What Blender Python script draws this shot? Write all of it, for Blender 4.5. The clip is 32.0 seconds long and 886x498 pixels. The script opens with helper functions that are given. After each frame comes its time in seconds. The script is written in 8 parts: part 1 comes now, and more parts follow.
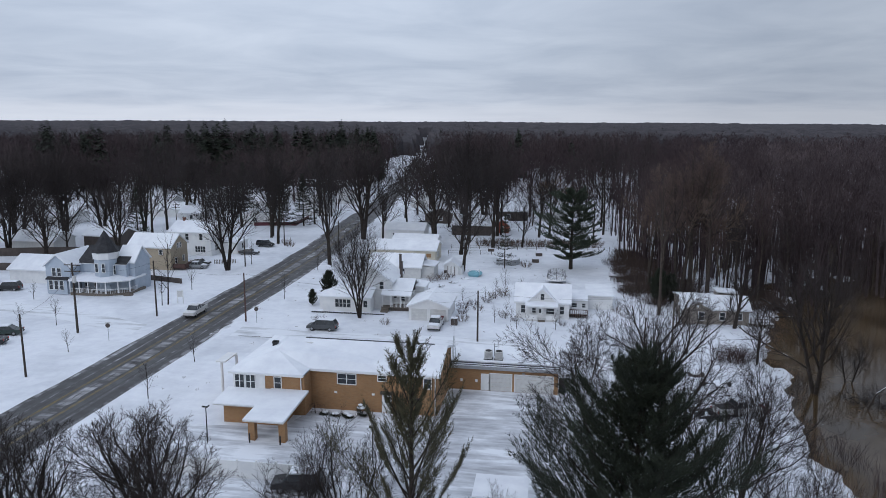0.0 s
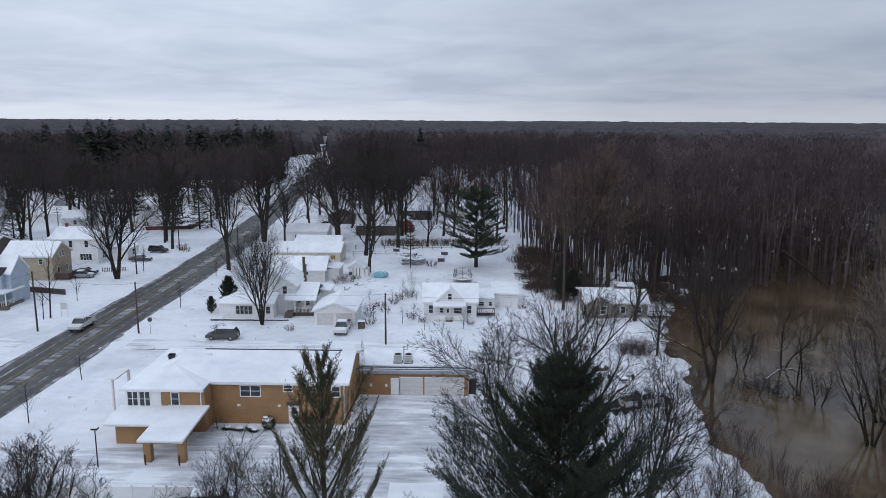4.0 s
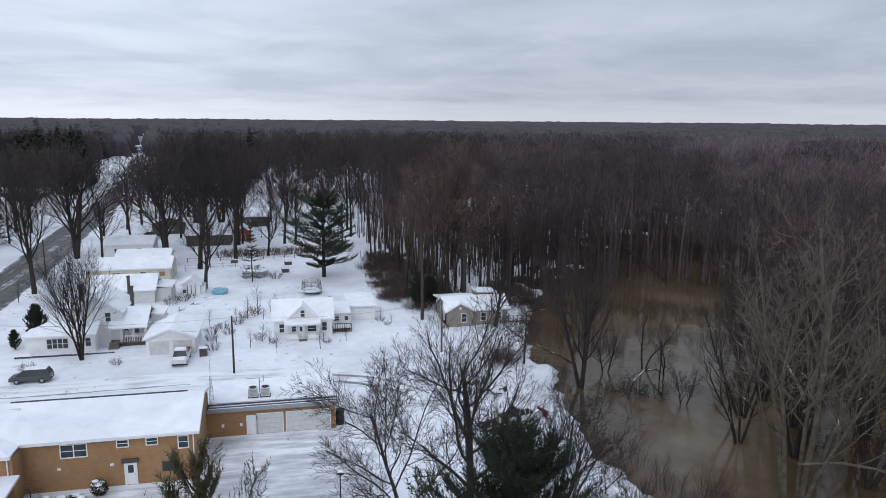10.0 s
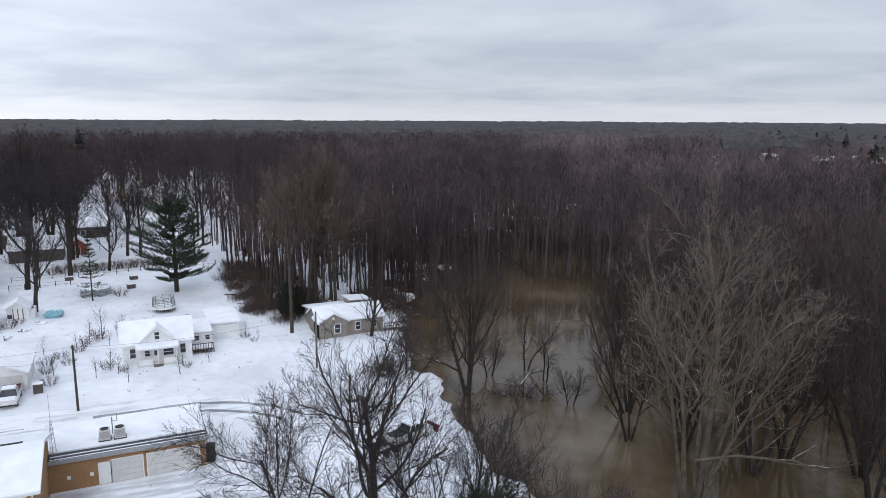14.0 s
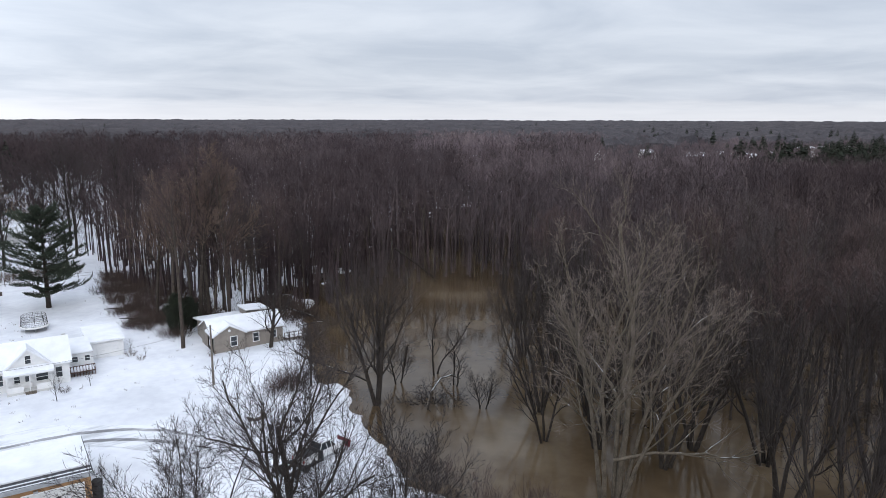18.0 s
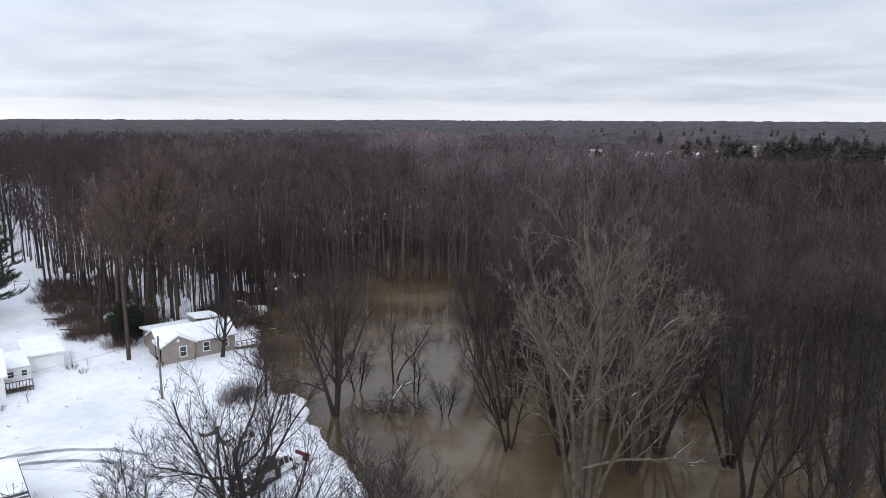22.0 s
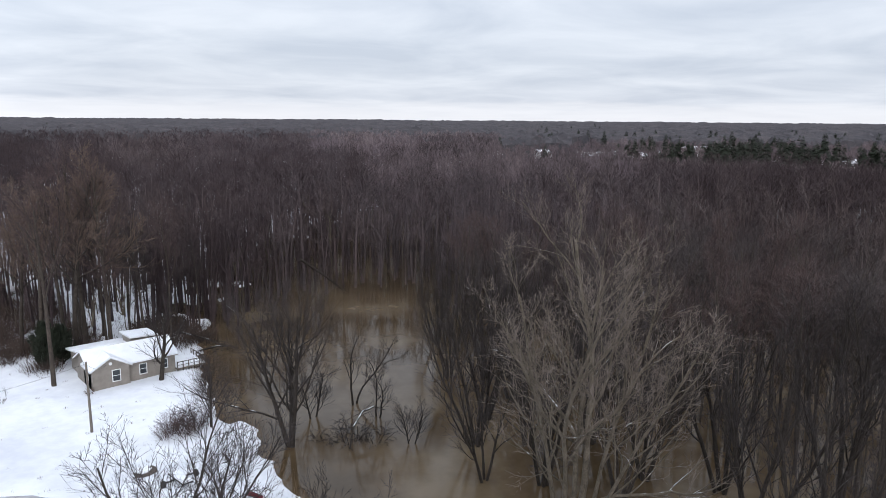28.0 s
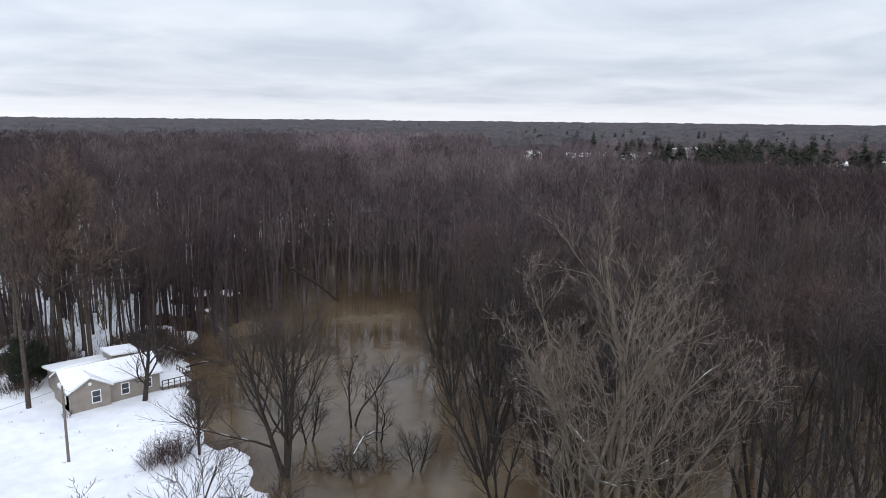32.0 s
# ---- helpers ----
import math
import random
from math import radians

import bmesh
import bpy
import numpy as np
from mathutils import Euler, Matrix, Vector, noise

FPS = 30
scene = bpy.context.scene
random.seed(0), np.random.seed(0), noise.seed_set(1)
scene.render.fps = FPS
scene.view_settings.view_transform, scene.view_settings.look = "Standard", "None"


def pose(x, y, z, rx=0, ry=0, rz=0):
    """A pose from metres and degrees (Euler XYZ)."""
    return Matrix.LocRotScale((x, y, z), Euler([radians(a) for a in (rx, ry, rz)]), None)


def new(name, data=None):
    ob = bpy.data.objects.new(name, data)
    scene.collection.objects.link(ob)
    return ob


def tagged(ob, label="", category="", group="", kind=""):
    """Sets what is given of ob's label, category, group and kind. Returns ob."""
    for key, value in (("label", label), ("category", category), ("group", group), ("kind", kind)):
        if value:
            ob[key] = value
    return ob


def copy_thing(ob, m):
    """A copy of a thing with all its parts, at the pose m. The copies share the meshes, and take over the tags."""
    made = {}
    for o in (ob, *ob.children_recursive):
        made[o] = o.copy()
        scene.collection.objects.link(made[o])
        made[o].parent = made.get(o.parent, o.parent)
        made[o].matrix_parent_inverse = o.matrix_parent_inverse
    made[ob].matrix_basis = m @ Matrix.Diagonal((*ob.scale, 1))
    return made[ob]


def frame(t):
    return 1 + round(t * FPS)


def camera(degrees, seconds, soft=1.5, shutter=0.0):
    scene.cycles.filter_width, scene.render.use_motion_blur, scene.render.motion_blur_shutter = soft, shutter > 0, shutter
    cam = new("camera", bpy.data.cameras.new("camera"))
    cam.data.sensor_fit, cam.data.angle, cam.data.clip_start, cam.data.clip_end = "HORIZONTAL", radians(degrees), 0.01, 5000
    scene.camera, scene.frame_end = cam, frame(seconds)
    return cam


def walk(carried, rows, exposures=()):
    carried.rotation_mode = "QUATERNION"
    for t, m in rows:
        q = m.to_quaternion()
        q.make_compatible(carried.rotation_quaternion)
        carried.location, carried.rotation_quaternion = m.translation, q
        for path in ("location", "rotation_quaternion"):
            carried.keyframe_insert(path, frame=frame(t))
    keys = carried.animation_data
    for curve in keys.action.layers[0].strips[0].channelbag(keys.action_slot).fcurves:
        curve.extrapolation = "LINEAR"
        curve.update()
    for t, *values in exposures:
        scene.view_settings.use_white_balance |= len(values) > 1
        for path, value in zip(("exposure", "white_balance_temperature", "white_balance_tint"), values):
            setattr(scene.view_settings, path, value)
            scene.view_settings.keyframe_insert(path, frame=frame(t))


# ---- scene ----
cam = camera(63.68, 32.0, soft=0.6)
# seconds, x, y, z, heading clockwise from the street's direction, tilt, lean
PATH = [
    (0, 7.47, -83.03, 32.76, -9.08, -10.30, 0.28),
    (0.5, 7.43, -83.05, 32.78, -8.02, -10.30, 0.27),
    (1, 7.41, -83.09, 32.80, -7.10, -10.30, 0.24),
    (1.5, 7.39, -83.09, 32.82, -6.22, -10.30, 0.23),
    (2, 7.39, -82.99, 32.84, -5.31, -10.30, 0.24),
    (2.5, 7.36, -82.76, 32.85, -4.26, -10.31, 0.22),
    (3, 7.29, -82.41, 32.85, -3.21, -10.32, 0.25),
    (3.5, 7.14, -81.95, 32.86, -2.20, -10.36, 0.26),
    (5.5, 6.38, -79.78, 32.90, 1.24, -10.41, 0.39),
    (6, 6.17, -79.21, 32.92, 2.01, -10.40, 0.43),
    (6.5, 5.89, -78.58, 32.93, 3.17, -10.39, 0.48),
    (7, 5.59, -77.93, 32.95, 4.41, -10.39, 0.51),
    (7.5, 5.28, -77.27, 32.98, 5.91, -10.38, 0.49),
    (8, 4.97, -76.62, 33.03, 7.13, -10.38, 0.49),
    (8.5, 4.67, -75.97, 33.09, 8.40, -10.37, 0.47),
    (9, 4.43, -75.28, 33.15, 9.65, -10.38, 0.48),
    (9.5, 4.20, -74.55, 33.20, 10.94, -10.38, 0.46),
    (10, 4.00, -73.76, 33.22, 12.35, -10.39, 0.46),
    (10.5, 3.83, -72.95, 33.21, 13.79, -10.38, 0.47),
    (11, 3.64, -72.10, 33.19, 15.84, -10.38, 0.45),
    (11.5, 3.43, -71.26, 33.15, 17.83, -10.36, 0.40),
    (12, 3.21, -70.48, 33.12, 19.49, -10.36, 0.36),
    (12.5, 3.04, -69.71, 33.10, 20.82, -10.38, 0.35),
    (13, 2.91, -69.02, 33.10, 21.98, -10.39, 0.30),
    (13.5, 2.83, -68.39, 33.10, 23.12, -10.39, 0.27),
    (14, 2.79, -67.81, 33.10, 24.24, -10.38, 0.27),
    (14.5, 2.76, -67.28, 33.11, 25.39, -10.37, 0.24),
    (16.5, 2.63, -65.41, 33.11, 29.85, -10.40, 0.17),
    (17, 2.62, -64.97, 33.12, 30.98, -10.41, 0.14),
    (17.5, 2.64, -64.61, 33.12, 32.10, -10.44, 0.16),
    (18, 2.65, -64.30, 33.14, 33.11, -10.45, 0.17),
    (18.5, 2.68, -64.02, 33.18, 33.95, -10.45, 0.12),
    (19, 2.71, -63.76, 33.23, 34.63, -10.48, 0.13),
    (19.5, 2.74, -63.52, 33.28, 35.24, -10.47, 0.17),
    (20, 2.80, -63.29, 33.29, 35.72, -10.48, 0.17),
    (20.5, 2.88, -63.02, 33.27, 36.05, -10.47, 0.16),
    (21, 2.99, -62.69, 33.23, 36.29, -10.46, 0.14),
    (21.5, 3.11, -62.33, 33.19, 36.60, -10.45, 0.15),
    (22, 3.25, -61.94, 33.16, 37.00, -10.43, 0.19),
    (22.5, 3.41, -61.53, 33.13, 37.39, -10.43, 0.20),
    (23, 3.61, -61.12, 33.11, 37.76, -10.42, 0.22),
    (23.5, 3.83, -60.68, 33.10, 38.12, -10.43, 0.26),
    (24, 4.04, -60.16, 33.09, 38.43, -10.43, 0.25),
    (24.5, 4.22, -59.57, 33.09, 38.76, -10.44, 0.29),
    (25, 4.43, -58.95, 33.10, 39.07, -10.46, 0.33),
    (25.5, 4.66, -58.32, 33.11, 39.33, -10.47, 0.37),
    (27.5, 5.58, -55.76, 33.12, 41.11, -10.43, 0.47),
    (28, 5.81, -55.11, 33.13, 41.50, -10.43, 0.45),
    (28.5, 6.05, -54.45, 33.13, 41.89, -10.41, 0.45),
    (29, 6.31, -53.77, 33.14, 42.21, -10.41, 0.44),
    (29.5, 6.59, -53.08, 33.14, 42.29, -10.41, 0.47),
    (30, 6.86, -52.40, 33.16, 42.36, -10.42, 0.49),
    (30.5, 7.14, -51.70, 33.20, 42.41, -10.42, 0.51),
    (31, 7.42, -51.02, 33.26, 42.47, -10.42, 0.52),
    (31.5, 7.68, -50.37, 33.33, 42.52, -10.40, 0.55),
    (32, 7.97, -49.73, 33.40, 42.56, -10.39, 0.58),
]
walk(cam, [(t, pose(x, y, z, 90 + tilt, 0, -yaw) @ pose(0, 0, 0, 0, 0, lean)) for t, x, y, z, yaw, tilt, lean in PATH],
     exposures=[(0, -0.52, 5950, 10), (3, -0.42, 5980, 10), (6, -0.36, 6000, 10), (10, -0.18, 6100, 10), (14, 0.02, 6250, 10), (19, 0.22, 6350, 10), (32, 0.34, 6400, 10)])

# ---- sky and light: a winter overcast, low and grey, brighter at the horizon ----
SUN_ELEVATION, SUN_ROTATION = radians(34), radians(205)
world = bpy.data.worlds.new("winter_sky")
scene.world = world
world.use_nodes = True
wn, wl = world.node_tree.nodes, world.node_tree.links
wn.clear()
w_out = wn.new("ShaderNodeOutputWorld")
w_bg = wn.new("ShaderNodeBackground")
w_sky = wn.new("ShaderNodeTexSky")
w_sky.sky_type = "NISHITA"
w_sky.sun_disc = False
w_sky.sun_elevation, w_sky.sun_rotation = SUN_ELEVATION, SUN_ROTATION
w_sky.air_density, w_sky.dust_density = 1.2, 2.5
w_dim = wn.new("ShaderNodeMixRGB")
w_dim.blend_type = "MULTIPLY"
w_dim.inputs[0].default_value = 1.0
w_dim.inputs[2].default_value = (0.09, 0.09, 0.09, 1)
wl.new(w_sky.outputs[0], w_dim.inputs[1])
w_co = wn.new("ShaderNodeTexCoord")
w_sep = wn.new("ShaderNodeSeparateXYZ")
wl.new(w_co.outputs["Generated"], w_sep.inputs[0])
# clouds lie in a flat layer: spread the direction over a plane above
w_den = wn.new("ShaderNodeMath"); w_den.operation = "ADD"; w_den.inputs[1].default_value = 0.09
wl.new(w_sep.outputs[2], w_den.inputs[0])
w_px = wn.new("ShaderNodeMath"); w_px.operation = "DIVIDE"
w_py = wn.new("ShaderNodeMath"); w_py.operation = "DIVIDE"
wl.new(w_sep.outputs[0], w_px.inputs[0]); wl.new(w_den.outputs[0], w_px.inputs[1])
wl.new(w_sep.outputs[1], w_py.inputs[0]); wl.new(w_den.outputs[0], w_py.inputs[1])
w_com = wn.new("ShaderNodeCombineXYZ")
wl.new(w_px.outputs[0], w_com.inputs[0]); wl.new(w_py.outputs[0], w_com.inputs[1])
w_n = wn.new("ShaderNodeTexNoise")
w_n.inputs["Scale"].default_value, w_n.inputs["Detail"].default_value, w_n.inputs["Roughness"].default_value = 0.75, 6, 0.55
w_n.inputs["Distortion"].default_value = 0.4
wl.new(w_com.outputs[0], w_n.inputs["Vector"])
w_ramp = wn.new("ShaderNodeValToRGB")
w_ramp.color_ramp.elements[0].position, w_ramp.color_ramp.elements[0].color = 0.33, (0.545, 0.597, 0.688, 1)
w_ramp.color_ramp.elements[1].position, w_ramp.color_ramp.elements[1].color = 0.66, (0.725, 0.768, 0.842, 1)
wl.new(w_n.outputs[0], w_ramp.inputs[0])
# the bright gap under the cloud's edge
w_hz = wn.new("ShaderNodeValToRGB")
cr = w_hz.color_ramp
cr.elements[0].position, cr.elements[0].color = 0.0, (0.75, 0.77, 0.8, 1)
cr.elements[1].position, cr.elements[1].color = 0.06, (0, 0, 0, 1)
e = cr.elements.new(0.014); e.color = (0.6, 0.6, 0.6, 1)
e = cr.elements.new(0.025); e.color = (0.12, 0.12, 0.12, 1)
w_wob = wn.new("ShaderNodeMath"); w_wob.operation = "MULTIPLY_ADD"; w_wob.inputs[1].default_value = 0.02; 
w_n2 = wn.new("ShaderNodeTexNoise"); w_n2.inputs["Scale"].default_value, w_n2.inputs["Detail"].default_value = 1.2, 4
wl.new(w_com.outputs[0], w_n2.inputs["Vector"])
w_sub = wn.new("ShaderNodeMath"); w_sub.operation = "SUBTRACT"; w_sub.inputs[1].default_value = 0.5
wl.new(w_n2.outputs[0], w_sub.inputs[0])
wl.new(w_sub.outputs[0], w_wob.inputs[0]); wl.new(w_sep.outputs[2], w_wob.inputs[2])
wl.new(w_wob.outputs[0], w_hz.inputs[0])
w_mix = wn.new("ShaderNodeMixRGB")
w_mix.inputs[2].default_value = (0.93, 0.93, 0.96, 1)
wl.new(w_hz.outputs[0], w_mix.inputs[0]); wl.new(w_ramp.outputs[0], w_mix.inputs[1])
w_add = wn.new("ShaderNodeMixRGB"); w_add.inputs[0].default_value = 0.08
wl.new(w_mix.outputs[0], w_add.inputs[1]); wl.new(w_dim.outputs[0], w_add.inputs[2])
# an overcast sky grows brighter towards the zenith
w_zen = wn.new("ShaderNodeMath"); w_zen.operation = "MULTIPLY_ADD"; w_zen.inputs[1].default_value = 0.55; w_zen.inputs[2].default_value = 0.95
wl.new(w_sep.outputs[2], w_zen.inputs[0])
w_lum = wn.new("ShaderNodeVectorMath"); w_lum.operation = "SCALE"
wl.new(w_add.outputs[0], w_lum.inputs[0]); wl.new(w_zen.outputs[0], w_lum.inputs["Scale"])
# the cloud is thinner in the west, heavier in the east
w_thin = wn.new("ShaderNodeMapRange"); w_thin.interpolation_type = "SMOOTHSTEP"
for k, v in zip(("From Min", "From Max", "To Min", "To Max"), (-0.3, 0.4, 1.3, 0.93)):
    w_thin.inputs[k].default_value = v
wl.new(w_sep.outputs[0], w_thin.inputs["Value"])
w_side = wn.new("ShaderNodeVectorMath"); w_side.operation = "SCALE"
wl.new(w_lum.outputs[0], w_side.inputs[0]); wl.new(w_thin.outputs[0], w_side.inputs["Scale"])
wl.new(w_side.outputs[0], w_bg.inputs[0])
w_bg.inputs[1].default_value = 1.0
wl.new(w_bg.outputs[0], w_out.inputs[0])
sun_data = bpy.data.lights.new("sun", "SUN")
sun_data.energy, sun_data.angle, sun_data.color = 0.75, radians(40), (1.0, 0.96, 0.92)
sun = new("sun", sun_data)
sun.rotation_euler = (radians(90) - SUN_ELEVATION, 0, radians(180) - SUN_ROTATION)

# ---- materials ----
def nodes_of(name, rough=0.7, metal=0.0, spec=0.4):
    m = bpy.data.materials.new(name)
    m.use_nodes = True
    n, l = m.node_tree.nodes, m.node_tree.links
    b = n["Principled BSDF"]
    b.inputs["Roughness"].default_value, b.inputs["Metallic"].default_value = rough, metal
    b.inputs["Specular IOR Level"].default_value = spec
    return m, n, l, b


def noise_node(n, l, scale, detail=5, rough=0.6, stretch=None, turn=0.0):
    co = n.new("ShaderNodeTexCoord")
    mp = n.new("ShaderNodeMapping")
    l.new(co.outputs["Object"], mp.inputs[0])
    if stretch:
        mp.inputs["Scale"].default_value = stretch
    mp.inputs["Rotation"].default_value = (0, 0, turn)
    t = n.new("ShaderNodeTexNoise")
    t.inputs["Scale"].default_value, t.inputs["Detail"].default_value, t.inputs["Roughness"].default_value = scale, detail, rough
    l.new(mp.outputs[0], t.inputs["Vector"])
    return t


def ramp_node(n, l, source, stops):
    r = n.new("ShaderNodeValToRGB")
    r.color_ramp.elements[0].position, r.color_ramp.elements[0].color = stops[0][0], (*stops[0][1], 1)
    r.color_ramp.elements[1].position, r.color_ramp.elements[1].color = stops[-1][0], (*stops[-1][1], 1)
    for p, c in stops[1:-1]:
        r.color_ramp.elements.new(p).color = (*c, 1)
    l.new(source, r.inputs[0])
    return r


def bump_node(n, l, b, source, strength, distance):
    k = n.new("ShaderNodeBump")
    k.inputs["Strength"].default_value, k.inputs["Distance"].default_value = strength, distance
    l.new(source, k.inputs["Height"])
    l.new(k.outputs[0], b.inputs["Normal"])


def mix_node(n, l, fac, a, c, mode="MIX"):
    m = n.new("ShaderNodeMixRGB")
    m.blend_type = mode
    for sock, v in zip(m.inputs, (fac, a, c)):
        if isinstance(v, (int, float)):
            sock.default_value = v
        elif isinstance(v, tuple):
            sock.default_value = (*v, 1)
        else:
            l.new(v, sock)
    return m


def surface(name, dark, light, scale=3.0, rough=0.7, metal=0.0, bump=0.2, depth=0.02, spec=0.4, stretch=None, fine=25.0, vary=0.0):
    """A colour between dark and light at two scales, with relief; vary: how much single objects differ."""
    m, n, l, b = nodes_of(name, rough, metal, spec)
    big, small = noise_node(n, l, scale, stretch=stretch), noise_node(n, l, fine, 3, stretch=stretch)
    mx = mix_node(n, l, 0.35, big.outputs[0], small.outputs[0])
    r = ramp_node(n, l, mx.outputs[0], [(0.35, dark), (0.65, light)])
    col = r.outputs[0]
    if vary:
        oi = n.new("ShaderNodeObjectInfo")
        rr = ramp_node(n, l, oi.outputs["Random"], [(0.0, (1 - vary,) * 3), (1.0, (1 + vary,) * 3)])
        col = mix_node(n, l, 1.0, col, rr.outputs[0], "MULTIPLY").outputs[0]
    l.new(col, b.inputs["Base Color"])
    bump_node(n, l, b, small.outputs[0], bump, depth)
    return m


def bark(name, dark, light, scale, vary):
    """Furrowed bark with remnants of snow lying on what faces up."""
    m, n, l, b = nodes_of(name, 0.9, spec=0.2)
    big, small = noise_node(n, l, scale), noise_node(n, l, 9.0, 4, stretch=(3, 3, 0.6))
    mx = mix_node(n, l, 0.5, big.outputs[0], small.outputs[0])
    col = ramp_node(n, l, mx.outputs[0], [(0.36, dark), (0.64, light)]).outputs[0]
    if vary:
        oi = n.new("ShaderNodeObjectInfo")
        rr = ramp_node(n, l, oi.outputs["Random"], [(0.0, (1 - vary,) * 3), (1.0, (1 + vary,) * 3)])
        col = mix_node(n, l, 1.0, col, rr.outputs[0], "MULTIPLY").outputs[0]
    geo, sep = n.new("ShaderNodeNewGeometry"), n.new("ShaderNodeSeparateXYZ")
    l.new(geo.outputs["Normal"], sep.inputs[0])
    up = ramp_node(n, l, sep.outputs[2], [(0.7, (0, 0, 0)), (0.9, (1, 1, 1))])
    lie = ramp_node(n, l, noise_node(n, l, 0.8, 4).outputs[0], [(0.54, (0, 0, 0)), (0.6, (1, 1, 1))])
    fac = mix_node(n, l, 1.0, up.outputs[0], lie.outputs[0], "MULTIPLY")
    col = mix_node(n, l, fac.outputs[0], col, (0.7, 0.72, 0.75)).outputs[0]
    l.new(col, b.inputs["Base Color"])
    bump_node(n, l, b, small.outputs[0], 0.6, 0.05)
    return m


def siding(name, dark, light, board=0.15, axis=2):
    """Painted boards with a shadow line at each lap, weathered in broad patches."""
    m, n, l, b = nodes_of(name, 0.6)
    big = noise_node(n, l, 0.9)
    r = ramp_node(n, l, big.outputs[0], [(0.3, dark), (0.7, light)])
    co = n.new("ShaderNodeTexCoord")
    s = n.new("ShaderNodeSeparateXYZ")
    l.new(co.outputs["Object"], s.inputs[0])
    d = n.new("ShaderNodeMath"); d.operation = "DIVIDE"; d.inputs[1].default_value = board
    l.new(s.outputs[axis], d.inputs[0])
    f = n.new("ShaderNodeMath"); f.operation = "FRACT"
    l.new(d.outputs[0], f.inputs[0])
    bump_node(n, l, b, f.outputs[0], 0.5, 0.02)
    l.new(r.outputs[0], b.inputs["Base Color"])
    return m


def brickwork(name, c1, c2, mortar):
    m, n, l, b = nodes_of(name, 0.85)
    co = n.new("ShaderNodeTexCoord")
    s = n.new("ShaderNodeSeparateXYZ"); l.new(co.outputs["Object"], s.inputs[0])
    ad = n.new("ShaderNodeMath"); ad.operation = "ADD"
    l.new(s.outputs[0], ad.inputs[0]); l.new(s.outputs[1], ad.inputs[1])
    cb = n.new("ShaderNodeCombineXYZ"); l.new(ad.outputs[0], cb.inputs[0]); l.new(s.outputs[2], cb.inputs[1])
    t = n.new("ShaderNodeTexBrick")
    t.inputs["Scale"].default_value = 1.0
    t.inputs["Brick Width"].default_value, t.inputs["Row Height"].default_value, t.inputs["Mortar Size"].default_value = 0.3, 0.1, 0.012
    t.inputs["Color1"].default_value, t.inputs["Color2"].default_value, t.inputs["Mortar"].default_value = (*c1, 1), (*c2, 1), (*mortar, 1)
    l.new(cb.outputs[0], t.inputs["Vector"])
    big = noise_node(n, l, 0.5, 6)
    r = ramp_node(n, l, big.outputs[0], [(0.3, (0.82, 0.8, 0.78)), (0.7, (1.08, 1.05, 1.0))])
    mx = mix_node(n, l, 1.0, t.outputs[0], r.outputs[0], "MULTIPLY")
    l.new(mx.outputs[0], b.inputs["Base Color"])
    bump_node(n, l, b, t.outputs["Fac"], 0.3, -0.01)
    return m


def snow(name, tint=(0.80, 0.82, 0.86), patch=(0.66, 0.68, 0.72), grass=0.0):
    m, n, l, b = nodes_of(name, 0.75, spec=0.2)
    big, mid, fine = noise_node(n, l, 0.07, 6), noise_node(n, l, 0.6, 6), noise_node(n, l, 9.0, 4)
    r = ramp_node(n, l, big.outputs[0], [(0.38, patch), (0.55, tint)])
    r2 = ramp_node(n, l, mid.outputs[0], [(0.3, (0.9, 0.9, 0.92)), (0.6, (1.0, 1.0, 1.0))])
    mx = mix_node(n, l, 1.0, r.outputs[0], r2.outputs[0], "MULTIPLY")
    col = mx.outputs[0]
    if grass:
        g = noise_node(n, l, 1.7, 8, 0.75)
        gr = ramp_node(n, l, g.outputs[0], [(0.64, (0, 0, 0)), (0.8, (grass,) * 3)])
        col = mix_node(n, l, gr.outputs[0], col, (0.2, 0.17, 0.12)).outputs[0]
    l.new(col, b.inputs["Base Color"])
    h = mix_node(n, l, 0.4, mid.outputs[0], fine.outputs[0])
    bump_node(n, l, b, h.outputs[0], 0.35, 0.12)
    return m


MAT_SNOW = snow("snow_ground", grass=0.12)
MAT_ROOF_SNOW = snow("snow_on_roof", (0.84, 0.86, 0.89), (0.76, 0.78, 0.82))
MAT_BRICK = brickwork("tan_brick", (0.36, 0.205, 0.098), (0.3, 0.165, 0.078), (0.33, 0.23, 0.14))
MAT_REDBRICK = brickwork("red_brick", (0.2, 0.07, 0.05), (0.15, 0.055, 0.04), (0.25, 0.2, 0.17))
MAT_WHITE = surface("white_paint", (0.68, 0.69, 0.7), (0.8, 0.8, 0.79), 0.8, 0.5, bump=0.1)
MAT_WHITE_SIDING = siding("white_siding", (0.66, 0.67, 0.68), (0.78, 0.78, 0.77))
MAT_BLUE_SIDING = siding("pale_blue_siding", (0.36, 0.42, 0.49), (0.45, 0.5, 0.57))
MAT_BEIGE_SIDING = siding("beige_siding", (0.36, 0.3, 0.22), (0.45, 0.38, 0.28))
MAT_GREY_SIDING = siding("grey_brown_siding", (0.2, 0.175, 0.15), (0.28, 0.25, 0.22), 0.2)
MAT_YELLOW_SIDING = siding("pale_cream_siding", (0.5, 0.47, 0.38), (0.62, 0.58, 0.48))
MAT_RED_SIDING = siding("red_siding", (0.22, 0.06, 0.04), (0.3, 0.08, 0.05))
MAT_DARK_SIDING = siding("brown_siding", (0.06, 0.05, 0.045), (0.1, 0.08, 0.07))
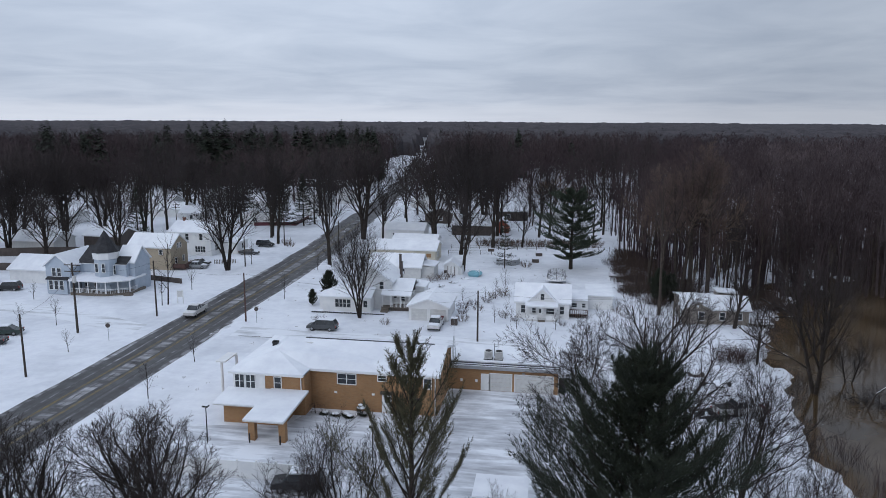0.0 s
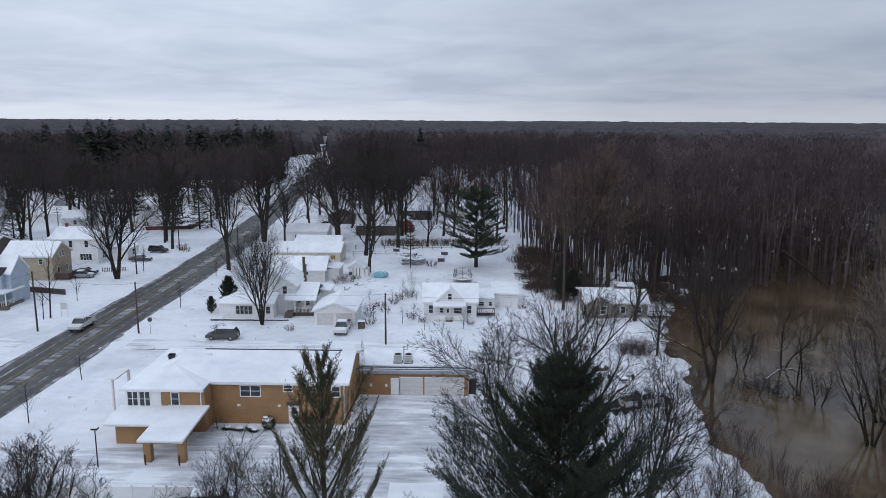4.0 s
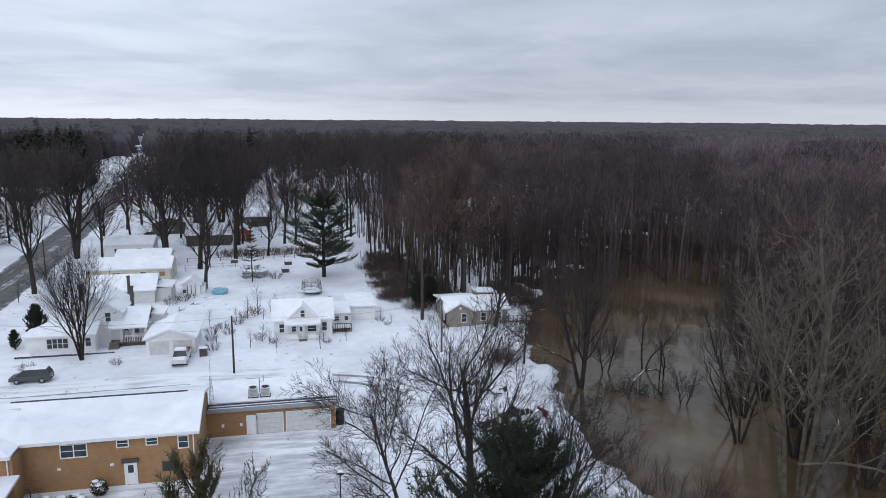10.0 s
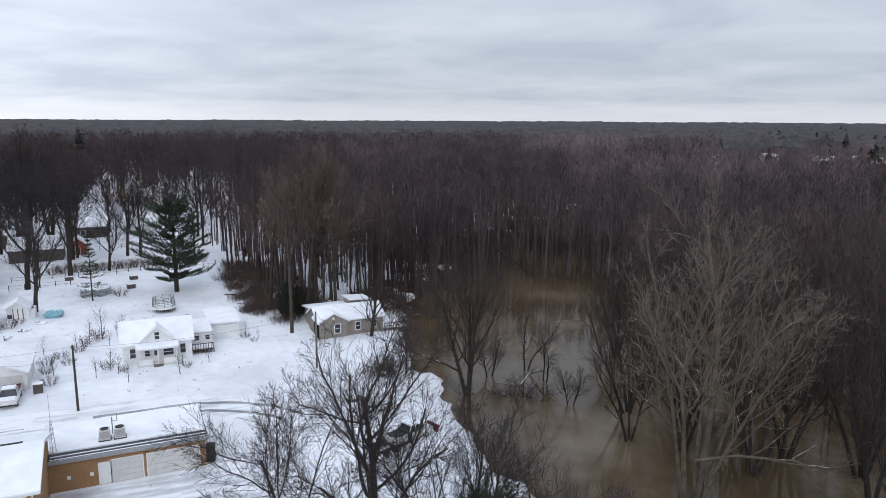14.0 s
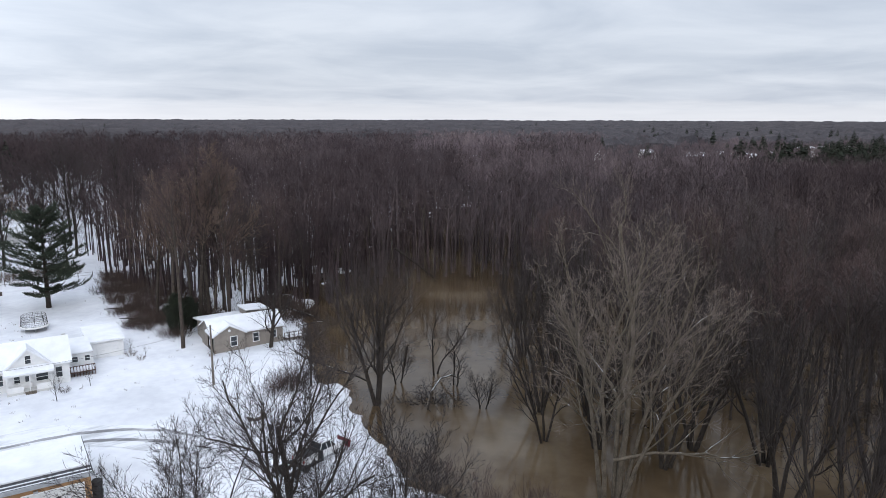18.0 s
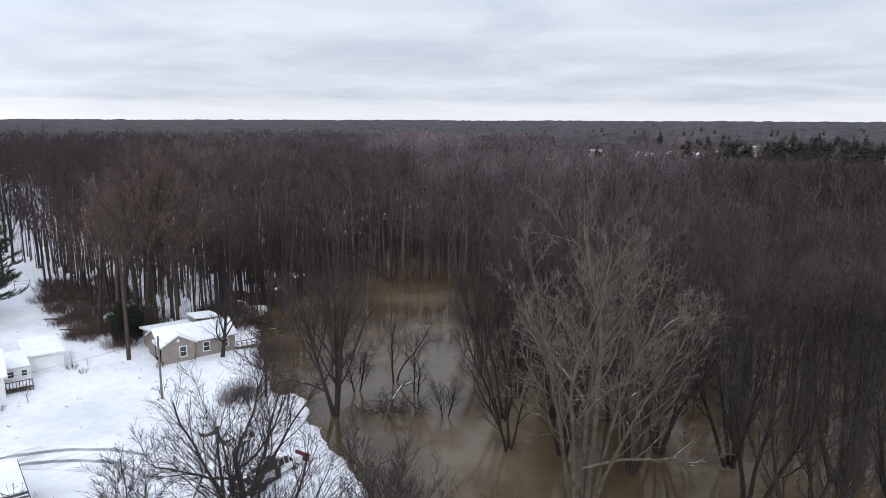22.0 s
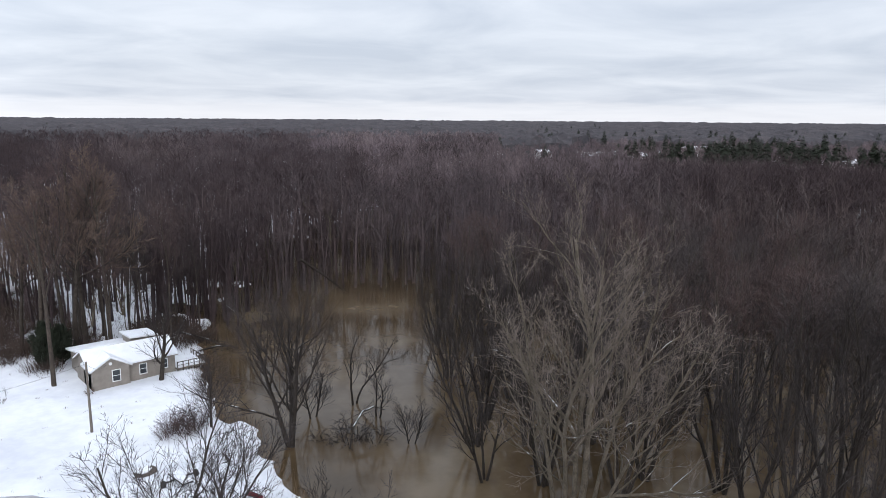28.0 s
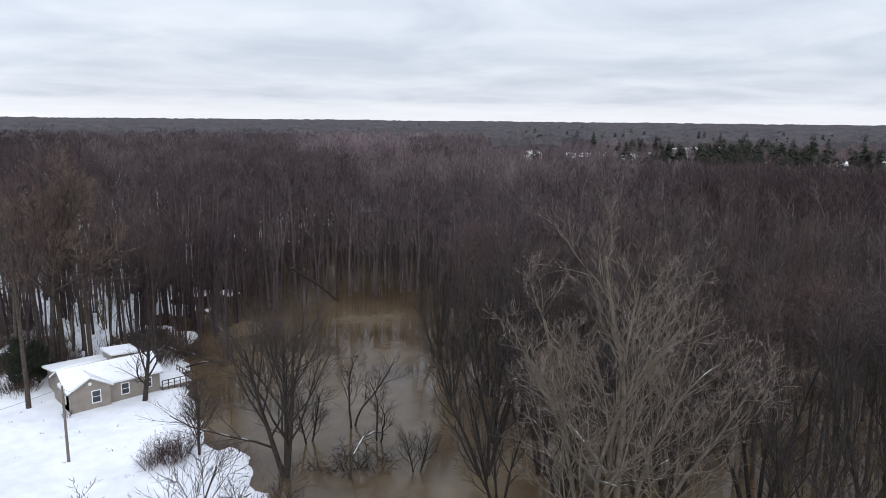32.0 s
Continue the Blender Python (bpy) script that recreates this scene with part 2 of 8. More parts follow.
MAT_TRIM = surface("trim_grey", (0.5, 0.5, 0.5), (0.62, 0.62, 0.6), 2, 0.5)
MAT_DARKROOF = surface("dark_shingle", (0.018, 0.018, 0.02), (0.05, 0.05, 0.055), 1.5, 0.9)
MAT_MEMBRANE = surface("dark_roof_membrane", (0.02, 0.02, 0.025), (0.07, 0.07, 0.08), 2, 0.6)
MAT_BLACK = surface("black_rubber", (0.012, 0.012, 0.013), (0.035, 0.035, 0.037), 4, 0.7)
MAT_METAL = surface("galvanised_metal", (0.3, 0.31, 0.32), (0.46, 0.47, 0.48), 3, 0.4, 0.8)
MAT_WOOD_GREY = surface("weathered_wood", (0.1, 0.085, 0.07), (0.2, 0.175, 0.15), 2, 0.85, stretch=(6, 6, 1))
MAT_POLE = surface("creosoted_pole_wood", (0.03, 0.024, 0.02), (0.075, 0.06, 0.05), 3, 0.85, stretch=(5, 5, 0.6))
MAT_DECK = surface("dark_stained_deck", (0.06, 0.035, 0.03), (0.12, 0.07, 0.06), 3, 0.8)
MAT_BARK = bark("dark_shade_tree_bark", (0.016, 0.013, 0.011), (0.055, 0.045, 0.038), 2.5, 0.25)
MAT_BARK_WOOD = bark("grey_brown_woodland_bark", (0.026, 0.021, 0.018), (0.085, 0.069, 0.057), 2.5, 0.3)
MAT_BARK_PALE = bark("pale_cottonwood_bark", (0.045, 0.037, 0.028), (0.165, 0.138, 0.106), 1.2, 0.0)
MAT_BARK_SAPLING = bark("sapling_bark", (0.035, 0.029, 0.022), (0.13, 0.108, 0.084), 1.2, 0.0)
MAT_TWIG = surface("dark_twigs", (0.018, 0.014, 0.014), (0.046, 0.036, 0.034), 0.8, 0.9, vary=0.3)
MAT_TWIG_WOOD = surface("grey_brown_woodland_twigs", (0.032, 0.026, 0.026), (0.085, 0.068, 0.066), 0.5, 0.9, vary=0.4)
MAT_TWIG_PALE = surface("pale_twigs", (0.08, 0.064, 0.054), (0.2, 0.16, 0.135), 0.8, 0.9)
MAT_TWIG_RED = surface("reddish_twigs", (0.042, 0.027, 0.026), (0.098, 0.064, 0.059), 0.8, 0.9, vary=0.25)
MAT_NEEDLE = surface("pine_needles", (0.01, 0.015, 0.009), (0.034, 0.042, 0.023), 1.2, 0.8, vary=0.2)
MAT_NEEDLE_OLIVE = surface("olive_pine_needles", (0.03, 0.03, 0.016), (0.1, 0.09, 0.046), 1.0, 0.8)
MAT_NEEDLE_YARD = surface("blue_green_pine_needles", (0.016, 0.025, 0.016), (0.055, 0.068, 0.042), 0.9, 0.8)
MAT_BRUSH_DARK = surface("tangled_brown_brush", (0.035, 0.025, 0.021), (0.1, 0.07, 0.057), 0.8, 0.95)
MAT_BRUSH = surface("dry_brush", (0.06, 0.04, 0.03), (0.16, 0.11, 0.085), 1.5, 0.95)
MAT_REED = surface("dry_reeds", (0.1, 0.065, 0.04), (0.22, 0.15, 0.1), 1.5, 0.95)


def asphalt():
    m, n, l, b = nodes_of("wet_asphalt_with_snow_streaks", 0.45)
    base = noise_node(n, l, 0.5, 6)
    r = ramp_node(n, l, base.outputs[0], [(0.3, (0.022, 0.021, 0.022)), (0.7, (0.058, 0.054, 0.053))])
    st = noise_node(n, l, 0.5, 7, 0.7, stretch=(2.2, 0.008, 1), turn=radians(-2.0))
    sr = ramp_node(n, l, st.outputs[0], [(0.5, (0, 0, 0)), (0.66, (0.16, 0.16, 0.16)), (0.85, (0.5, 0.5, 0.5))])
    mx = mix_node(n, l, sr.outputs[0], r.outputs[0], (0.5, 0.5, 0.53))
    l.new(mx.outputs[0], b.inputs["Base Color"])
    rr = ramp_node(n, l, base.outputs[0], [(0.3, (0.3, 0.3, 0.3)), (0.7, (0.65, 0.65, 0.65))])
    l.new(rr.outputs[0], b.inputs["Roughness"])
    bump_node(n, l, b, st.outputs[0], 0.2, 0.03)
    return m


def flood_water():
    m, n, l, b = nodes_of("silty_flood_water", 0.12, spec=0.25)
    a = noise_node(n, l, 0.06, 6, 0.6)
    r = ramp_node(n, l, a.outputs[0], [(0.34, (0.044, 0.03, 0.016)), (0.5, (0.078, 0.054, 0.031)), (0.66, (0.128, 0.097, 0.062))])
    l.new(r.outputs[0], b.inputs["Base Color"])
    w = noise_node(n, l, 0.8, 3)
    bump_node(n, l, b, w.outputs[0], 0.05, 0.05)
    rr = ramp_node(n, l, a.outputs[0], [(0.4, (0.04, 0.04, 0.04)), (0.6, (0.12, 0.12, 0.12))])
    l.new(rr.outputs[0], b.inputs["Roughness"])
    return m


def glass_dark():
    m, n, l, b = nodes_of("window_glass", 0.08, spec=0.6)
    t = noise_node(n, l, 0.7, 3)
    r = ramp_node(n, l, t.outputs[0], [(0.3, (0.015, 0.018, 0.022)), (0.7, (0.05, 0.058, 0.066))])
    l.new(r.outputs[0], b.inputs["Base Color"])
    return m


def paint(name, c, rough=0.3):
    return surface(name, tuple(v * 0.8 for v in c), c, 1.5, rough, bump=0.03, spec=0.5)


MAT_ASPHALT, MAT_WATER, MAT_GLASS = asphalt(), flood_water(), glass_dark()

# ---- mesh helpers ----
class Shape:
    """Collects corners and faces for one mesh."""
    def __init__(self):
        self.v, self.f = [], []

    def add(self, verts, faces):
        k = len(self.v)
        self.v += [tuple(p) for p in verts]
        self.f += [tuple(i + k for i in q) for q in faces]
        return self

    def box(self, x0, y0, z0, x1, y1, z1):
        x0, x1, y0, y1, z0, z1 = min(x0, x1), max(x0, x1), min(y0, y1), max(y0, y1), min(z0, z1), max(z0, z1)
        return self.add([(x0, y0, z0), (x1, y0, z0), (x1, y1, z0), (x0, y1, z0), (x0, y0, z1), (x1, y0, z1), (x1, y1, z1), (x0, y1, z1)],
                        [(0, 3, 2, 1), (4, 5, 6, 7), (0, 1, 5, 4), (1, 2, 6, 5), (2, 3, 7, 6), (3, 0, 4, 7)])

    def slab(self, top, thick):
        """A plate under the polygon top."""
        n = len(top)
        low = [(p[0], p[1], p[2] - thick) for p in top]
        faces = [tuple(range(n)), tuple(range(2 * n - 1, n - 1, -1))]
        faces += [(i + n, (i + 1) % n + n, (i + 1) % n, i) for i in range(n)]
        return self.add(list(top) + low, faces)

    def tube(self, pts, r0, r1, k=8, cap=True):
        pts = [Vector(p) for p in pts]
        n = len(pts)
        start = len(self.v)
        for i, p in enumerate(pts):
            d = (pts[min(i + 1, n - 1)] - pts[max(i - 1, 0)]).normalized()
            a = d.orthogonal().normalized() if abs(d.z) < 0.95 else (Vector((1, 0, 0)) - d * d.x).normalized()
            c = d.cross(a)
            r = r0 + (r1 - r0) * i / max(1, n - 1)
            for j in range(k):
                t = 2 * math.pi * j / k
                self.v.append(tuple(p + a * (r * math.cos(t)) + c * (r * math.sin(t))))
        for i in range(n - 1):
            for j in range(k):
                q = start + i * k
                self.f.append((q + j, q + (j + 1) % k, q + k + (j + 1) % k, q + k + j))
        if cap:
            self.f.append(tuple(start + j for j in range(k - 1, -1, -1)))
            self.f.append(tuple(start + (n - 1) * k + j for j in range(k)))
        return self

    def ball(self, c, rx, ry, rz, seed=0, rough=0.0, seg=10, rings=6):
        rng = random.Random(seed)
        verts = [(c[0], c[1], c[2] - rz)]
        for i in range(1, rings):
            a = -math.pi / 2 + math.pi * i / rings
            for j in range(seg):
                t = 2 * math.pi * j / seg
                q = 1 + rng.uniform(-rough, rough)
                verts.append((c[0] + rx * q * math.cos(a) * math.cos(t), c[1] + ry * q * math.cos(a) * math.sin(t), c[2] + rz * q * math.sin(a)))
        verts.append((c[0], c[1], c[2] + rz))
        faces = [(0, 1 + (j + 1) % seg, 1 + j) for j in range(seg)]
        for i in range(rings - 2):
            for j in range(seg):
                p = 1 + i * seg
                faces.append((p + j, p + (j + 1) % seg, p + seg + (j + 1) % seg, p + seg + j))
        p = 1 + (rings - 2) * seg
        faces += [(p + j, p + (j + 1) % seg, len(verts) - 1) for j in range(seg)]
        return self.add(verts, faces)

    def mesh(self, name, material, smooth=False):
        me = bpy.data.meshes.new(name)
        me.from_pydata(self.v, [], self.f)
        me.materials.append(material)
        if smooth:
            me.polygons.foreach_set("use_smooth", [True] * len(me.polygons))
        me.update()
        return me


def part(name, shape, material, parent=None, label="", smooth=False):
    ob = new(name, shape.mesh(name, material, smooth) if isinstance(shape, Shape) else shape)
    if parent is not None:
        ob.parent = parent
    if label:
        ob["label"] = label
    return ob


def thing(name, m, label, category, group="", kind=""):
    ob = new(name)
    ob.empty_display_size = 0.3
    ob.matrix_basis = m
    return tagged(ob, label, category, group, kind)


# ---- ground, street, flood ----
SHORE = [(30, -160), (34, -90), (36.5, -50), (36.2, -35), (35.3, -21), (33.9, -11), (34.6, -4), (36.4, 6), (38.3, 12), (38.9, 15.2), (36.9, 17.5), (38.6, 24), (41.2, 31), (43.6, 39), (45.5, 41.5),
         (47.0, 47), (50.5, 62), (62, 82), (84, 108), (140, 150), (260, 240)]
WATER = SHORE + [(420, 330), (760, 330), (760, -320), (28, -320)]
STREET = [(-43.5, -160), (-46.5, -80), (-48.2, -20), (-48.6, 5), (-49.6, 30), (-50.1, 60), (-51.2, 85), (-52.8, 105), (-56.6, 142), (-60.6, 190), (-65.8, 236), (-79.5, 335), (-105, 500), (-145, 730), (-230, 1200), (-330, 1900)]
ROAD_HALF = 5.15
LANES = [[(-44.6, 18.3), (-30, 17.5), (-8, 18.2), (6, 17.6), (13.5, 13.0), (17.5, 8.0), (18.5, 2.0)], [(-55.5, 16), (-70, 21.0), (-95, 27.0)]]
LOT = [(-34, -31), (-20, -33), (-2, -32), (9.5, -24), (12.5, -12), (11.0, -0.6), (-4.6, -0.6), (-4.6, -9.6), (-19.4, -9.6), (-21, -14.4), (-33, -15.5)]


def inside(px, py, poly):
    hit = np.zeros(px.shape, bool)
    for (x0, y0), (x1, y1) in zip(poly, poly[1:] + poly[:1]):
        cross = (y0 > py) != (y1 > py)
        with np.errstate(divide="ignore", invalid="ignore"):
            xi = x0 + (py - y0) * (x1 - x0) / ((y1 - y0) or 1e-9)
        hit ^= cross & (px < xi)
    return hit


def away(px, py, line):
    best = np.full(px.shape, 1e9)
    for (x0, y0), (x1, y1) in zip(line, line[1:]):
        dx, dy = x1 - x0, y1 - y0
        u = np.clip(((px - x0) * dx + (py - y0) * dy) / (dx * dx + dy * dy), 0, 1)
        best = np.minimum(best, np.hypot(px - x0 - u * dx, py - y0 - u * dy))
    return best


def height_at(px, py):
    px, py = np.asarray(px, float), np.asarray(py, float)
    d = away(px, py, SHORE)
    wet = inside(px, py, WATER)
    d = d + 0.5 * np.sin(px * 0.9 + py * 0.55) + 0.35 * np.sin(py * 1.7 - px * 0.6)
    wild = np.clip((py - 46) / 18, 0, 1) * np.clip((px - 40) / 15, 0, 1)
    d = d + wild * (7 * np.sin(px * 0.13 + 2) * np.sin(py * 0.15) + 4 * np.sin(px * 0.33 + py * 0.29) + 2 * np.sin(px * 0.9 - py * 0.7)) * np.where(wet, -1, 1)
    z = np.where(wet, -0.42 - np.clip(d, -1.0, 3.0) * 0.3, np.clip(-0.42 + d * 0.3, -0.6, 0.0))
    roll = 0.06 * np.sin(px * 0.23 + 1.3 * np.sin(py * 0.11)) * np.cos(py * 0.19) + 0.03 * np.sin(px * 0.9 + py * 0.7)
    r = away(px, py, STREET)
    flat = inside(px, py, [(-36, -35), (13, -35), (13, 1), (-36, 1)])
    for lane in LANES:
        flat = flat | (away(px, py, lane) < 4.0)
    roll = np.where(flat, -0.03, roll)
    bank = 0.22 * np.exp(-((r - ROAD_HALF - 1.0) / 0.8) ** 2)
    z = z + np.where(wet, 0, roll * np.clip((r - 4) / 6, 0, 1) + bank)
    return np.where(r < ROAD_HALF + 0.4, -0.06, z)


def spread(lo, hi, step, far):
    a = list(np.arange(lo, hi + 0.01, step))
    s = step
    while a[-1] < far:
        s *= 1.28
        a.append(a[-1] + s)
    s = step
    while a[0] > -far:
        s *= 1.28
        a.insert(0, a[0] - s)
    return np.array(a)


gx, gy = spread(-100, 105, 1.25, 4700), spread(-75, 140, 1.25, 4700)
GX, GY = np.meshgrid(gx, gy)
GZ = height_at(GX, GY)
cols, rws = len(gx), len(gy)
me = bpy.data.meshes.new("ground")
idx = np.arange(cols * rws).reshape(rws, cols)
quads = np.stack([idx[:-1, :-1], idx[:-1, 1:], idx[1:, 1:], idx[1:, :-1]], -1).reshape(-1, 4)
me.from_pydata(np.stack([GX, GY, GZ], -1).reshape(-1, 3).tolist(), [], quads.tolist())
me.materials.append(MAT_SNOW)
me.polygons.foreach_set("use_smooth", [True] * len(me.polygons))
ground = tagged(new("ground", me), "flat snow-covered ground with bare grass tufts showing", "ground", kind="structure")


def sheet(name, outline, z, material, label, category):
    s = Shape()
    s.add([(x, y, z) for x, y in outline], [tuple(range(len(outline)))])
    return tagged(part(name, s, material), label, category, kind="structure")


water = sheet("water", [(20, -320), (760, -320), (760, 400), (20, 400)], -0.42, MAT_WATER, "brown silty flood water standing among the trees", "river")


def strip(name, line, half, z, material, label, category, rag=0.0, step=4.0):
    """A band along a line, with ragged edges."""
    pts = []
    for (x0, y0), (x1, y1) in zip(line, line[1:]):
        n = max(1, int(math.hypot(x1 - x0, y1 - y0) / step))
        pts += [(x0 + (x1 - x0) * i / n, y0 + (y1 - y0) * i / n) for i in range(n)]
    pts.append(line[-1])
    rng = random.Random(len(pts))
    s = Shape()
    for i, (x, y) in enumerate(pts):
        a, b = pts[max(0, i - 1)], pts[min(len(pts) - 1, i + 1)]
        dx, dy = b[0] - a[0], b[1] - a[1]
        q = math.hypot(dx, dy) or 1
        nx, ny = -dy / q, dx / q
        l, r = half + rng.uniform(-rag, rag), half + rng.uniform(-rag, rag)
        s.v += [(x + nx * l, y + ny * l, z), (x - nx * r, y - ny * r, z)]
        if i:
            k = 2 * i
            s.f.append((k - 1, k + 1, k, k - 2))
    return tagged(part(name, s, material), label, category, kind="structure")


road = strip("road", STREET, ROAD_HALF, 0.0, MAT_ASPHALT, "wet two-lane asphalt street streaked with snow", "road", 0.25)


def packed_snow(name, turn, low, high, gap):
    """Driven or scraped snow: drawn-out streaks of grey slush and dark tarmac in the white."""
    m, n, l, b = nodes_of(name, 0.6, spec=0.3)
    a, c = noise_node(n, l, 0.55, 7, 0.65, stretch=(0.22, 1.5, 1), turn=turn), noise_node(n, l, 0.12, 5)
    mx = mix_node(n, l, 0.45, a.outputs[0], c.outputs[0])
    r = ramp_node(n, l, mx.outputs[0], [(gap, low), (gap + 0.1, tuple(0.5 * (p + q) for p, q in zip(low, high))), (gap + 0.17, high)])
    l.new(r.outputs[0], b.inputs["Base Color"])
    bump_node(n, l, b, a.outputs[0], 0.3, 0.06)
    return m


MAT_LOT = packed_snow("scraped_snow", 0.0, (0.36, 0.37, 0.4), (0.79, 0.81, 0.85), 0.41)
MAT_LANE = packed_snow("driven_snow", 0.0, (0.42, 0.43, 0.45), (0.78, 0.8, 0.84), 0.34)
sheet("parking_lot", LOT, 0.006, MAT_LOT, "scraped parking lot with grey slush streaks", "parking lot")
strip("side_street", LANES[0], 2.6, 0.004, MAT_LANE, "snow-packed side street with tyre tracks", "side street", 0.3)
strip("driveway", LANES[1], 2.4, 0.004, MAT_LANE, "snow-packed driveway west of the street", "driveway", 0.3)

MAT_SLUSH = packed_snow("grey_slush", radians(90), (0.075, 0.072, 0.072), (0.5, 0.5, 0.52), 0.44)
MAT_LINE = surface("worn_yellow_line", (0.1, 0.085, 0.06), (0.32, 0.24, 0.08), 1.2, 0.6)


def beside(line, off):
    out = []
    for i, (x, y) in enumerate(line):
        a, b = line[max(0, i - 1)], line[min(len(line) - 1, i + 1)]
        q = math.hypot(b[0] - a[0], b[1] - a[1])
        out.append((x + (b[1] - a[1]) / q * off, y - (b[0] - a[0]) / q * off))
    return out


for off, half in ((-4.75, 0.3), (-2.9, 0.1), (-0.45, 0.3), (0.3, 0.42), (2.95, 0.1), (4.8, 0.32)):
    strip("road_slush", beside(STREET[:9], off), half, 0.012, MAT_SLUSH, "ridge of grey slush between the wheel tracks", "slush", half * 0.7, 1.6)
for off in (-1.52, -1.3, 1.3, 1.52):
    strip("lane_line", beside(STREET[:9], off), 0.055, 0.018, MAT_LINE, "worn yellow line beside the centre turning lane", "lane line", 0.015, 3.0)

MAT_TRACK = packed_snow("wheel_track_slush", 0.0, (0.2, 0.2, 0.21), (0.62, 0.63, 0.66), 0.46)
for line_, half in [([(-2, 16.6), (5.7, 16.6), (9.2, 16.2), (13.5, 14.6), (17.0, 12.0), (19.7, 8.4)], 0.32), ([(-2, 14.7), (6.5, 14.3), (9.9, 13.6), (13.7, 11.6), (16.6, 9.0), (18.0, 6.0)], 0.28), ([(-40, 15.9), (-27.5, 15.7), (-8.7, 16.3)], 0.16)]:
    strip("wheel_track", line_, half, 0.016, MAT_TRACK, "grey wheel track curving through the packed snow", "wheel track", 0.12, 1.0)

# ---- trees ----
def turned(d, angle, spin):
    a = d.orthogonal().normalized()
    c = d.cross(a)
    side = a * math.cos(spin) + c * math.sin(spin)
    return (d * math.cos(angle) + side * math.sin(angle)).normalized()


def grow(rng, wood, twigs, p, d, length, r, level, spec):
    """One branch with what grows on it. spec: per level (bends, up-pull, children, from, angle, length ratio, sides[, wander])."""
    bends, pull, kids, first, angle, ratio, sides = spec[level][:7]
    pts, dirs = [p], [d]
    for i in range(bends):
        w = spec[level][7] if len(spec[level]) > 7 else 0.16 if level else 0.06
        d = (d + Vector((rng.uniform(-w, w), rng.uniform(-w, w), rng.uniform(-w, w) + pull)) ).normalized()
        p = p + d * (length / bends)
        pts.append(p)
        dirs.append(d)
    last = level == len(spec) - 1
    if last:
        for i in range(bends):
            a, b, dd = pts[i], pts[i + 1], dirs[i + 1]
            wv = dd.orthogonal().normalized() * r
            wv.rotate(Matrix.Rotation(rng.uniform(0, 6.28), 3, dd))
            k = len(twigs.v)
            q = wv * (0.25 if i == bends - 1 else 0.7)
            twigs.v += [tuple(a - wv), tuple(a + wv), tuple(b + q), tuple(b - q)]
            twigs.f.append((k, k + 1, k + 2, k + 3))
        return
    wood_to = wood if sides > 3 else twigs
    wood_to.tube(pts, r, r * 0.35 if level else r * 0.3, sides, cap=False)
    spin = rng.uniform(0, 6.28)
    for c in range(kids):
        u = first + (1 - first) * (c + rng.uniform(0.1, 0.9)) / kids
        i = min(bends - 1, int(u * bends))
        f = u * bends - i
        q = pts[i].lerp(pts[i + 1], f)
        spin += 2.4 + rng.uniform(-0.4, 0.4)
        a = angle * rng.uniform(0.7, 1.3)
        l = length * ratio * rng.uniform(0.7, 1.2) * (1.15 - 0.55 * (u - first) / (1.001 - first))
        rr = max(r * (1 - 0.65 * u) * 0.5, 0.011)
        grow(rng, wood, twigs, q, turned(dirs[i + 1], a, spin), l, rr if level + 1 < len(spec) - 1 else spec[-1][6], level + 1, spec)


def tree_meshes(name, seed, height, radius, spec, stems=1, lean=0.05, fork=0.0, bark=None, twig=None):
    rng = random.Random(seed)
    wood, twigs = Shape(), Shape()
    for s in range(stems):
        d = Vector((rng.uniform(-lean, lean), rng.uniform(-lean, lean), 1)).normalized()
        if stems > 1:
            d = turned(Vector((0, 0, 1)), fork * rng.uniform(0.5, 1.2), 6.28 * s / stems + rng.uniform(-0.4, 0.4))
        base = Vector((d.x * 0.6, d.y * 0.6, -0.3)) if stems > 1 else Vector((0, 0, -0.3))
        grow(rng, wood, twigs, base, d, height * rng.uniform(0.9, 1.05), radius, 0, spec)
    return wood.mesh(name + "_trunk", bark or MAT_BARK, True), twigs.mesh(name + "_crown", twig or MAT_TWIG)


def tree_thing(meshes, m, label, category="tree", group="", name="tree", kind=""):
    t = thing(name, m, label, category, group, kind)
    part("trunk", meshes[0], None, t)
    part("crown", meshes[1], None, t, "bare winter twigs")
    return t


# per level: bends, up-pull, children, first child at, angle, length ratio, sides (last: half width of a twig)
FOREST = [(7, 0.0, 13, 0.46, 0.62, 0.3, 6, 0.08), (4, 0.13, 8, 0.2, 0.6, 0.5, 4, 0.22), (2, 0.1, 7, 0.12, 0.65, 0.6, 3, 0.22), (1, 0.0, 0, 0, 0, 0, 0.02)]
CLUMP = [(8, 0.015, 10, 0.3, 0.5, 0.34, 7, 0.11), (5, 0.12, 7, 0.2, 0.55, 0.5, 4, 0.24), (3, 0.08, 6, 0.15, 0.6, 0.55, 3, 0.24), (2, 0.0, 0, 0, 0, 0, 0.013, 0.2)]
LIGHT = [(5, 0.0, 12, 0.2, 0.68, 0.66, 7, 0.08), (4, 0.14, 9, 0.2, 0.58, 0.48, 4, 0.22), (2, 0.1, 8, 0.12, 0.6, 0.58, 3, 0.2), (1, 0.0, 0, 0, 0, 0, 0.034)]
SHADE = [(5, 0.0, 12, 0.22, 0.68, 0.66, 8), (5, 0.12, 11, 0.2, 0.55, 0.46, 5, 0.2), (3, 0.08, 10, 0.12, 0.6, 0.52, 3), (2, 0.06, 0, 0, 0, 0, 0.028)]
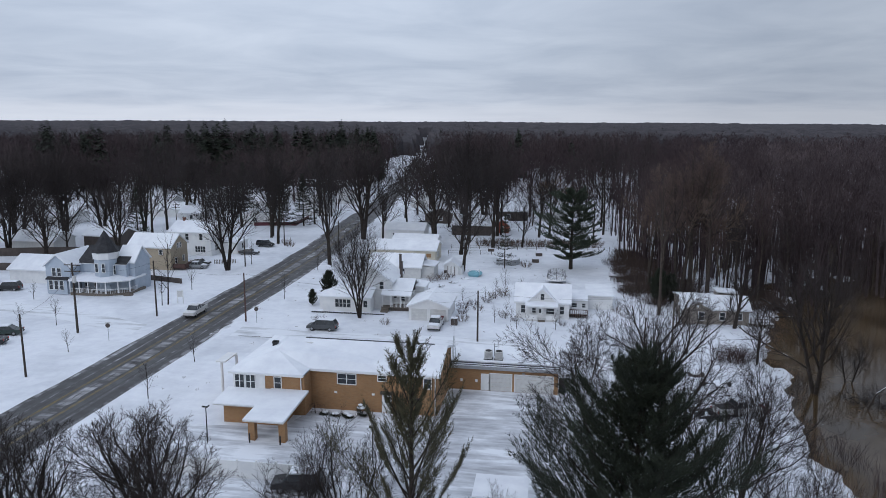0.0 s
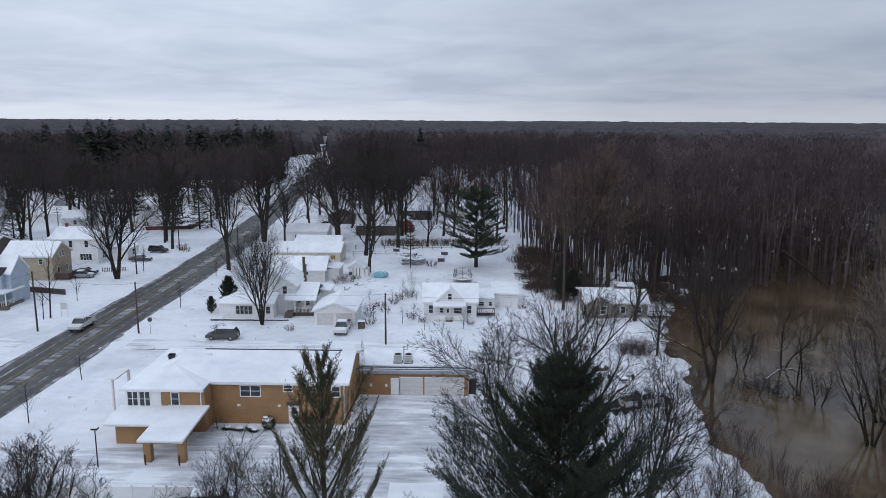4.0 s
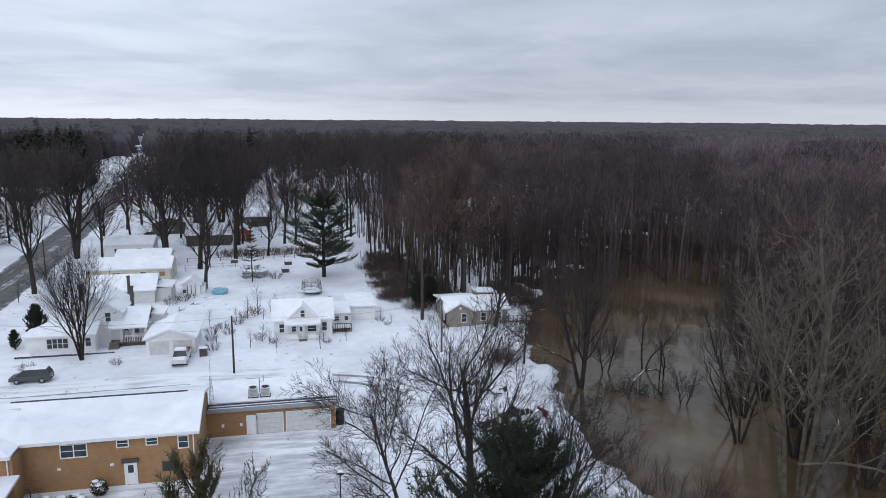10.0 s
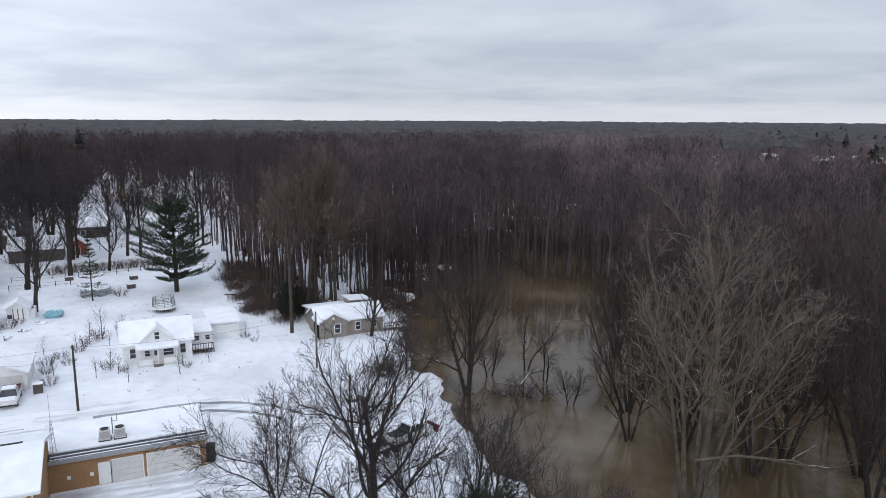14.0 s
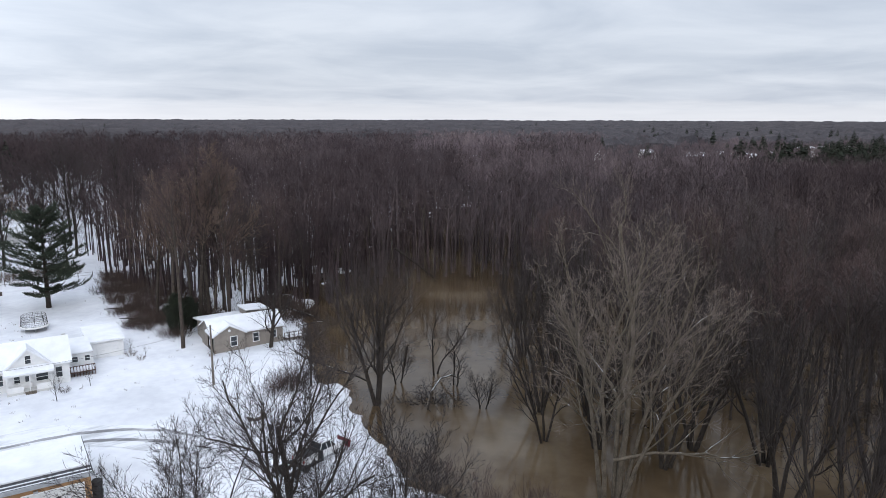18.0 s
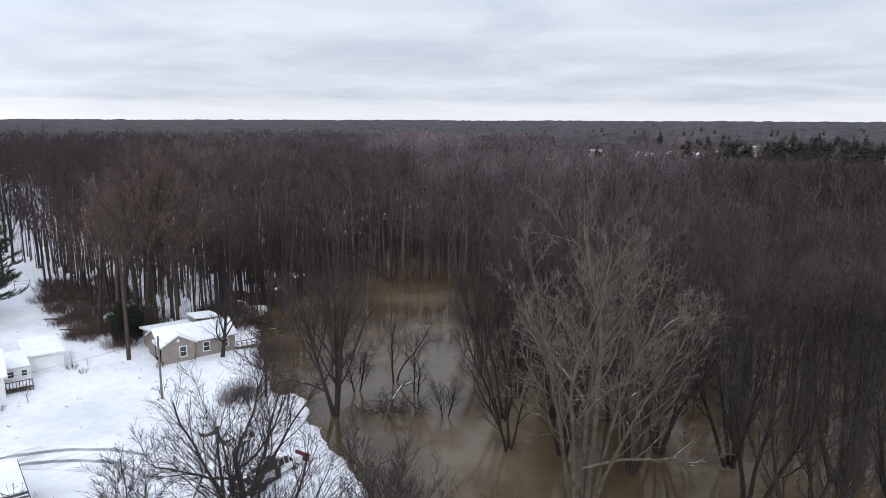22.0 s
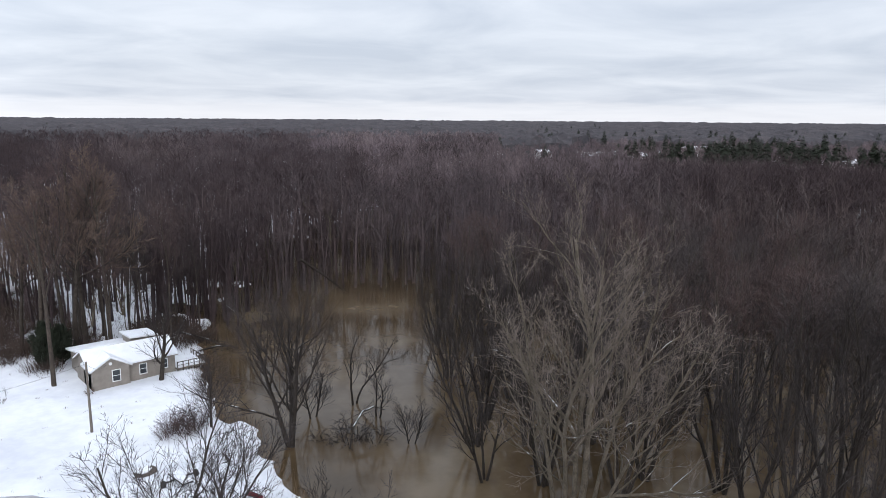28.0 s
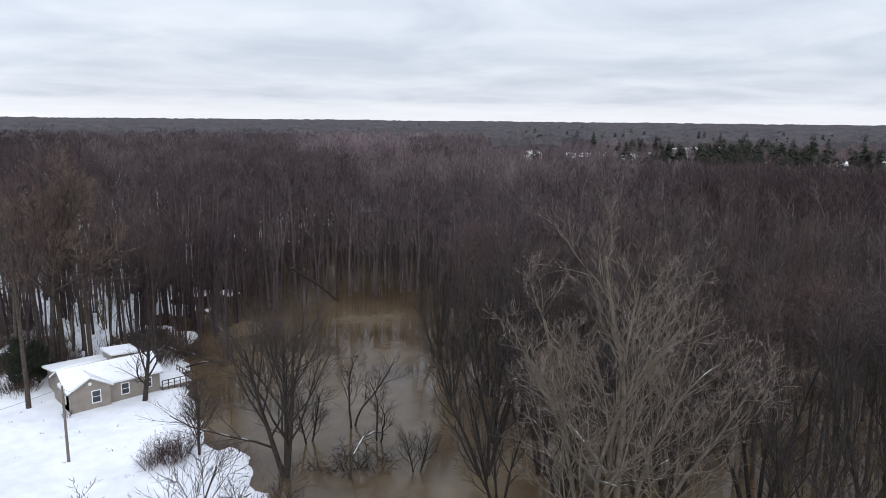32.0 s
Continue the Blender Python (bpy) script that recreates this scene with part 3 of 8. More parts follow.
VASE = [(5, 0.0, 11, 0.22, 0.66, 0.66, 8), (5, 0.12, 10, 0.2, 0.52, 0.46, 5, 0.2), (3, 0.08, 9, 0.12, 0.6, 0.52, 3), (2, 0.06, 0, 0, 0, 0, 0.013)]
WIDE = [(7, 0.0, 13, 0.36, 0.85, 0.56, 9), (7, 0.12, 10, 0.2, 0.62, 0.46, 6, 0.22), (4, 0.08, 9, 0.12, 0.65, 0.5, 4), (3, 0.05, 6, 0.12, 0.55, 0.55, 3), (2, 0.03, 0, 0, 0, 0, 0.011)]
PALE = [(11, 0.015, 11, 0.3, 0.62, 0.36, 8, 0.1), (7, 0.1, 6, 0.25, 0.62, 0.46, 5, 0.22), (5, 0.08, 4, 0.25, 0.65, 0.52, 4, 0.26), (3, 0.08, 4, 0.2, 0.6, 0.55, 3, 0.22), (2, 0.06, 0, 0, 0, 0, 0.013, 0.2)]
LOT_TREE = [(6, 0.0, 13, 0.22, 0.62, 0.52, 8, 0.1), (6, 0.1, 9, 0.2, 0.62, 0.46, 5, 0.22), (4, 0.08, 8, 0.2, 0.6, 0.48, 4, 0.24), (3, 0.06, 3, 0.2, 0.55, 0.5, 3, 0.24), (1, 0.0, 0, 0, 0, 0, 0.016)]
MAPLE = [(5, 0.0, 12, 0.18, 0.55, 0.62, 8), (5, 0.11, 10, 0.18, 0.5, 0.48, 5), (3, 0.08, 9, 0.12, 0.55, 0.52, 3), (2, 0.05, 0, 0, 0, 0, 0.012)]
SMALL = [(4, 0.0, 14, 0.25, 0.62, 0.42, 6), (3, 0.12, 8, 0.2, 0.6, 0.5, 3), (2, 0.05, 0, 0, 0, 0, 0.008)]
BUSH = [(3, 0.05, 8, 0.15, 0.5, 0.6, 4), (3, 0.05, 7, 0.1, 0.5, 0.5, 3), (2, 0.0, 0, 0, 0, 0, 0.008)]

forest_kinds = [tree_meshes("forest", 10 + i, h, r, FOREST, lean=0.07, bark=MAT_BARK_WOOD, twig=tw) for i, (h, r, tw) in enumerate(
    [(21, 0.26, MAT_TWIG_WOOD), (19, 0.22, MAT_TWIG_RED), (22, 0.3, MAT_TWIG_WOOD), (18, 0.2, MAT_TWIG_WOOD), (20, 0.24, MAT_TWIG_RED), (16, 0.16, MAT_TWIG_WOOD)])]
light_kinds = [tree_meshes("street", 30 + i, h, 0.4, LIGHT, lean=0.04) for i, h in enumerate([20.0, 16.5, 21.5])]
small_kinds = [tree_meshes("sapling", 40 + i, h, 0.09, SMALL, lean=0.04) for i, h in enumerate([5.5, 6.5])]
bush_kinds = [tree_meshes("shrub", 50 + i, 1.4, 0.03, BUSH, stems=9, fork=0.6, twig=tw, bark=tw) for i, tw in enumerate([MAT_BRUSH, MAT_TWIG_RED])]
brush_kinds = [tree_meshes("thicket", 60 + i, 2.6, 0.04, BUSH, stems=14, fork=0.75, twig=MAT_TWIG_RED, bark=MAT_TWIG_RED) for i in range(2)]


def needles(rng, s, p, d, n, size, width, spread_by, long=1.6):
    """A tuft: thin needles fanned about a shoot."""
    for i in range(n):
        q = p - d * (size * rng.uniform(0.0, long))
        v = turned(d, spread_by * rng.uniform(0.4, 1.3), rng.uniform(0, 6.28)) * size * rng.uniform(0.7, 1.2)
        w = v.orthogonal().normalized() * width
        w.rotate(Matrix.Rotation(rng.uniform(0, 3.14), 3, v.normalized()))
        k = len(s.v)
        s.v += [tuple(q - w), tuple(q + w), tuple(q + v)]
        s.f.append((k, k + 1, k + 2))


def pine_meshes(name, seed, height, radius, whorls, per, reach, rise, shoots, tufts, n, size, width, mat, first=0.1, lean=(0, 0), ragged=0.25, long=1.6, inner=0.25, thick=0.0):
    rng = random.Random(seed)
    wood, green = Shape(), Shape()
    top = Vector((lean[0], lean[1], height))
    wood.tube([(0, 0, -0.3), tuple(top * 0.35), tuple(top * 0.7), tuple(top)], radius, 0.03, 8, cap=False)
    for wh in range(whorls):
        u = first + (0.985 - first) * (wh + rng.uniform(-0.3, 0.3)) / (whorls - 1)
        u = min(max(u, first), 0.99)
        base = top * u
        spin = rng.uniform(0, 6.28)
        for b in range(per):
            az = spin + 6.28 * b / per + rng.uniform(-0.3, 0.3)
            length = reach(u) * rng.uniform(1 - 1.4 * ragged, 1 + ragged)
            el = rise(u) + rng.uniform(-0.12, 0.12)
            d = Vector((math.cos(az) * math.cos(el), math.sin(az) * math.cos(el), math.sin(el)))
            pts = [base]
            for i in range(4):
                d = (d + Vector((rng.uniform(-0.1, 0.1), rng.uniform(-0.1, 0.1), 0.11))).normalized()
                pts.append(pts[-1] + d * length / 4)
            wood.tube(pts, 0.012 + 0.012 * length, 0.01, 3, cap=False)
            needles(rng, green, pts[-1], d, n * 2, size, width, 0.7, long)
            count = max(4, int(shoots * (0.4 + length / thick))) if thick else shoots
            for k in range(count):
                v = inner + (1 - inner) * (k + rng.random()) / count
                i = min(3, int(v * 4))
                q = pts[i].lerp(pts[i + 1], v * 4 - i)
                dd = (pts[i + 1] - pts[i]).normalized()
                side = dd.cross(Vector((0, 0, 1))).normalized() * (1 if k % 2 else -1)
                e = (dd * 0.75 + side * 0.65 + Vector((0, 0, rng.uniform(0.0, 0.45)))).normalized()
                l = length * 0.38 * (1.15 - 0.7 * v) + 0.15
                for t in range(tufts):
                    needles(rng, green, q + e * (l * (t + 1) / tufts), (e + Vector((0, 0, 0.45))).normalized(), n, size, width, 0.75, long)
                ww = side.cross(e).normalized() * 0.008
                j = len(wood.v)
                wood.v += [tuple(q - ww), tuple(q + ww), tuple(q + e * l)]
                wood.f.append((j, j + 1, j + 2))
    return wood.mesh(name + "_trunk", MAT_BARK, True), green.mesh(name + "_needles", mat)


def conifer_thing(meshes, m, label, group="", name="conifer_tree"):
    t = thing(name, m, label, "conifer", group)
    part("trunk", meshes[0], None, t)
    part("crown", meshes[1], None, t, "dark green needles")
    return t


def spin_pose(x, y, rng, scale=1.0, z=None):
    zz = float(height_at(x, y)) if z is None else z
    return pose(x, y, zz, 0, 0, rng.uniform(0, 360)) @ Matrix.Diagonal((scale, scale, scale * rng.uniform(0.92, 1.08), 1))

# ---- forest: the nearest trees one by one, the rest joined ----
HUB = (8.0, -50.0)


EDGE_B = [20, 22, 26, 30, 34, 37, 39.5, 41, 42.5, 44, 46.5, 52, 58, 66, 84]
EDGE_R = [100, 111, 118, 127, 131, 133, 135, 130, 114, 100, 86, 76, 70, 66, 66]


def in_forest(x, y):
    """The flooded woods east of the town and those that close round it."""
    r, b = math.hypot(x - HUB[0], y - HUB[1]), math.degrees(math.atan2(x - HUB[0], y - HUB[1]))
    if b >= 26 or b >= 22 and y < 75:
        return b < 84 and r > float(np.interp(b, EDGE_B, EDGE_R))
    if y < 46:
        return False
    edge = 31 if y < 62 else 26 if y < 85 else 23 if y < 135 else 36 if y < 265 else -30
    return x > edge


rng = random.Random(7)
near, mid = [], []
for i in range(-26, 124):
    for j in range(-5, 124):
        x, y = 22 + i * 3.75 + rng.uniform(-1.7, 1.7), -60 + j * 3.75 + rng.uniform(-1.7, 1.7)
        q = math.hypot(x - HUB[0], y - HUB[1])
        if in_forest(x, y) and rng.random() < (0.62 if q < 112 and x > 60 else 0.8 if x < 60 and y < 125 else 1.0 if q < 178 else 0.62):
            near.append((math.hypot(x - HUB[0], y - HUB[1]), x, y, rng.random()))
near.sort()
bank = []
for (xa, ya), (xb, yb) in zip(SHORE[14:20], SHORE[15:21]):
    L = math.hypot(xb - xa, yb - ya)
    for i in range(int(L * 0.8)):
        q, off = rng.random(), rng.uniform(-7, 7)
        x, y = xa + (xb - xa) * q + (yb - ya) / L * off, ya + (yb - ya) * q - (xb - xa) / L * off
        if x > 50 or y > 50:
            bank.append((math.hypot(x - HUB[0], y - HUB[1]), x, y, rng.random()))
far_cells = [c for c in near[150:] if c[0] < 300]
# beyond that, and behind the town, coarser rows to the distance
beyond = []
for i in range(9000):
    b, r = radians(rng.uniform(-43, 80)), math.sqrt(rng.uniform(290 ** 2, 700 ** 2))
    x, y = HUB[0] + math.sin(b) * r, HUB[1] + math.cos(b) * r
    if float(away(np.array([x]), np.array([y]), STREET)[0]) < 17 + 0.012 * r * rng.random() or -4 < x - float(np.interp(y, [p[1] for p in STREET], [p[0] for p in STREET])) < 8:
        continue
    if (in_forest(x, y) and r > 300) or r > 345 + 40 * math.sin(b * 11):
        if radians(52) < b < radians(82) and r > 560 and (math.sin(b * 37) + math.sin(r * 0.045 + b * 9)) > 0.1:
            continue
        beyond.append((r, x, y, rng.random()))
near = near[:150]
protos = {}
for dist, x, y, u in near:
    k = int(u * 6) % 6
    m = spin_pose(x, y, rng, rng.uniform(0.78, 1.02))
    if k not in protos:
        protos[k] = tree_thing(forest_kinds[k], m, "tall bare woodland tree in the flooded wood", group="woodland trees", name="woodland_tree")
    else:
        copy_thing(protos[k], m)


def far_template(seed, h, twigs, broad=1.0, wide=0.17, low=0.74, vase=False):
    """A slim bare tree for the distance: trunk, limbs and a haze of twigs, as triangles."""
    g = np.random.default_rng(seed)
    tri = []
    b = 0.42 if vase else 0.2
    for a in (0, 2.1, 4.2):
        c, s = math.cos(a) * b, math.sin(a) * b
        tri.append([(c, s, -0.5), (-s, c, -0.5), (0, 0, h * 0.85)])
    for i in range(13 if vase else 9):
        a, z = g.uniform(0, 6.28), h * (g.uniform(0.2, 0.5) if vase else g.uniform(0.5, 0.75))
        l = h * (g.uniform(0.3, 0.48) if vase else g.uniform(0.12, 0.22))
        e = np.array([math.cos(a) * l * 0.7, math.sin(a) * l * 0.7, l])
        k = 0.16 if vase else 0.1
        tri.append([(-math.sin(a) * k, math.cos(a) * k, z), (math.sin(a) * k, -math.cos(a) * k, z + 0.2), tuple(np.array([0, 0, z]) + e)])
    for i in range(twigs):
        a, q, zz = g.uniform(0, 6.28), math.sqrt(g.uniform(0, 1)), g.uniform(-1, 1)
        rr = h * wide * q * math.sqrt(max(0.05, 1 - zz * zz * 0.8))
        p = np.array([math.cos(a) * rr, math.sin(a) * rr, h * (low + (0.97 - low) * zz)])
        d = np.array([math.cos(a) * g.uniform(0, 1), math.sin(a) * g.uniform(0, 1), g.uniform(0.4, 1.4)])
        d = d / np.linalg.norm(d) * g.uniform(1.0, 2.2)
        w = np.cross(d, g.normal(size=3)); w = w / (np.linalg.norm(w) + 1e-6) * g.uniform(0.04, 0.08) * broad
        tri.append([tuple(p - w), tuple(p + w), tuple(p + d * min(broad, 1.5))])
    return np.array(tri).reshape(-1, 3)


def young(x, y):
    """Lower growth before the clearings in the east."""
    r, b = math.hypot(x - HUB[0], y - HUB[1]), math.degrees(math.atan2(x - HUB[0], y - HUB[1]))
    return max(0.28, min(1.0, (640 - r) / 390)) if 46 < b < 84 and r > 250 else 1.0


def eastern(c):
    """The woods beyond the flood, paler and faintly hazed in colour, mixing into the darker ones."""
    b = math.degrees(math.atan2(c[1] - HUB[0], c[2] - HUB[1]))
    return b + 16 * math.sin(c[3] * 50) > 27


def dusky(c):
    """The darker red-brown wood that stands furthest east."""
    b = math.degrees(math.atan2(c[1] - HUB[0], c[2] - HUB[1]))
    return b + 9 * math.sin(c[3] * 70) > 57


def pale_young(c):
    """Light-barked young growth between the flood and the far clearings."""
    b = math.degrees(math.atan2(c[1] - HUB[0], c[2] - HUB[1]))
    return c[0] > 205 + 22 * math.sin(b * 1.3) and 35 < b < 58 and c[3] * 400 % 1 < 0.72


def pale_stand(c):
    """Stands of light-barked young trees in the east."""
    b = math.degrees(math.atan2(c[1] - HUB[0], c[2] - HUB[1]))
    return b > 31 and c[0] > 300 and math.sin(b * 0.55) + math.sin(c[0] * 0.031) + 1.6 * c[3] > 0.1


def joined(name, cells, templates, material, label, category, seed, size=lambda x, y: 1.0):
    g = np.random.default_rng(seed)
    out = []
    for dist, x, y, u in cells:
        t = templates[int(u * 997) % len(templates)]
        a, s = g.uniform(0, 6.28), g.uniform(0.75, 1.12) * size(x, y)
        c, sn = math.cos(a) * s, math.sin(a) * s
        o = np.empty_like(t)
        o[:, 0], o[:, 1], o[:, 2] = t[:, 0] * c - t[:, 1] * sn + x, t[:, 0] * sn + t[:, 1] * c + y, t[:, 2] * s
        out.append(o)
    v = np.concatenate(out).astype(np.float32)
    n = len(v) // 3
    me = bpy.data.meshes.new(name)
    me.vertices.add(len(v)); me.vertices.foreach_set("co", v.ravel())
    me.loops.add(len(v)); me.loops.foreach_set("vertex_index", np.arange(len(v), dtype=np.int32))
    me.polygons.add(n); me.polygons.foreach_set("loop_start", np.arange(0, len(v), 3, dtype=np.int32))
    me.materials.append(material)
    me.update(calc_edges=True)
    return tagged(new(name, me), label, category, kind="stuff")


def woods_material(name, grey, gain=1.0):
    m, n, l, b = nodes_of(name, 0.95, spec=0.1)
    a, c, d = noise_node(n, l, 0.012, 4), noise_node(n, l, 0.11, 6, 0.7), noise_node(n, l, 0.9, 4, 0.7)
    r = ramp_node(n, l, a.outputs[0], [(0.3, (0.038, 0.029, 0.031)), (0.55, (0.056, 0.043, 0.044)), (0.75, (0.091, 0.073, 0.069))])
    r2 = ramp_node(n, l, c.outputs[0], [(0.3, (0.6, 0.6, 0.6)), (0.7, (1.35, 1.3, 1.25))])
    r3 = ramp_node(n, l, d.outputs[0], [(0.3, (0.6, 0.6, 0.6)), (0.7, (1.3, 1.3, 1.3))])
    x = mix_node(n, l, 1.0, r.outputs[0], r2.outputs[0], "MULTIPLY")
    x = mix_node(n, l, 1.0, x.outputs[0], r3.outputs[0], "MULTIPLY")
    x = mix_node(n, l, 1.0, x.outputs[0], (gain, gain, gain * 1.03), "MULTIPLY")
    # grey: share of bluish distance haze painted into the twig colour
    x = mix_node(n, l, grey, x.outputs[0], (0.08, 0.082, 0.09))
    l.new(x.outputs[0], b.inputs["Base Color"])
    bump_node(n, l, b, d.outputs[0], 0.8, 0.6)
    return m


# far woods strongly, eastern woods weakly, carry distance haze in their colour
MAT_WOODS, MAT_MID_WOODS, MAT_FAR_WOODS, MAT_EAST_WOODS = woods_material("bare_woods", 0.0, 1.25), woods_material("dark_bare_woods", 0.0, 1.15), woods_material("hazed_bare_woods", 0.5, 1.15), woods_material("paler_eastern_woods", 0.2, 1.9)
templates = [far_template(100 + i, h, 120, 1.2) for i, h in enumerate([20, 18, 21, 16, 19])]


def stand_template(seed, h, stems, twigs):
    """A woodland tree seen from some way off: one to three bent stems, limbs from low down, a haze of thin twigs."""
    g = np.random.default_rng(seed)
    tri, tips = [], []

    def pole(a, b, r0, r1):
        d = b - a
        u = np.cross(d, (0.3, 1.0, 0.2)); u /= np.linalg.norm(u)
        w = np.cross(d, u); w /= np.linalg.norm(w)
        ring = [[p + (u * math.cos(q) + w * math.sin(q)) * r for q in (0, 2.094, 4.189)] for p, r in ((a, r0), (b, r1))]
        for k in range(3):
            m = (k + 1) % 3
            tri.append([ring[0][k], ring[0][m], ring[1][m]])
            tri.append([ring[0][k], ring[1][m], ring[1][k]])

    def sliver(a, b, w):
        d = b - a
        u = np.cross(d, g.normal(size=3)); u = u / (np.linalg.norm(u) + 1e-6) * w
        tri.append([a - u, a + u, b])

    for s in range(stems):
        az, out = g.uniform(0, 6.28), (0.02 if stems == 1 else g.uniform(0.05, 0.13)) * h
        hs = h * (1.0 if s == 0 else g.uniform(0.78, 0.95))
        p0 = np.array([0.3 * math.cos(az) * (stems > 1), 0.3 * math.sin(az) * (stems > 1), -0.6])
        p1 = np.array([out * 0.35 * math.cos(az), out * 0.35 * math.sin(az), hs * 0.42]) + g.normal(0, 0.25, 3)
        p2 = np.array([out * math.cos(az), out * math.sin(az), hs * 0.9]) + g.normal(0, 0.3, 3)
        r = (0.27 if stems == 1 else 0.2) * h / 20
        pole(p0, p1, r, r * 0.72); pole(p1, p2, r * 0.72, 0.05)
        for i in range(max(5, 13 // stems)):
            q = g.uniform(0.3, 0.95)
            base = p1 + (p2 - p1) * max(0.0, (q - 0.42) / 0.5) if q > 0.42 else p0 + (p1 - p0) * (q / 0.42)
            a2, l = g.uniform(0, 6.28), hs * g.uniform(0.12, 0.26) * (1.15 - 0.5 * q)
            tip = base + np.array([math.cos(a2) * l * 0.62, math.sin(a2) * l * 0.62, l * g.uniform(0.6, 1.0)])
            sliver(base, tip, 0.07); tips.append((base, tip))
    for i in range(twigs):
        base, tip = tips[int(g.integers(len(tips)))]
        k = g.uniform(0.25, 1.0) ** 0.7
        p = base + (tip - base) * k + g.normal(0, 0.25, 3)
        d = np.array([g.normal(0, 0.55), g.normal(0, 0.55), g.uniform(0.2, 1.1)])
        sliver(p, p + d * g.uniform(0.7, 1.7), g.uniform(0.022, 0.045))
    return np.array(tri).reshape(-1, 3)


near_templates = [stand_template(120 + i, h, n, 260) for i, (h, n) in enumerate([(22, 1), (19, 2), (23, 3), (17, 1), (20, 2), (21, 1), (18, 3)])]
joined("woodland", [c for c in far_cells if c[0] < 170 and eastern(c) and dusky(c)], near_templates, MAT_MID_WOODS, "dark bare woodland standing in the eastern flood", "woodland", 34)
joined("woodland", [c for c in far_cells if c[0] < 170 and eastern(c) and not dusky(c)], near_templates, MAT_EAST_WOODS, "dense grey-brown woodland standing in flood water", "woodland", 14)
joined("woodland", bank + [c for c in far_cells if c[0] < 170 and not eastern(c)], near_templates, MAT_WOODS, "dense bare brown woodland standing in flood water", "woodland", 4)
joined("woodland", [c for c in far_cells if c[0] >= 170 and not eastern(c) and not pale_young(c)], templates, MAT_MID_WOODS, "dense dark bare woodland running off into the distance", "woodland", 5, young)
joined("woodland", [c for c in far_cells if c[0] >= 170 and eastern(c) and dusky(c) and not pale_young(c)], templates, MAT_MID_WOODS, "dark red-brown bare woodland in the east", "woodland", 35, young)
joined("woodland", [c for c in far_cells if c[0] >= 170 and eastern(c) and not dusky(c) and not pale_young(c)], templates, MAT_EAST_WOODS, "dense grey-brown bare woodland east of the flood", "woodland", 25, young)
far_templates = [far_template(130 + i, h, 46, 3.2, 0.2) for i, h in enumerate([19, 16, 21, 17, 18])]
# pale twigs of young growth, with some haze grey painted in
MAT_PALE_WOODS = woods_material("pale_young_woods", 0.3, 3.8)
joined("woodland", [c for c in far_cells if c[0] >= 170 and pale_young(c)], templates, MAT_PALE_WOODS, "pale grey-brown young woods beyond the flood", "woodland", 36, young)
joined("woodland", [c for c in beyond if not pale_stand(c) and eastern(c)], far_templates, MAT_EAST_WOODS, "grey-brown bare woods in the eastern distance", "woodland", 26, young)
joined("woodland", [c for c in beyond if not pale_stand(c) and not eastern(c)], far_templates, MAT_MID_WOODS, "bare woods filling the distance beyond the town", "woodland", 15, young)
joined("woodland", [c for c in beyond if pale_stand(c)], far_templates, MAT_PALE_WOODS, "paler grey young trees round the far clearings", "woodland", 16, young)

# the distant canopy: an uneven sheet of treetops to the horizon, closed to the ground at its near edge
def far_canopy():
    az = np.radians(np.concatenate([np.arange(-75, 112, 0.4), np.arange(112, 285, 6)]))
    rad = []
    q = 0.0
    while q < 1.0:
        rad.append(q)
        q += 0.0062
    rad = np.array(rad)
    A, Q = np.meshgrid(az, rad)
    deg = np.degrees(A)
    start = 600 + 25 * np.sin(deg * 0.9) + 15 * np.sin(deg * 2.3)
    R_ = start * (4750 / start) ** Q
    X, Y = HUB[0] + np.sin(A) * R_, HUB[1] + np.cos(A) * R_
    g = np.random.default_rng(11)
    Z = np.full(X.shape, 14.0)
    for k in range(26):
        w = 2 * math.pi / g.uniform(9, 60)
        t = g.uniform(0, 6.28)
        Z += 0.5 * np.sin((X * math.cos(t) + Y * math.sin(t)) * w + g.uniform(0, 6.28))
    Z += g.uniform(-1.4, 1.4, X.shape) * np.clip(R_ / 1500, 0.5, 2.2)
    Z += 2.0 * np.sin(X / 190 + 1) * np.sin(Y / 260)
    Z = np.clip(Z, 9, 21)
    low = (deg > 52) & (deg < 83) & (R_ < 790 + 40 * np.sin(deg * 0.8))
    Z = np.where(low, -0.8, Z)
    side = X - np.interp(Y, [p[1] for p in STREET], [p[0] for p in STREET])
    Z = np.where((away(X, Y, STREET) < 6) | ((side > 0) & (side < 6) & (Y > 0) & (Y < 800)), -0.8, Z)
    Z[0] = -0.5
    Z[1] = np.minimum(Z[1], 12)
    n, c = X.shape
    ix = np.arange(n * c).reshape(n, c)
    f = np.stack([ix[:-1, :-1], ix[1:, :-1], ix[1:, 1:], ix[:-1, 1:]], -1).reshape(-1, 4)[:, ::-1]
    me = bpy.data.meshes.new("far_woods")
    me.from_pydata(np.stack([X, Y, Z], -1).reshape(-1, 3).tolist(), [], f.tolist())
    # the sheet's colour is half haze grey, to stand back towards the horizon
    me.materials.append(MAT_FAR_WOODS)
    return tagged(new("far_woods", me), "distant bare woods to the flat horizon", "woodland", kind="stuff")


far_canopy()

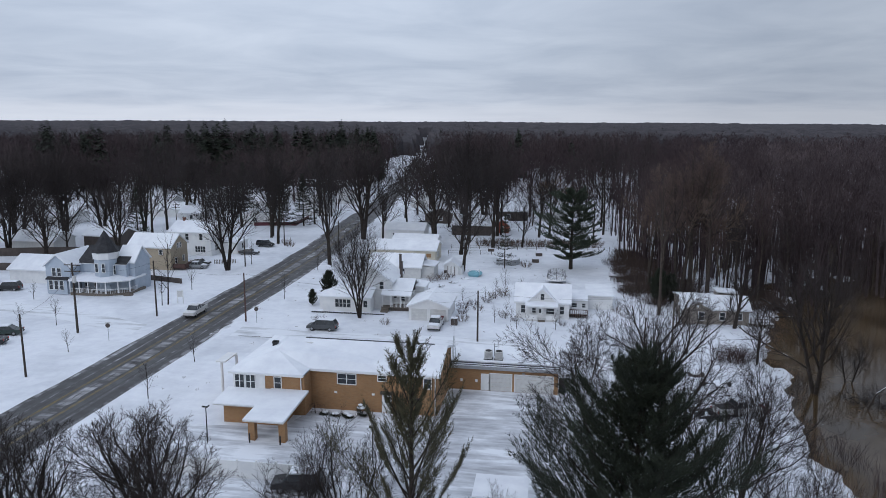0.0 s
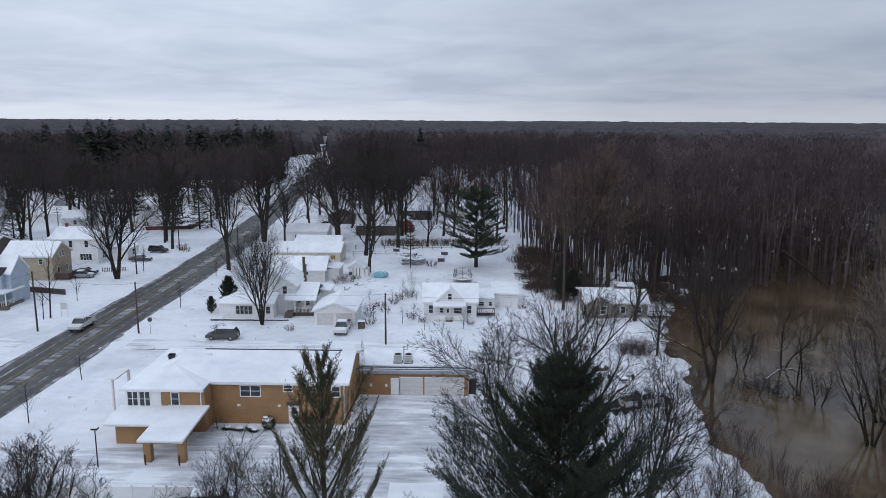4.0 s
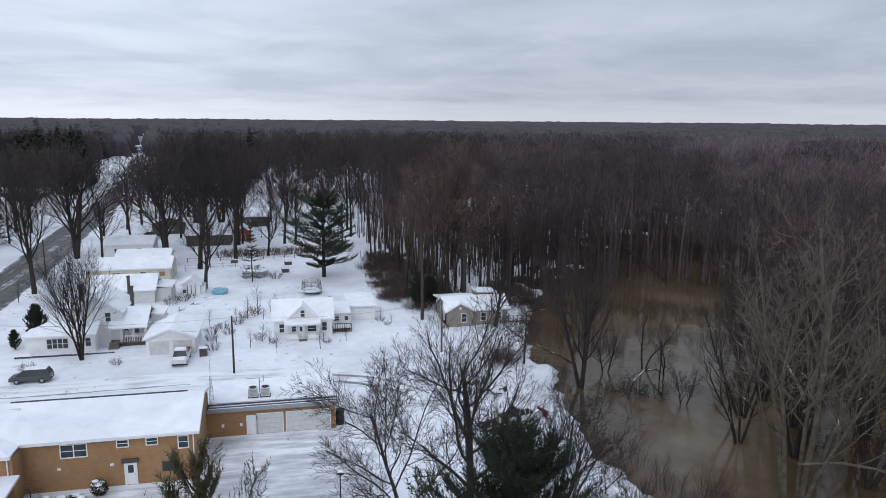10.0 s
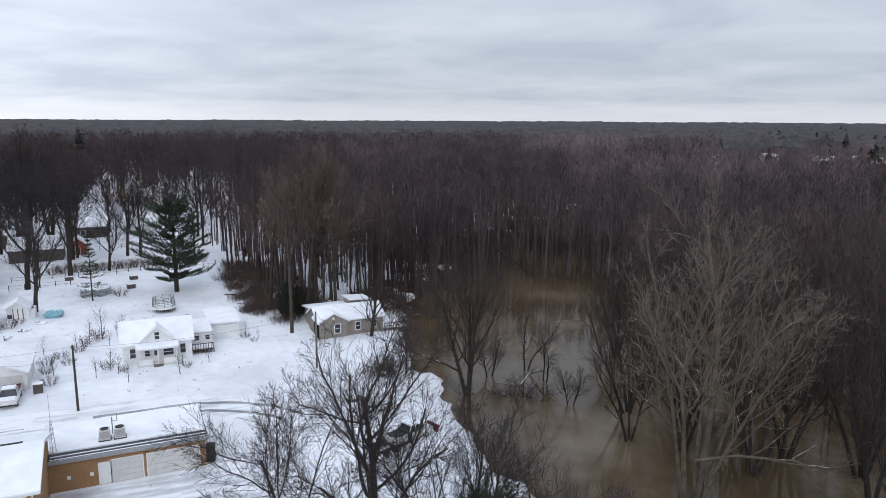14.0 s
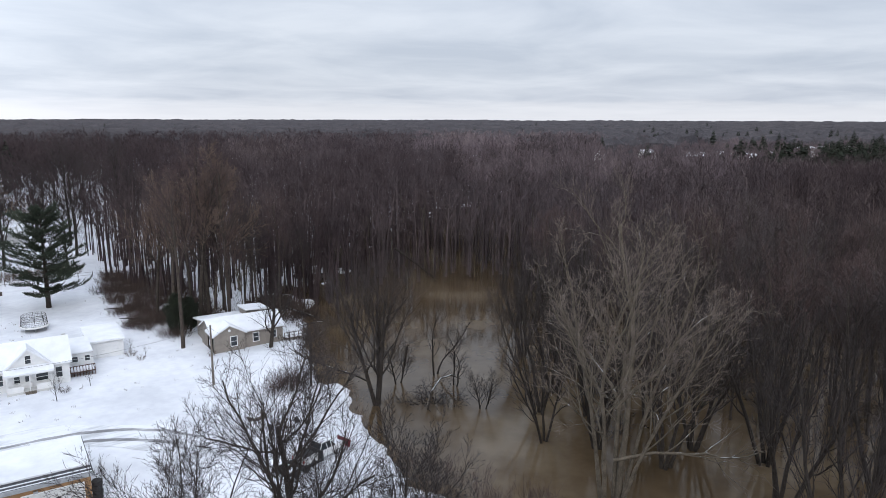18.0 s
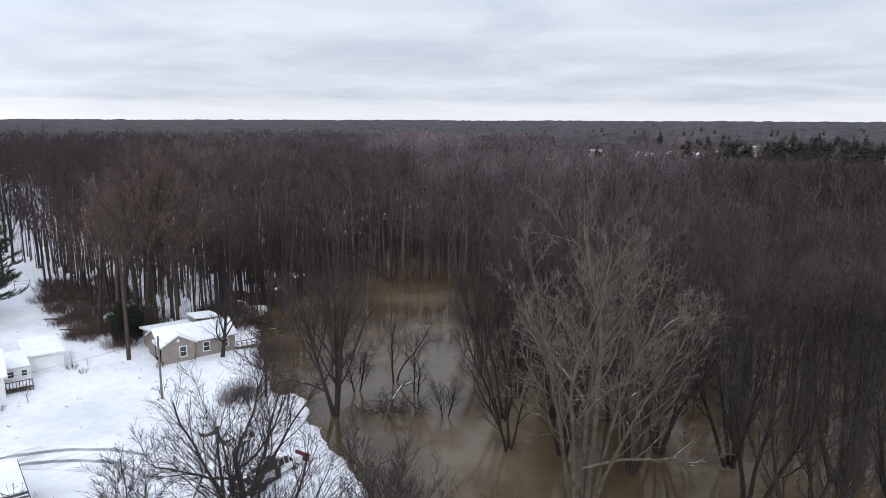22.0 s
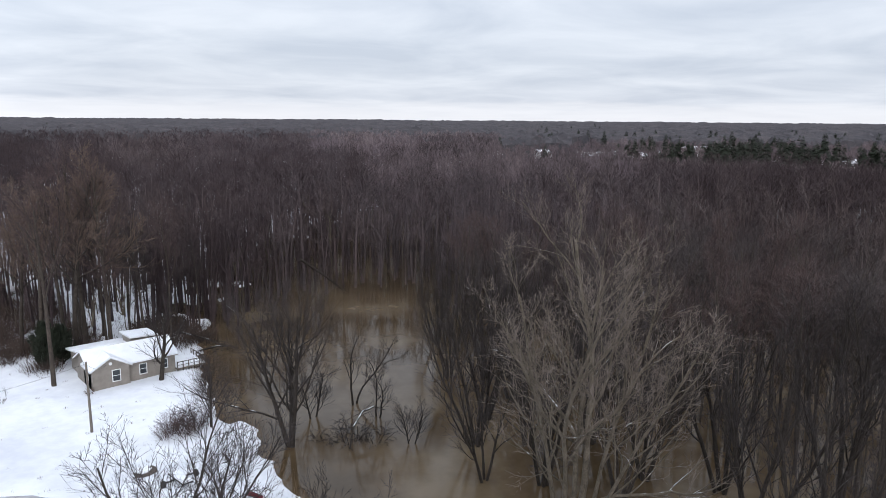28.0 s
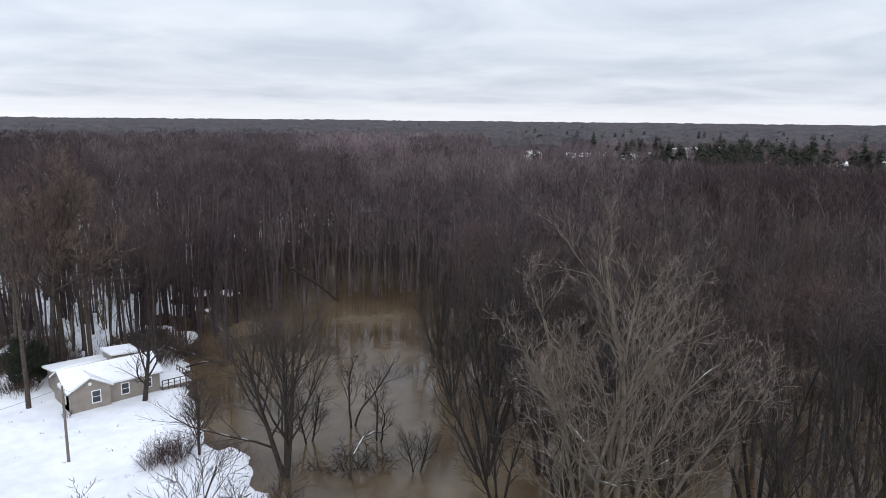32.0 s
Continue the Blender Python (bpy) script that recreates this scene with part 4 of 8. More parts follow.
# undergrowth between the trunks
def brush_template(seed, h, twigs, wide=0.32):
    g = np.random.default_rng(seed)
    tri = []
    for i in range(twigs):
        a, q = g.uniform(0, 6.28), math.sqrt(g.uniform(0, 1))
        z = h * g.uniform(0.0, 0.75)
        p = np.array([math.cos(a) * q * h * wide, math.sin(a) * q * h * wide, z])
        d = np.array([math.cos(a) * g.uniform(0, 0.9), math.sin(a) * g.uniform(0, 0.9), g.uniform(0.5, 1.3)])
        d = d / np.linalg.norm(d) * g.uniform(0.7, 1.8)
        w = np.cross(d, g.normal(size=3)); w = w / (np.linalg.norm(w) + 1e-6) * g.uniform(0.018, 0.035)
        tri.append([tuple(p - w), tuple(p + w), tuple(p + d)])
    return np.array(tri).reshape(-1, 3)


ru = random.Random(77)
under = []
snow_side = [(0, ru.uniform(24, 62), ru.uniform(52, 118), ru.random()) for _ in range(36)]
snow_side = [c for c in snow_side if in_forest(c[1], c[2])]
joined("woodland", snow_side, near_templates, MAT_WOODS, "dark bare trees crowding the snowy side of the wood", "woodland", 27, lambda x, y: 0.85)
for i in range(9000):
    x, y = ru.uniform(18, 170), ru.uniform(-50, 170)
    r = math.hypot(x - HUB[0], y - HUB[1])
    if in_forest(x, y) and r < 170 and ru.random() < (0.12 if x < 75 and y > 40 else 0.14):
        under.append((r, x, y, ru.random()))
for i in range(260):
    x, y = ru.uniform(-45, 34), ru.uniform(126, 260)
    if float(away(np.array([x]), np.array([y]), STREET)[0]) > 14:
        under.append((0, x, y, ru.random()))
joined("undergrowth", under, [brush_template(140 + i, h, 70) for i, h in enumerate([6, 9, 5, 11])], MAT_WOODS, "thin bare saplings and brush under the wood", "undergrowth", 6)


def cone_template(seed, h, slope=0.24, boughs=150):
    """A far conifer: trunk and drooping ragged boughs."""
    g = np.random.default_rng(seed)
    tri = [[(-0.2, 0, -0.5), (0.2, 0, -0.5), (0, 0, h)], [(0, -0.2, -0.5), (0, 0.2, -0.5), (0, 0, h)]]
    for i in range(boughs):
        u = g.uniform(0.08, 1)
        a, l = g.uniform(0, 6.28), (1 - u) ** 0.7 * h * slope * g.uniform(0.6, 1.2) + 0.3
        z = h * u
        c, s = math.cos(a), math.sin(a)
        w = 0.25 + l * 0.28
        tri.append([(-s * w * 0.3, c * w * 0.3, z), (c * l * 0.7 + s * w, s * l * 0.7 - c * w, z - l * 0.12), (c * l, s * l, z - l * 0.3)])
        tri.append([(s * w * 0.3, -c * w * 0.3, z), (c * l * 0.7 - s * w, s * l * 0.7 + c * w, z - l * 0.12), (c * l, s * l, z - l * 0.3)])
    return np.array(tri).reshape(-1, 3)


rc = random.Random(33)
far_spots = []
tall_spots = [(0, HUB[0] + math.sin(b) * r, HUB[1] + math.cos(b) * r, rc.random()) for b, r in ((radians(rc.choice([rc.uniform(-42, -30), rc.uniform(-31, -24), rc.uniform(-28, -17), rc.uniform(-20, -15.5)])), rc.uniform(310, 440)) for _ in range(170))]
tall_spots += [(0, HUB[0] + math.sin(b) * r, HUB[1] + math.cos(b) * r, rc.random()) for b, r in ((radians(rc.choice([-4.2, -3.5, -2.6, -5.0, 1.0])), rc.uniform(330, 420)) for _ in range(7))]
far_spots += [(0, HUB[0] + math.sin(b) * r, HUB[1] + math.cos(b) * r, rc.random()) for b, r in ((radians(rc.choice([rc.uniform(55, 66), rc.uniform(62, 70), rc.uniform(68, 82)])), rc.uniform(420, 640)) for _ in range(170))]
far_spots += [(0, HUB[0] + math.sin(b) * r, HUB[1] + math.cos(b) * r, rc.random()) for b, r in ((radians(rc.uniform(-25, 80)), rc.uniform(420, 1900)) for _ in range(130))]
far_spots += [(0, HUB[0] + math.sin(b) * r, HUB[1] + math.cos(b) * r, rc.random()) for b, r in ((radians(rc.choice([rc.uniform(47, 80), rc.uniform(55, 68), rc.uniform(66, 80)])), rc.uniform(640, 1050)) for _ in range(80))]
pale_spots = [(0, HUB[0] + math.sin(b) * r, HUB[1] + math.cos(b) * r, rc.random()) for b, r in ((radians(rc.uniform(42, 82)), rc.uniform(500, 800)) for _ in range(1100))]
far_spots = [c for c in far_spots if float(away(np.array([c[1]]), np.array([c[2]]), STREET)[0]) > 12]
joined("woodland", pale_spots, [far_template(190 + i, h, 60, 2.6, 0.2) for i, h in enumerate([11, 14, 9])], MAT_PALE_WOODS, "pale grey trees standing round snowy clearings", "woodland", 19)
joined("conifer_wood", tall_spots, [cone_template(170 + i, h, 0.22, 220) for i, h in enumerate([27, 30, 25, 23])], MAT_NEEDLE, "tall dark pines standing behind the town", "conifers", 18, lambda x, y: 1.0)
joined("conifer_wood", far_spots, [cone_template(160 + i, h, w, 200) for i, (h, w) in enumerate([(17, 0.34), (20, 0.28), (14, 0.42), (16, 0.36)])], MAT_NEEDLE, "dark conifers rising above the bare woods", "conifers", 8, lambda x, y: 1.05)

rh = random.Random(44)
FAR_HOUSES = [(45.5, 560, 15, 3.5), (49.5, 600, 14, 3.5), (57.0, 560, 13, 4), (61.0, 690, 40, 5), (63.5, 720, 24, 5), (67.0, 560, 12, 4), (69.5, 520, 12, 3.5), (71.5, 540, 14, 4), (74.0, 560, 13, 4)]

thick = []
for i in range(250):
    x, y = ru.uniform(17.5, 34), ru.uniform(45, 96)
    if x > 19.5 + 0.12 * max(0, 62 - y) + 3.0 * math.sin(y * 0.35) ** 2 and not (27 < x < 39 and y < 47):
        thick.append((0, x, y, ru.random()))
thick += [(0, ru.uniform(39, 48), ru.uniform(43.5, 58), ru.random()) for _ in range(60)]
joined("edge_brush", thick, [brush_template(150 + i, h, 150, 1.3) for i, h in enumerate([1.2, 1.7, 0.9, 1.4])], MAT_BRUSH_DARK, "tangle of bare reddish brush along the wood's edge", "brush", 21)

# slender pale stems standing among the darker ones
g = np.random.default_rng(61)
stem = []
for a in (0, 2.1, 4.2):
    stem.append([(math.cos(a) * 0.13, math.sin(a) * 0.13, -0.5), (math.cos(a + 2.1) * 0.13, math.sin(a + 2.1) * 0.13, -0.5), (0.3, 0.2, 9.0)])
    stem.append([(0.24, 0.14, 7.0), (0.36, 0.26, 7.0), (0.9 * math.cos(a) + 0.5, 0.9 * math.sin(a) + 0.4, 15.0)])
for i in range(9):
    a, z = g.uniform(0, 6.28), g.uniform(7, 12)
    stem.append([(0.35, 0.25, z), (0.42, 0.32, z), (0.4 + math.cos(a) * 1.6, 0.3 + math.sin(a) * 1.6, z + g.uniform(1.0, 3.0))])
stem = np.array(stem).reshape(-1, 3)
stems = []
for i in range(1500):
    x, y = ru.uniform(18, 200), ru.uniform(-50, 200)
    r = math.hypot(x - HUB[0], y - HUB[1])
    if in_forest(x, y) and r < 210:
        stems.append((r, x, y, ru.random()))
joined("pale_saplings", stems[:420], [stem, stem * np.array([1.3, 1.3, 0.75]), stem * np.array([-1.0, 1.2, 1.1])], MAT_BARK_SAPLING, "slender pale stems standing among darker trunks", "saplings", 62)

# ---- buildings ----
FACES = {"S": ((1, 0), (0, -1)), "N": ((-1, 0), (0, 1)), "E": ((0, 1), (1, 0)), "W": ((0, -1), (-1, 0))}


def on_wall(shape, face, at, u0, u1, z0, z1, out0, out1):
    """A box on a wall: face S, N, E or W at the wall's coordinate, u along the wall (x or y), z up, out from the wall."""
    if face == "S":
        shape.box(u0, at - out1, z0, u1, at - out0, z1)
    elif face == "N":
        shape.box(u0, at + out0, z0, u1, at + out1, z1)
    elif face == "E":
        shape.box(at + out0, u0, z0, at + out1, u1, z1)
    else:
        shape.box(at - out1, u0, z0, at - out0, u1, z1)
    return shape


def window(parent, face, at, u, z, w, h, frame_mat=None, bars=1, pane_mat=None):
    """A sash window: a proud frame with a sill and the panes set back in it."""
    f = Shape()
    t = 0.09
    on_wall(f, face, at, u - w / 2 - t, u - w / 2, z - t, z + h + t, 0.0, 0.07)
    on_wall(f, face, at, u + w / 2, u + w / 2 + t, z - t, z + h + t, 0.0, 0.07)
    on_wall(f, face, at, u - w / 2, u + w / 2, z + h, z + h + t, 0.0, 0.07)
    on_wall(f, face, at, u - w / 2, u + w / 2, z - t, z, 0.0, 0.1)
    on_wall(f, face, at, u - w / 2, u + w / 2, z + h * 0.5 - 0.025, z + h * 0.5 + 0.025, 0.012, 0.05)
    for b in range(1, bars):
        c = u - w / 2 + w * b / bars
        on_wall(f, face, at, c - 0.05, c + 0.05, z, z + h, 0.012, 0.06)
    win = part("window", f, frame_mat or MAT_WHITE, parent)
    for b in range(bars):
        a0, a1 = u - w / 2 + w * b / bars, u - w / 2 + w * (b + 1) / bars
        part("pane", on_wall(Shape(), face, at, a0 + 0.01, a1 - 0.01, z + 0.01, z + h - 0.01, 0.004, 0.02), pane_mat or MAT_GLASS, win)
    return win


def door(parent, face, at, u, w, h, mat, z=0.0, lite=False, ribs=0):
    f = Shape()
    t = 0.08
    on_wall(f, face, at, u - w / 2 - t, u - w / 2, z, z + h + t, 0.0, 0.08)
    on_wall(f, face, at, u + w / 2, u + w / 2 + t, z, z + h + t, 0.0, 0.08)
    on_wall(f, face, at, u - w / 2, u + w / 2, z + h, z + h + t, 0.0, 0.08)
    d = part("door", f, MAT_WHITE, parent)
    leaf = Shape()
    if ribs:
        for i in range(ribs):
            on_wall(leaf, face, at, u - w / 2, u + w / 2, z + h * i / ribs + 0.01, z + h * (i + 1) / ribs - 0.012, 0.004, 0.035)
    else:
        on_wall(leaf, face, at, u - w / 2, u + w / 2, z + 0.02, z + h, 0.004, 0.035)
        on_wall(leaf, face, at, u - w / 2 + 0.12, u + w / 2 - 0.12, z + 0.2, z + h * 0.4, 0.03, 0.05)
    part("door_leaf", leaf, mat, d)
    if lite:
        part("pane", on_wall(Shape(), face, at, u - w / 4, u + w / 4, z + h * 0.55, z + h * 0.9, 0.034, 0.05), MAT_GLASS, d)
    part("door_handle", on_wall(Shape(), face, at, u + w / 2 - 0.12, u + w / 2 - 0.06, z + 0.95, z + 1.05, 0.034, 0.09), MAT_METAL, d)
    return d


def body(parent, x0, y0, x1, y1, h, mat, gable="", rise=0.0, name="wall", z0=-0.3):
    """Walls with thickness, closed by their gables; gable: '' or the axis of the ridge."""
    s = Shape()
    t = 0.2
    s.box(x0, y0, z0, x1, y0 + t, h); s.box(x0, y1 - t, z0, x1, y1, h)
    s.box(x0, y0 + t, z0, x0 + t, y1 - t, h); s.box(x1 - t, y0 + t, z0, x1, y1 - t, h)
    if gable == "x":
        ym = (y0 + y1) / 2
        for a in (x0, x1 - t):
            s.add([(a, y0, h), (a + t, y0, h), (a + t, y1, h), (a, y1, h), (a, ym, h + rise), (a + t, ym, h + rise)],
                  [(0, 4, 3), (1, 2, 5), (0, 1, 5, 4), (2, 3, 4, 5), (0, 3, 2, 1)])
    if gable == "y":
        xm = (x0 + x1) / 2
        for a in (y0, y1 - t):
            s.add([(x0, a, h), (x0, a + t, h), (x1, a + t, h), (x1, a, h), (xm, a, h + rise), (xm, a + t, h + rise)],
                  [(0, 3, 4), (1, 5, 2), (0, 4, 5, 1), (3, 2, 5, 4), (0, 1, 2, 3)])
    return part(name, s, mat, parent)


def gable_roof(parent, x0, y0, x1, y1, h, rise, axis, over=0.35, thick=0.2, mat=None, fascia=None, label="snow-covered roof", gap=0.0):
    """Two slopes with their eaves; a darker board shows under the snow."""
    k = Shape(); b = Shape()
    if axis == "x":
        ym = (y0 + y1) / 2
        s = rise / (ym - y0)
        lo = h - over * s
        a, c = x0 - over, x1 + over
        for y, sg in ((y0 - over, 1), (y1 + over, -1)):
            top = [(a, y, lo), (c, y, lo), (c, ym, h + rise), (a, ym, h + rise)]
            top = top if sg > 0 else top[::-1]
            b.slab([(p[0], p[1], p[2] + 0.1) for p in top], 0.1)
            k.slab([(p[0] * 1.0, p[1], p[2] + 0.1 + thick) for p in top], thick - 0.004)
    else:
        xm = (x0 + x1) / 2
        s = rise / (xm - x0)
        lo = h - over * s
        a, c = y0 - over, y1 + over
        for x, sg in ((x0 - over, -1), (x1 + over, 1)):
            top = [(x, a, lo), (x, c, lo), (xm, c, h + rise), (xm, a, h + rise)]
            top = top if sg > 0 else top[::-1]
            b.slab([(p[0], p[1], p[2] + 0.1) for p in top], 0.1)
            k.slab([(p[0], p[1], p[2] + 0.1 + thick) for p in top], thick - 0.004)
    r = part("roof", b, fascia or MAT_TRIM, parent)
    part("roof_snow", k, mat or MAT_ROOF_SNOW, r, label)
    return r


def plank_roof(parent, corners, thick=0.12, snow_thick=0.14, mat=None, name="roof", fascia=None):
    r = part(name, Shape().slab(corners, thick), fascia or MAT_TRIM, parent)
    part("roof_snow", Shape().slab([(x, y, z + snow_thick) for x, y, z in corners], snow_thick - 0.004), mat or MAT_ROOF_SNOW, r)
    return r


def chimney(parent, x, y, z0, z1, w, mat):
    s = Shape().box(x - w / 2, y - w / 2, z0, x + w / 2, y + w / 2, z1)
    s.box(x - w / 2 - 0.06, y - w / 2 - 0.06, z1 - 0.2, x + w / 2 + 0.06, y + w / 2 + 0.06, z1)
    return part("chimney", s, mat, parent)


def steps(parent, x0, x1, y, z, n, run=0.28, mat=None):
    for i in range(n):
        part("step", Shape().box(x0, y - run * (i + 1), -0.1, x1, y - run * i, z - (z / n) * i - 0.02), mat or MAT_WOOD_GREY, parent)


# the tan brick hall with its garage wing
hall = thing("brick_hall", pose(0, 0, 0), "two-storey tan brick hall with snow-covered hip roof and garage wing", "building")
body(hall, -19.6, -8.7, -5.0, 1.9, 4.7, MAT_BRICK, "x", 1.75)
body(hall, -28.0, -11.0, -19.6, 1.9, 4.7, MAT_BRICK, name="wing_wall")
body(hall, -4.99, 0.0, 8.35, 7.8, 2.85, MAT_BRICK, name="garage_wall")
body(hall, -27.8, -14.0, -21.0, -11.0, 2.3, MAT_BRICK, name="entrance_wall")
roof_b, roof_k = Shape(), Shape()
E_Z, R_Z, R_Y = 4.72, 6.5, -3.6
slopes = [
    [(-19.6, -9.1, E_Z), (-4.6, -9.1, E_Z), (-4.6, R_Y, R_Z), (-24.2, R_Y, R_Z), (-24.2, -7.2, R_Z - 0.35)],
    [(-28.4, -11.4, E_Z), (-19.6, -11.4, E_Z), (-24.2, -7.2, R_Z - 0.35)],
    [(-19.6, -11.4, E_Z), (-19.6, -9.1, E_Z), (-24.2, -7.2, R_Z - 0.35)],
    [(-28.4, 2.3, E_Z), (-28.4, -11.4, E_Z), (-24.2, -7.2, R_Z - 0.35), (-24.2, R_Y, R_Z)],
    [(-4.6, 2.3, E_Z), (-28.4, 2.3, E_Z), (-24.2, R_Y, R_Z), (-4.6, R_Y, R_Z)],
]
for poly in slopes:
    roof_b.slab(poly, 0.16)
    roof_k.slab([(x, y, z + 0.14) for x, y, z in poly], 0.135)
hall_roof = part("roof", roof_b, MAT_WHITE, hall, "white eaves under snow")
part("roof_snow", roof_k, MAT_ROOF_SNOW, hall_roof)
# thin dark strip along the ridge
part("ridge_cap", Shape().box(-22.0, R_Y + 0.1, R_Z + 0.1, -6.2, R_Y + 0.35, R_Z + 0.17), MAT_MEMBRANE, hall_roof)
# garage wing: flat roof with a dark bare edge and a metal gravel stop
g_roof = part("garage_roof", Shape().box(-4.95, -0.25, 2.86, 8.6, 8.0, 3.05), MAT_MEMBRANE, hall)
part("roof_snow", Shape().slab([(-4.9, 1.35, 3.2), (8.5, 1.35, 3.2), (8.5, 7.9, 3.28), (-4.9, 7.9, 3.28)], 0.14), MAT_ROOF_SNOW, g_roof)
part("fascia", Shape().box(-4.95, -0.33, 2.75, 8.68, -0.25, 3.12), MAT_METAL, g_roof)
for yy, dd in ((0.0, 0.12), (0.62, 0.14)):
    part("roof_snow", Shape().box(-4.8, yy, 3.05, 8.5, yy + dd, 3.1), MAT_ROOF_SNOW, g_roof)
door(hall, "S", 0.0, -0.45, 0.95, 2.05, MAT_WHITE)
door(hall, "S", 0.0, 1.42, 2.65, 2.2, MAT_TRIM, ribs=4)
door(hall, "S", 0.0, 5.45, 4.6, 2.2, MAT_TRIM, ribs=4)
for u in (-3.4, -1.55):
    part("notice_plate", on_wall(Shape(), "S", 0.0, u - 0.14, u + 0.14, 1.0, 1.35, 0.0, 0.03), MAT_WHITE, hall)
part("wall_lamp", on_wall(Shape(), "S", 0.0, 4.0, 4.35, 2.3, 2.5, 0.0, 0.22), MAT_METAL, hall)
door(hall, "S", -8.7, -10.75, 0.95, 2.1, MAT_WHITE, lite=True)
part("door_canopy", on_wall(Shape(), "S", -8.7, -11.45, -10.05, 2.2, 2.55, 0.0, 0.25), MAT_DARK_SIDING, hall)
window(hall, "S", -8.7, -15.4, 3.15, 2.1, 1.15, bars=2)
window(hall, "S", -8.7, -11.3, 3.75, 0.9, 0.6)
window(hall, "S", -8.7, -8.8, 3.75, 0.9, 0.6)
window(hall, "S", -8.7, -6.1, 3.2, 0.8, 1.1)
window(hall, "S", -8.7, -7.4, 1.1, 1.1, 0.8, frame_mat=MAT_DARK_SIDING)
window(hall, "S", -11.0, -22.7, 3.0, 0.75, 1.3)
part("siding_panel", on_wall(Shape(), "S", -11.0, -27.98, -24.2, 2.5, 4.7, 0.0, 0.04), MAT_WHITE, hall)
for u in (-27.2, -25.9):
    window(hall, "S", -11.045, u, 2.85, 1.05, 1.55, bars=2)
for u in (-16.7, -12.3):
    part("wall_lamp", on_wall(Shape(), "S", -8.7, u - 0.15, u + 0.15, 2.0, 2.2, 0.0, 0.15), MAT_WHITE, hall)
part("downspout", Shape().tube([(-19.95, -11.1, 4.6), (-19.95, -11.1, 2.6)], 0.06, 0.06, 6), MAT_WHITE, hall)
part("downspout", Shape().tube([(-5.2, -8.8, 4.6), (-5.2, -8.8, 0.1)], 0.06, 0.06, 6), MAT_WHITE, hall)
plank_roof(hall, [(-28.6, -14.9, 2.35), (-21.5, -14.9, 2.35), (-21.5, -11.0, 2.75), (-28.6, -11.0, 2.75)], name="entrance_roof")
plank_roof(hall, [(-23.5, -18.6, 2.42), (-19.1, -18.6, 2.42), (-19.1, -11.0, 2.85), (-23.5, -11.0, 2.85)], name="canopy_roof")
for x in (-23.2, -19.9):
    part("canopy_pier", Shape().box(x, -18.0, -0.2, x + 0.7, -17.3, 2.4), MAT_BRICK, hall)
    part("bollard", Shape().tube([(x + 0.35, -18.5, -0.2), (x + 0.35, -18.5, 1.0)], 0.08, 0.08, 8), MAT_BLACK, hall)
chimney(hall, -25.3, -5.0, 5.0, 6.5, 0.55, MAT_BLACK)
part("skylight", Shape().slab([(-22.1, -5.3, 6.14), (-21.0, -5.3, 6.14), (-20.8, -4.4, 6.42), (-21.9, -4.4, 6.42)], 0.08), MAT_TRIM, hall)
part("vent_pipe", Shape().tube([(-18.2, -7.4, 5.2), (-18.2, -7.4, 5.65)], 0.06, 0.06, 6), MAT_BLACK, hall)

# double garage
dg = thing("garage", pose(0, 0, 0), "white double garage with snow-covered gable roof", "garage")
body(dg, -16.1, 28.9, -9.5, 36.6, 2.35, MAT_WHITE_SIDING, "y", 1.25)
gable_roof(dg, -16.1, 28.9, -9.5, 36.6, 2.35, 1.25, "y", fascia=MAT_WHITE)
for u in (-14.35, -11.2):
    door(dg, "S", 28.9, u, 2.6, 2.05, MAT_TRIM, ribs=4)


# cottage with a porch and a low garage behind
ct = thing("cottage", pose(0, 0, 0), "small white cottage with snow-covered cross gable and front porch", "house")
body(ct, 1.3, 33.5, 10.1, 38.7, 2.95, MAT_WHITE_SIDING, "x", 2.3)
gable_roof(ct, 1.3, 33.5, 10.1, 38.7, 2.95, 2.3, "x", fascia=MAT_WHITE)
body(ct, 3.3, 33.2, 8.0, 36.2, 2.95, MAT_WHITE_SIDING, "y", 2.1, name="gable_wall")
gable_roof(ct, 3.3, 33.2, 8.0, 36.2, 2.95, 2.1, "y", over=0.3, fascia=MAT_WHITE)
window(ct, "S", 33.2, 5.65, 3.35, 0.6, 1.0)
window(ct, "S", 33.5, 2.5, 0.95, 0.7, 1.3)
window(ct, "S", 33.5, 8.9, 0.95, 0.7, 1.3)
window(ct, "S", 33.2, 7.0, 1.0, 1.3, 0.9)
window(ct, "S", 33.2, 4.3, 1.1, 0.6, 0.8)
door(ct, "S", 33.2, 5.4, 0.9, 2.0, MAT_WHITE, lite=True)
plank_roof(ct, [(2.9, 31.6, 2.55), (8.3, 31.6, 2.55), (8.3, 33.2, 2.95), (2.9, 33.2, 2.95)], name="porch_roof", fascia=MAT_WHITE)
part("porch_floor", Shape().box(3.1, 31.8, -0.1, 8.1, 33.2, 0.3), MAT_TRIM, ct)
for x in (3.2, 5.6, 7.95):
    part("post", Shape().box(x - 0.06, 31.85, 0.3, x + 0.06, 31.97, 2.5), MAT_WHITE, ct)
for x0, x1 in ((3.26, 4.9), (6.3, 7.9)):
    part("porch_rail", Shape().box(x0, 31.87, 0.3, x1, 31.93, 1.0), MAT_WHITE, ct)
steps(ct, 5.0, 6.2, 31.8, 0.3, 2)
body(ct, 10.1, 37.6, 13.3, 42.0, 2.3, MAT_WHITE_SIDING, name="rear_wall")
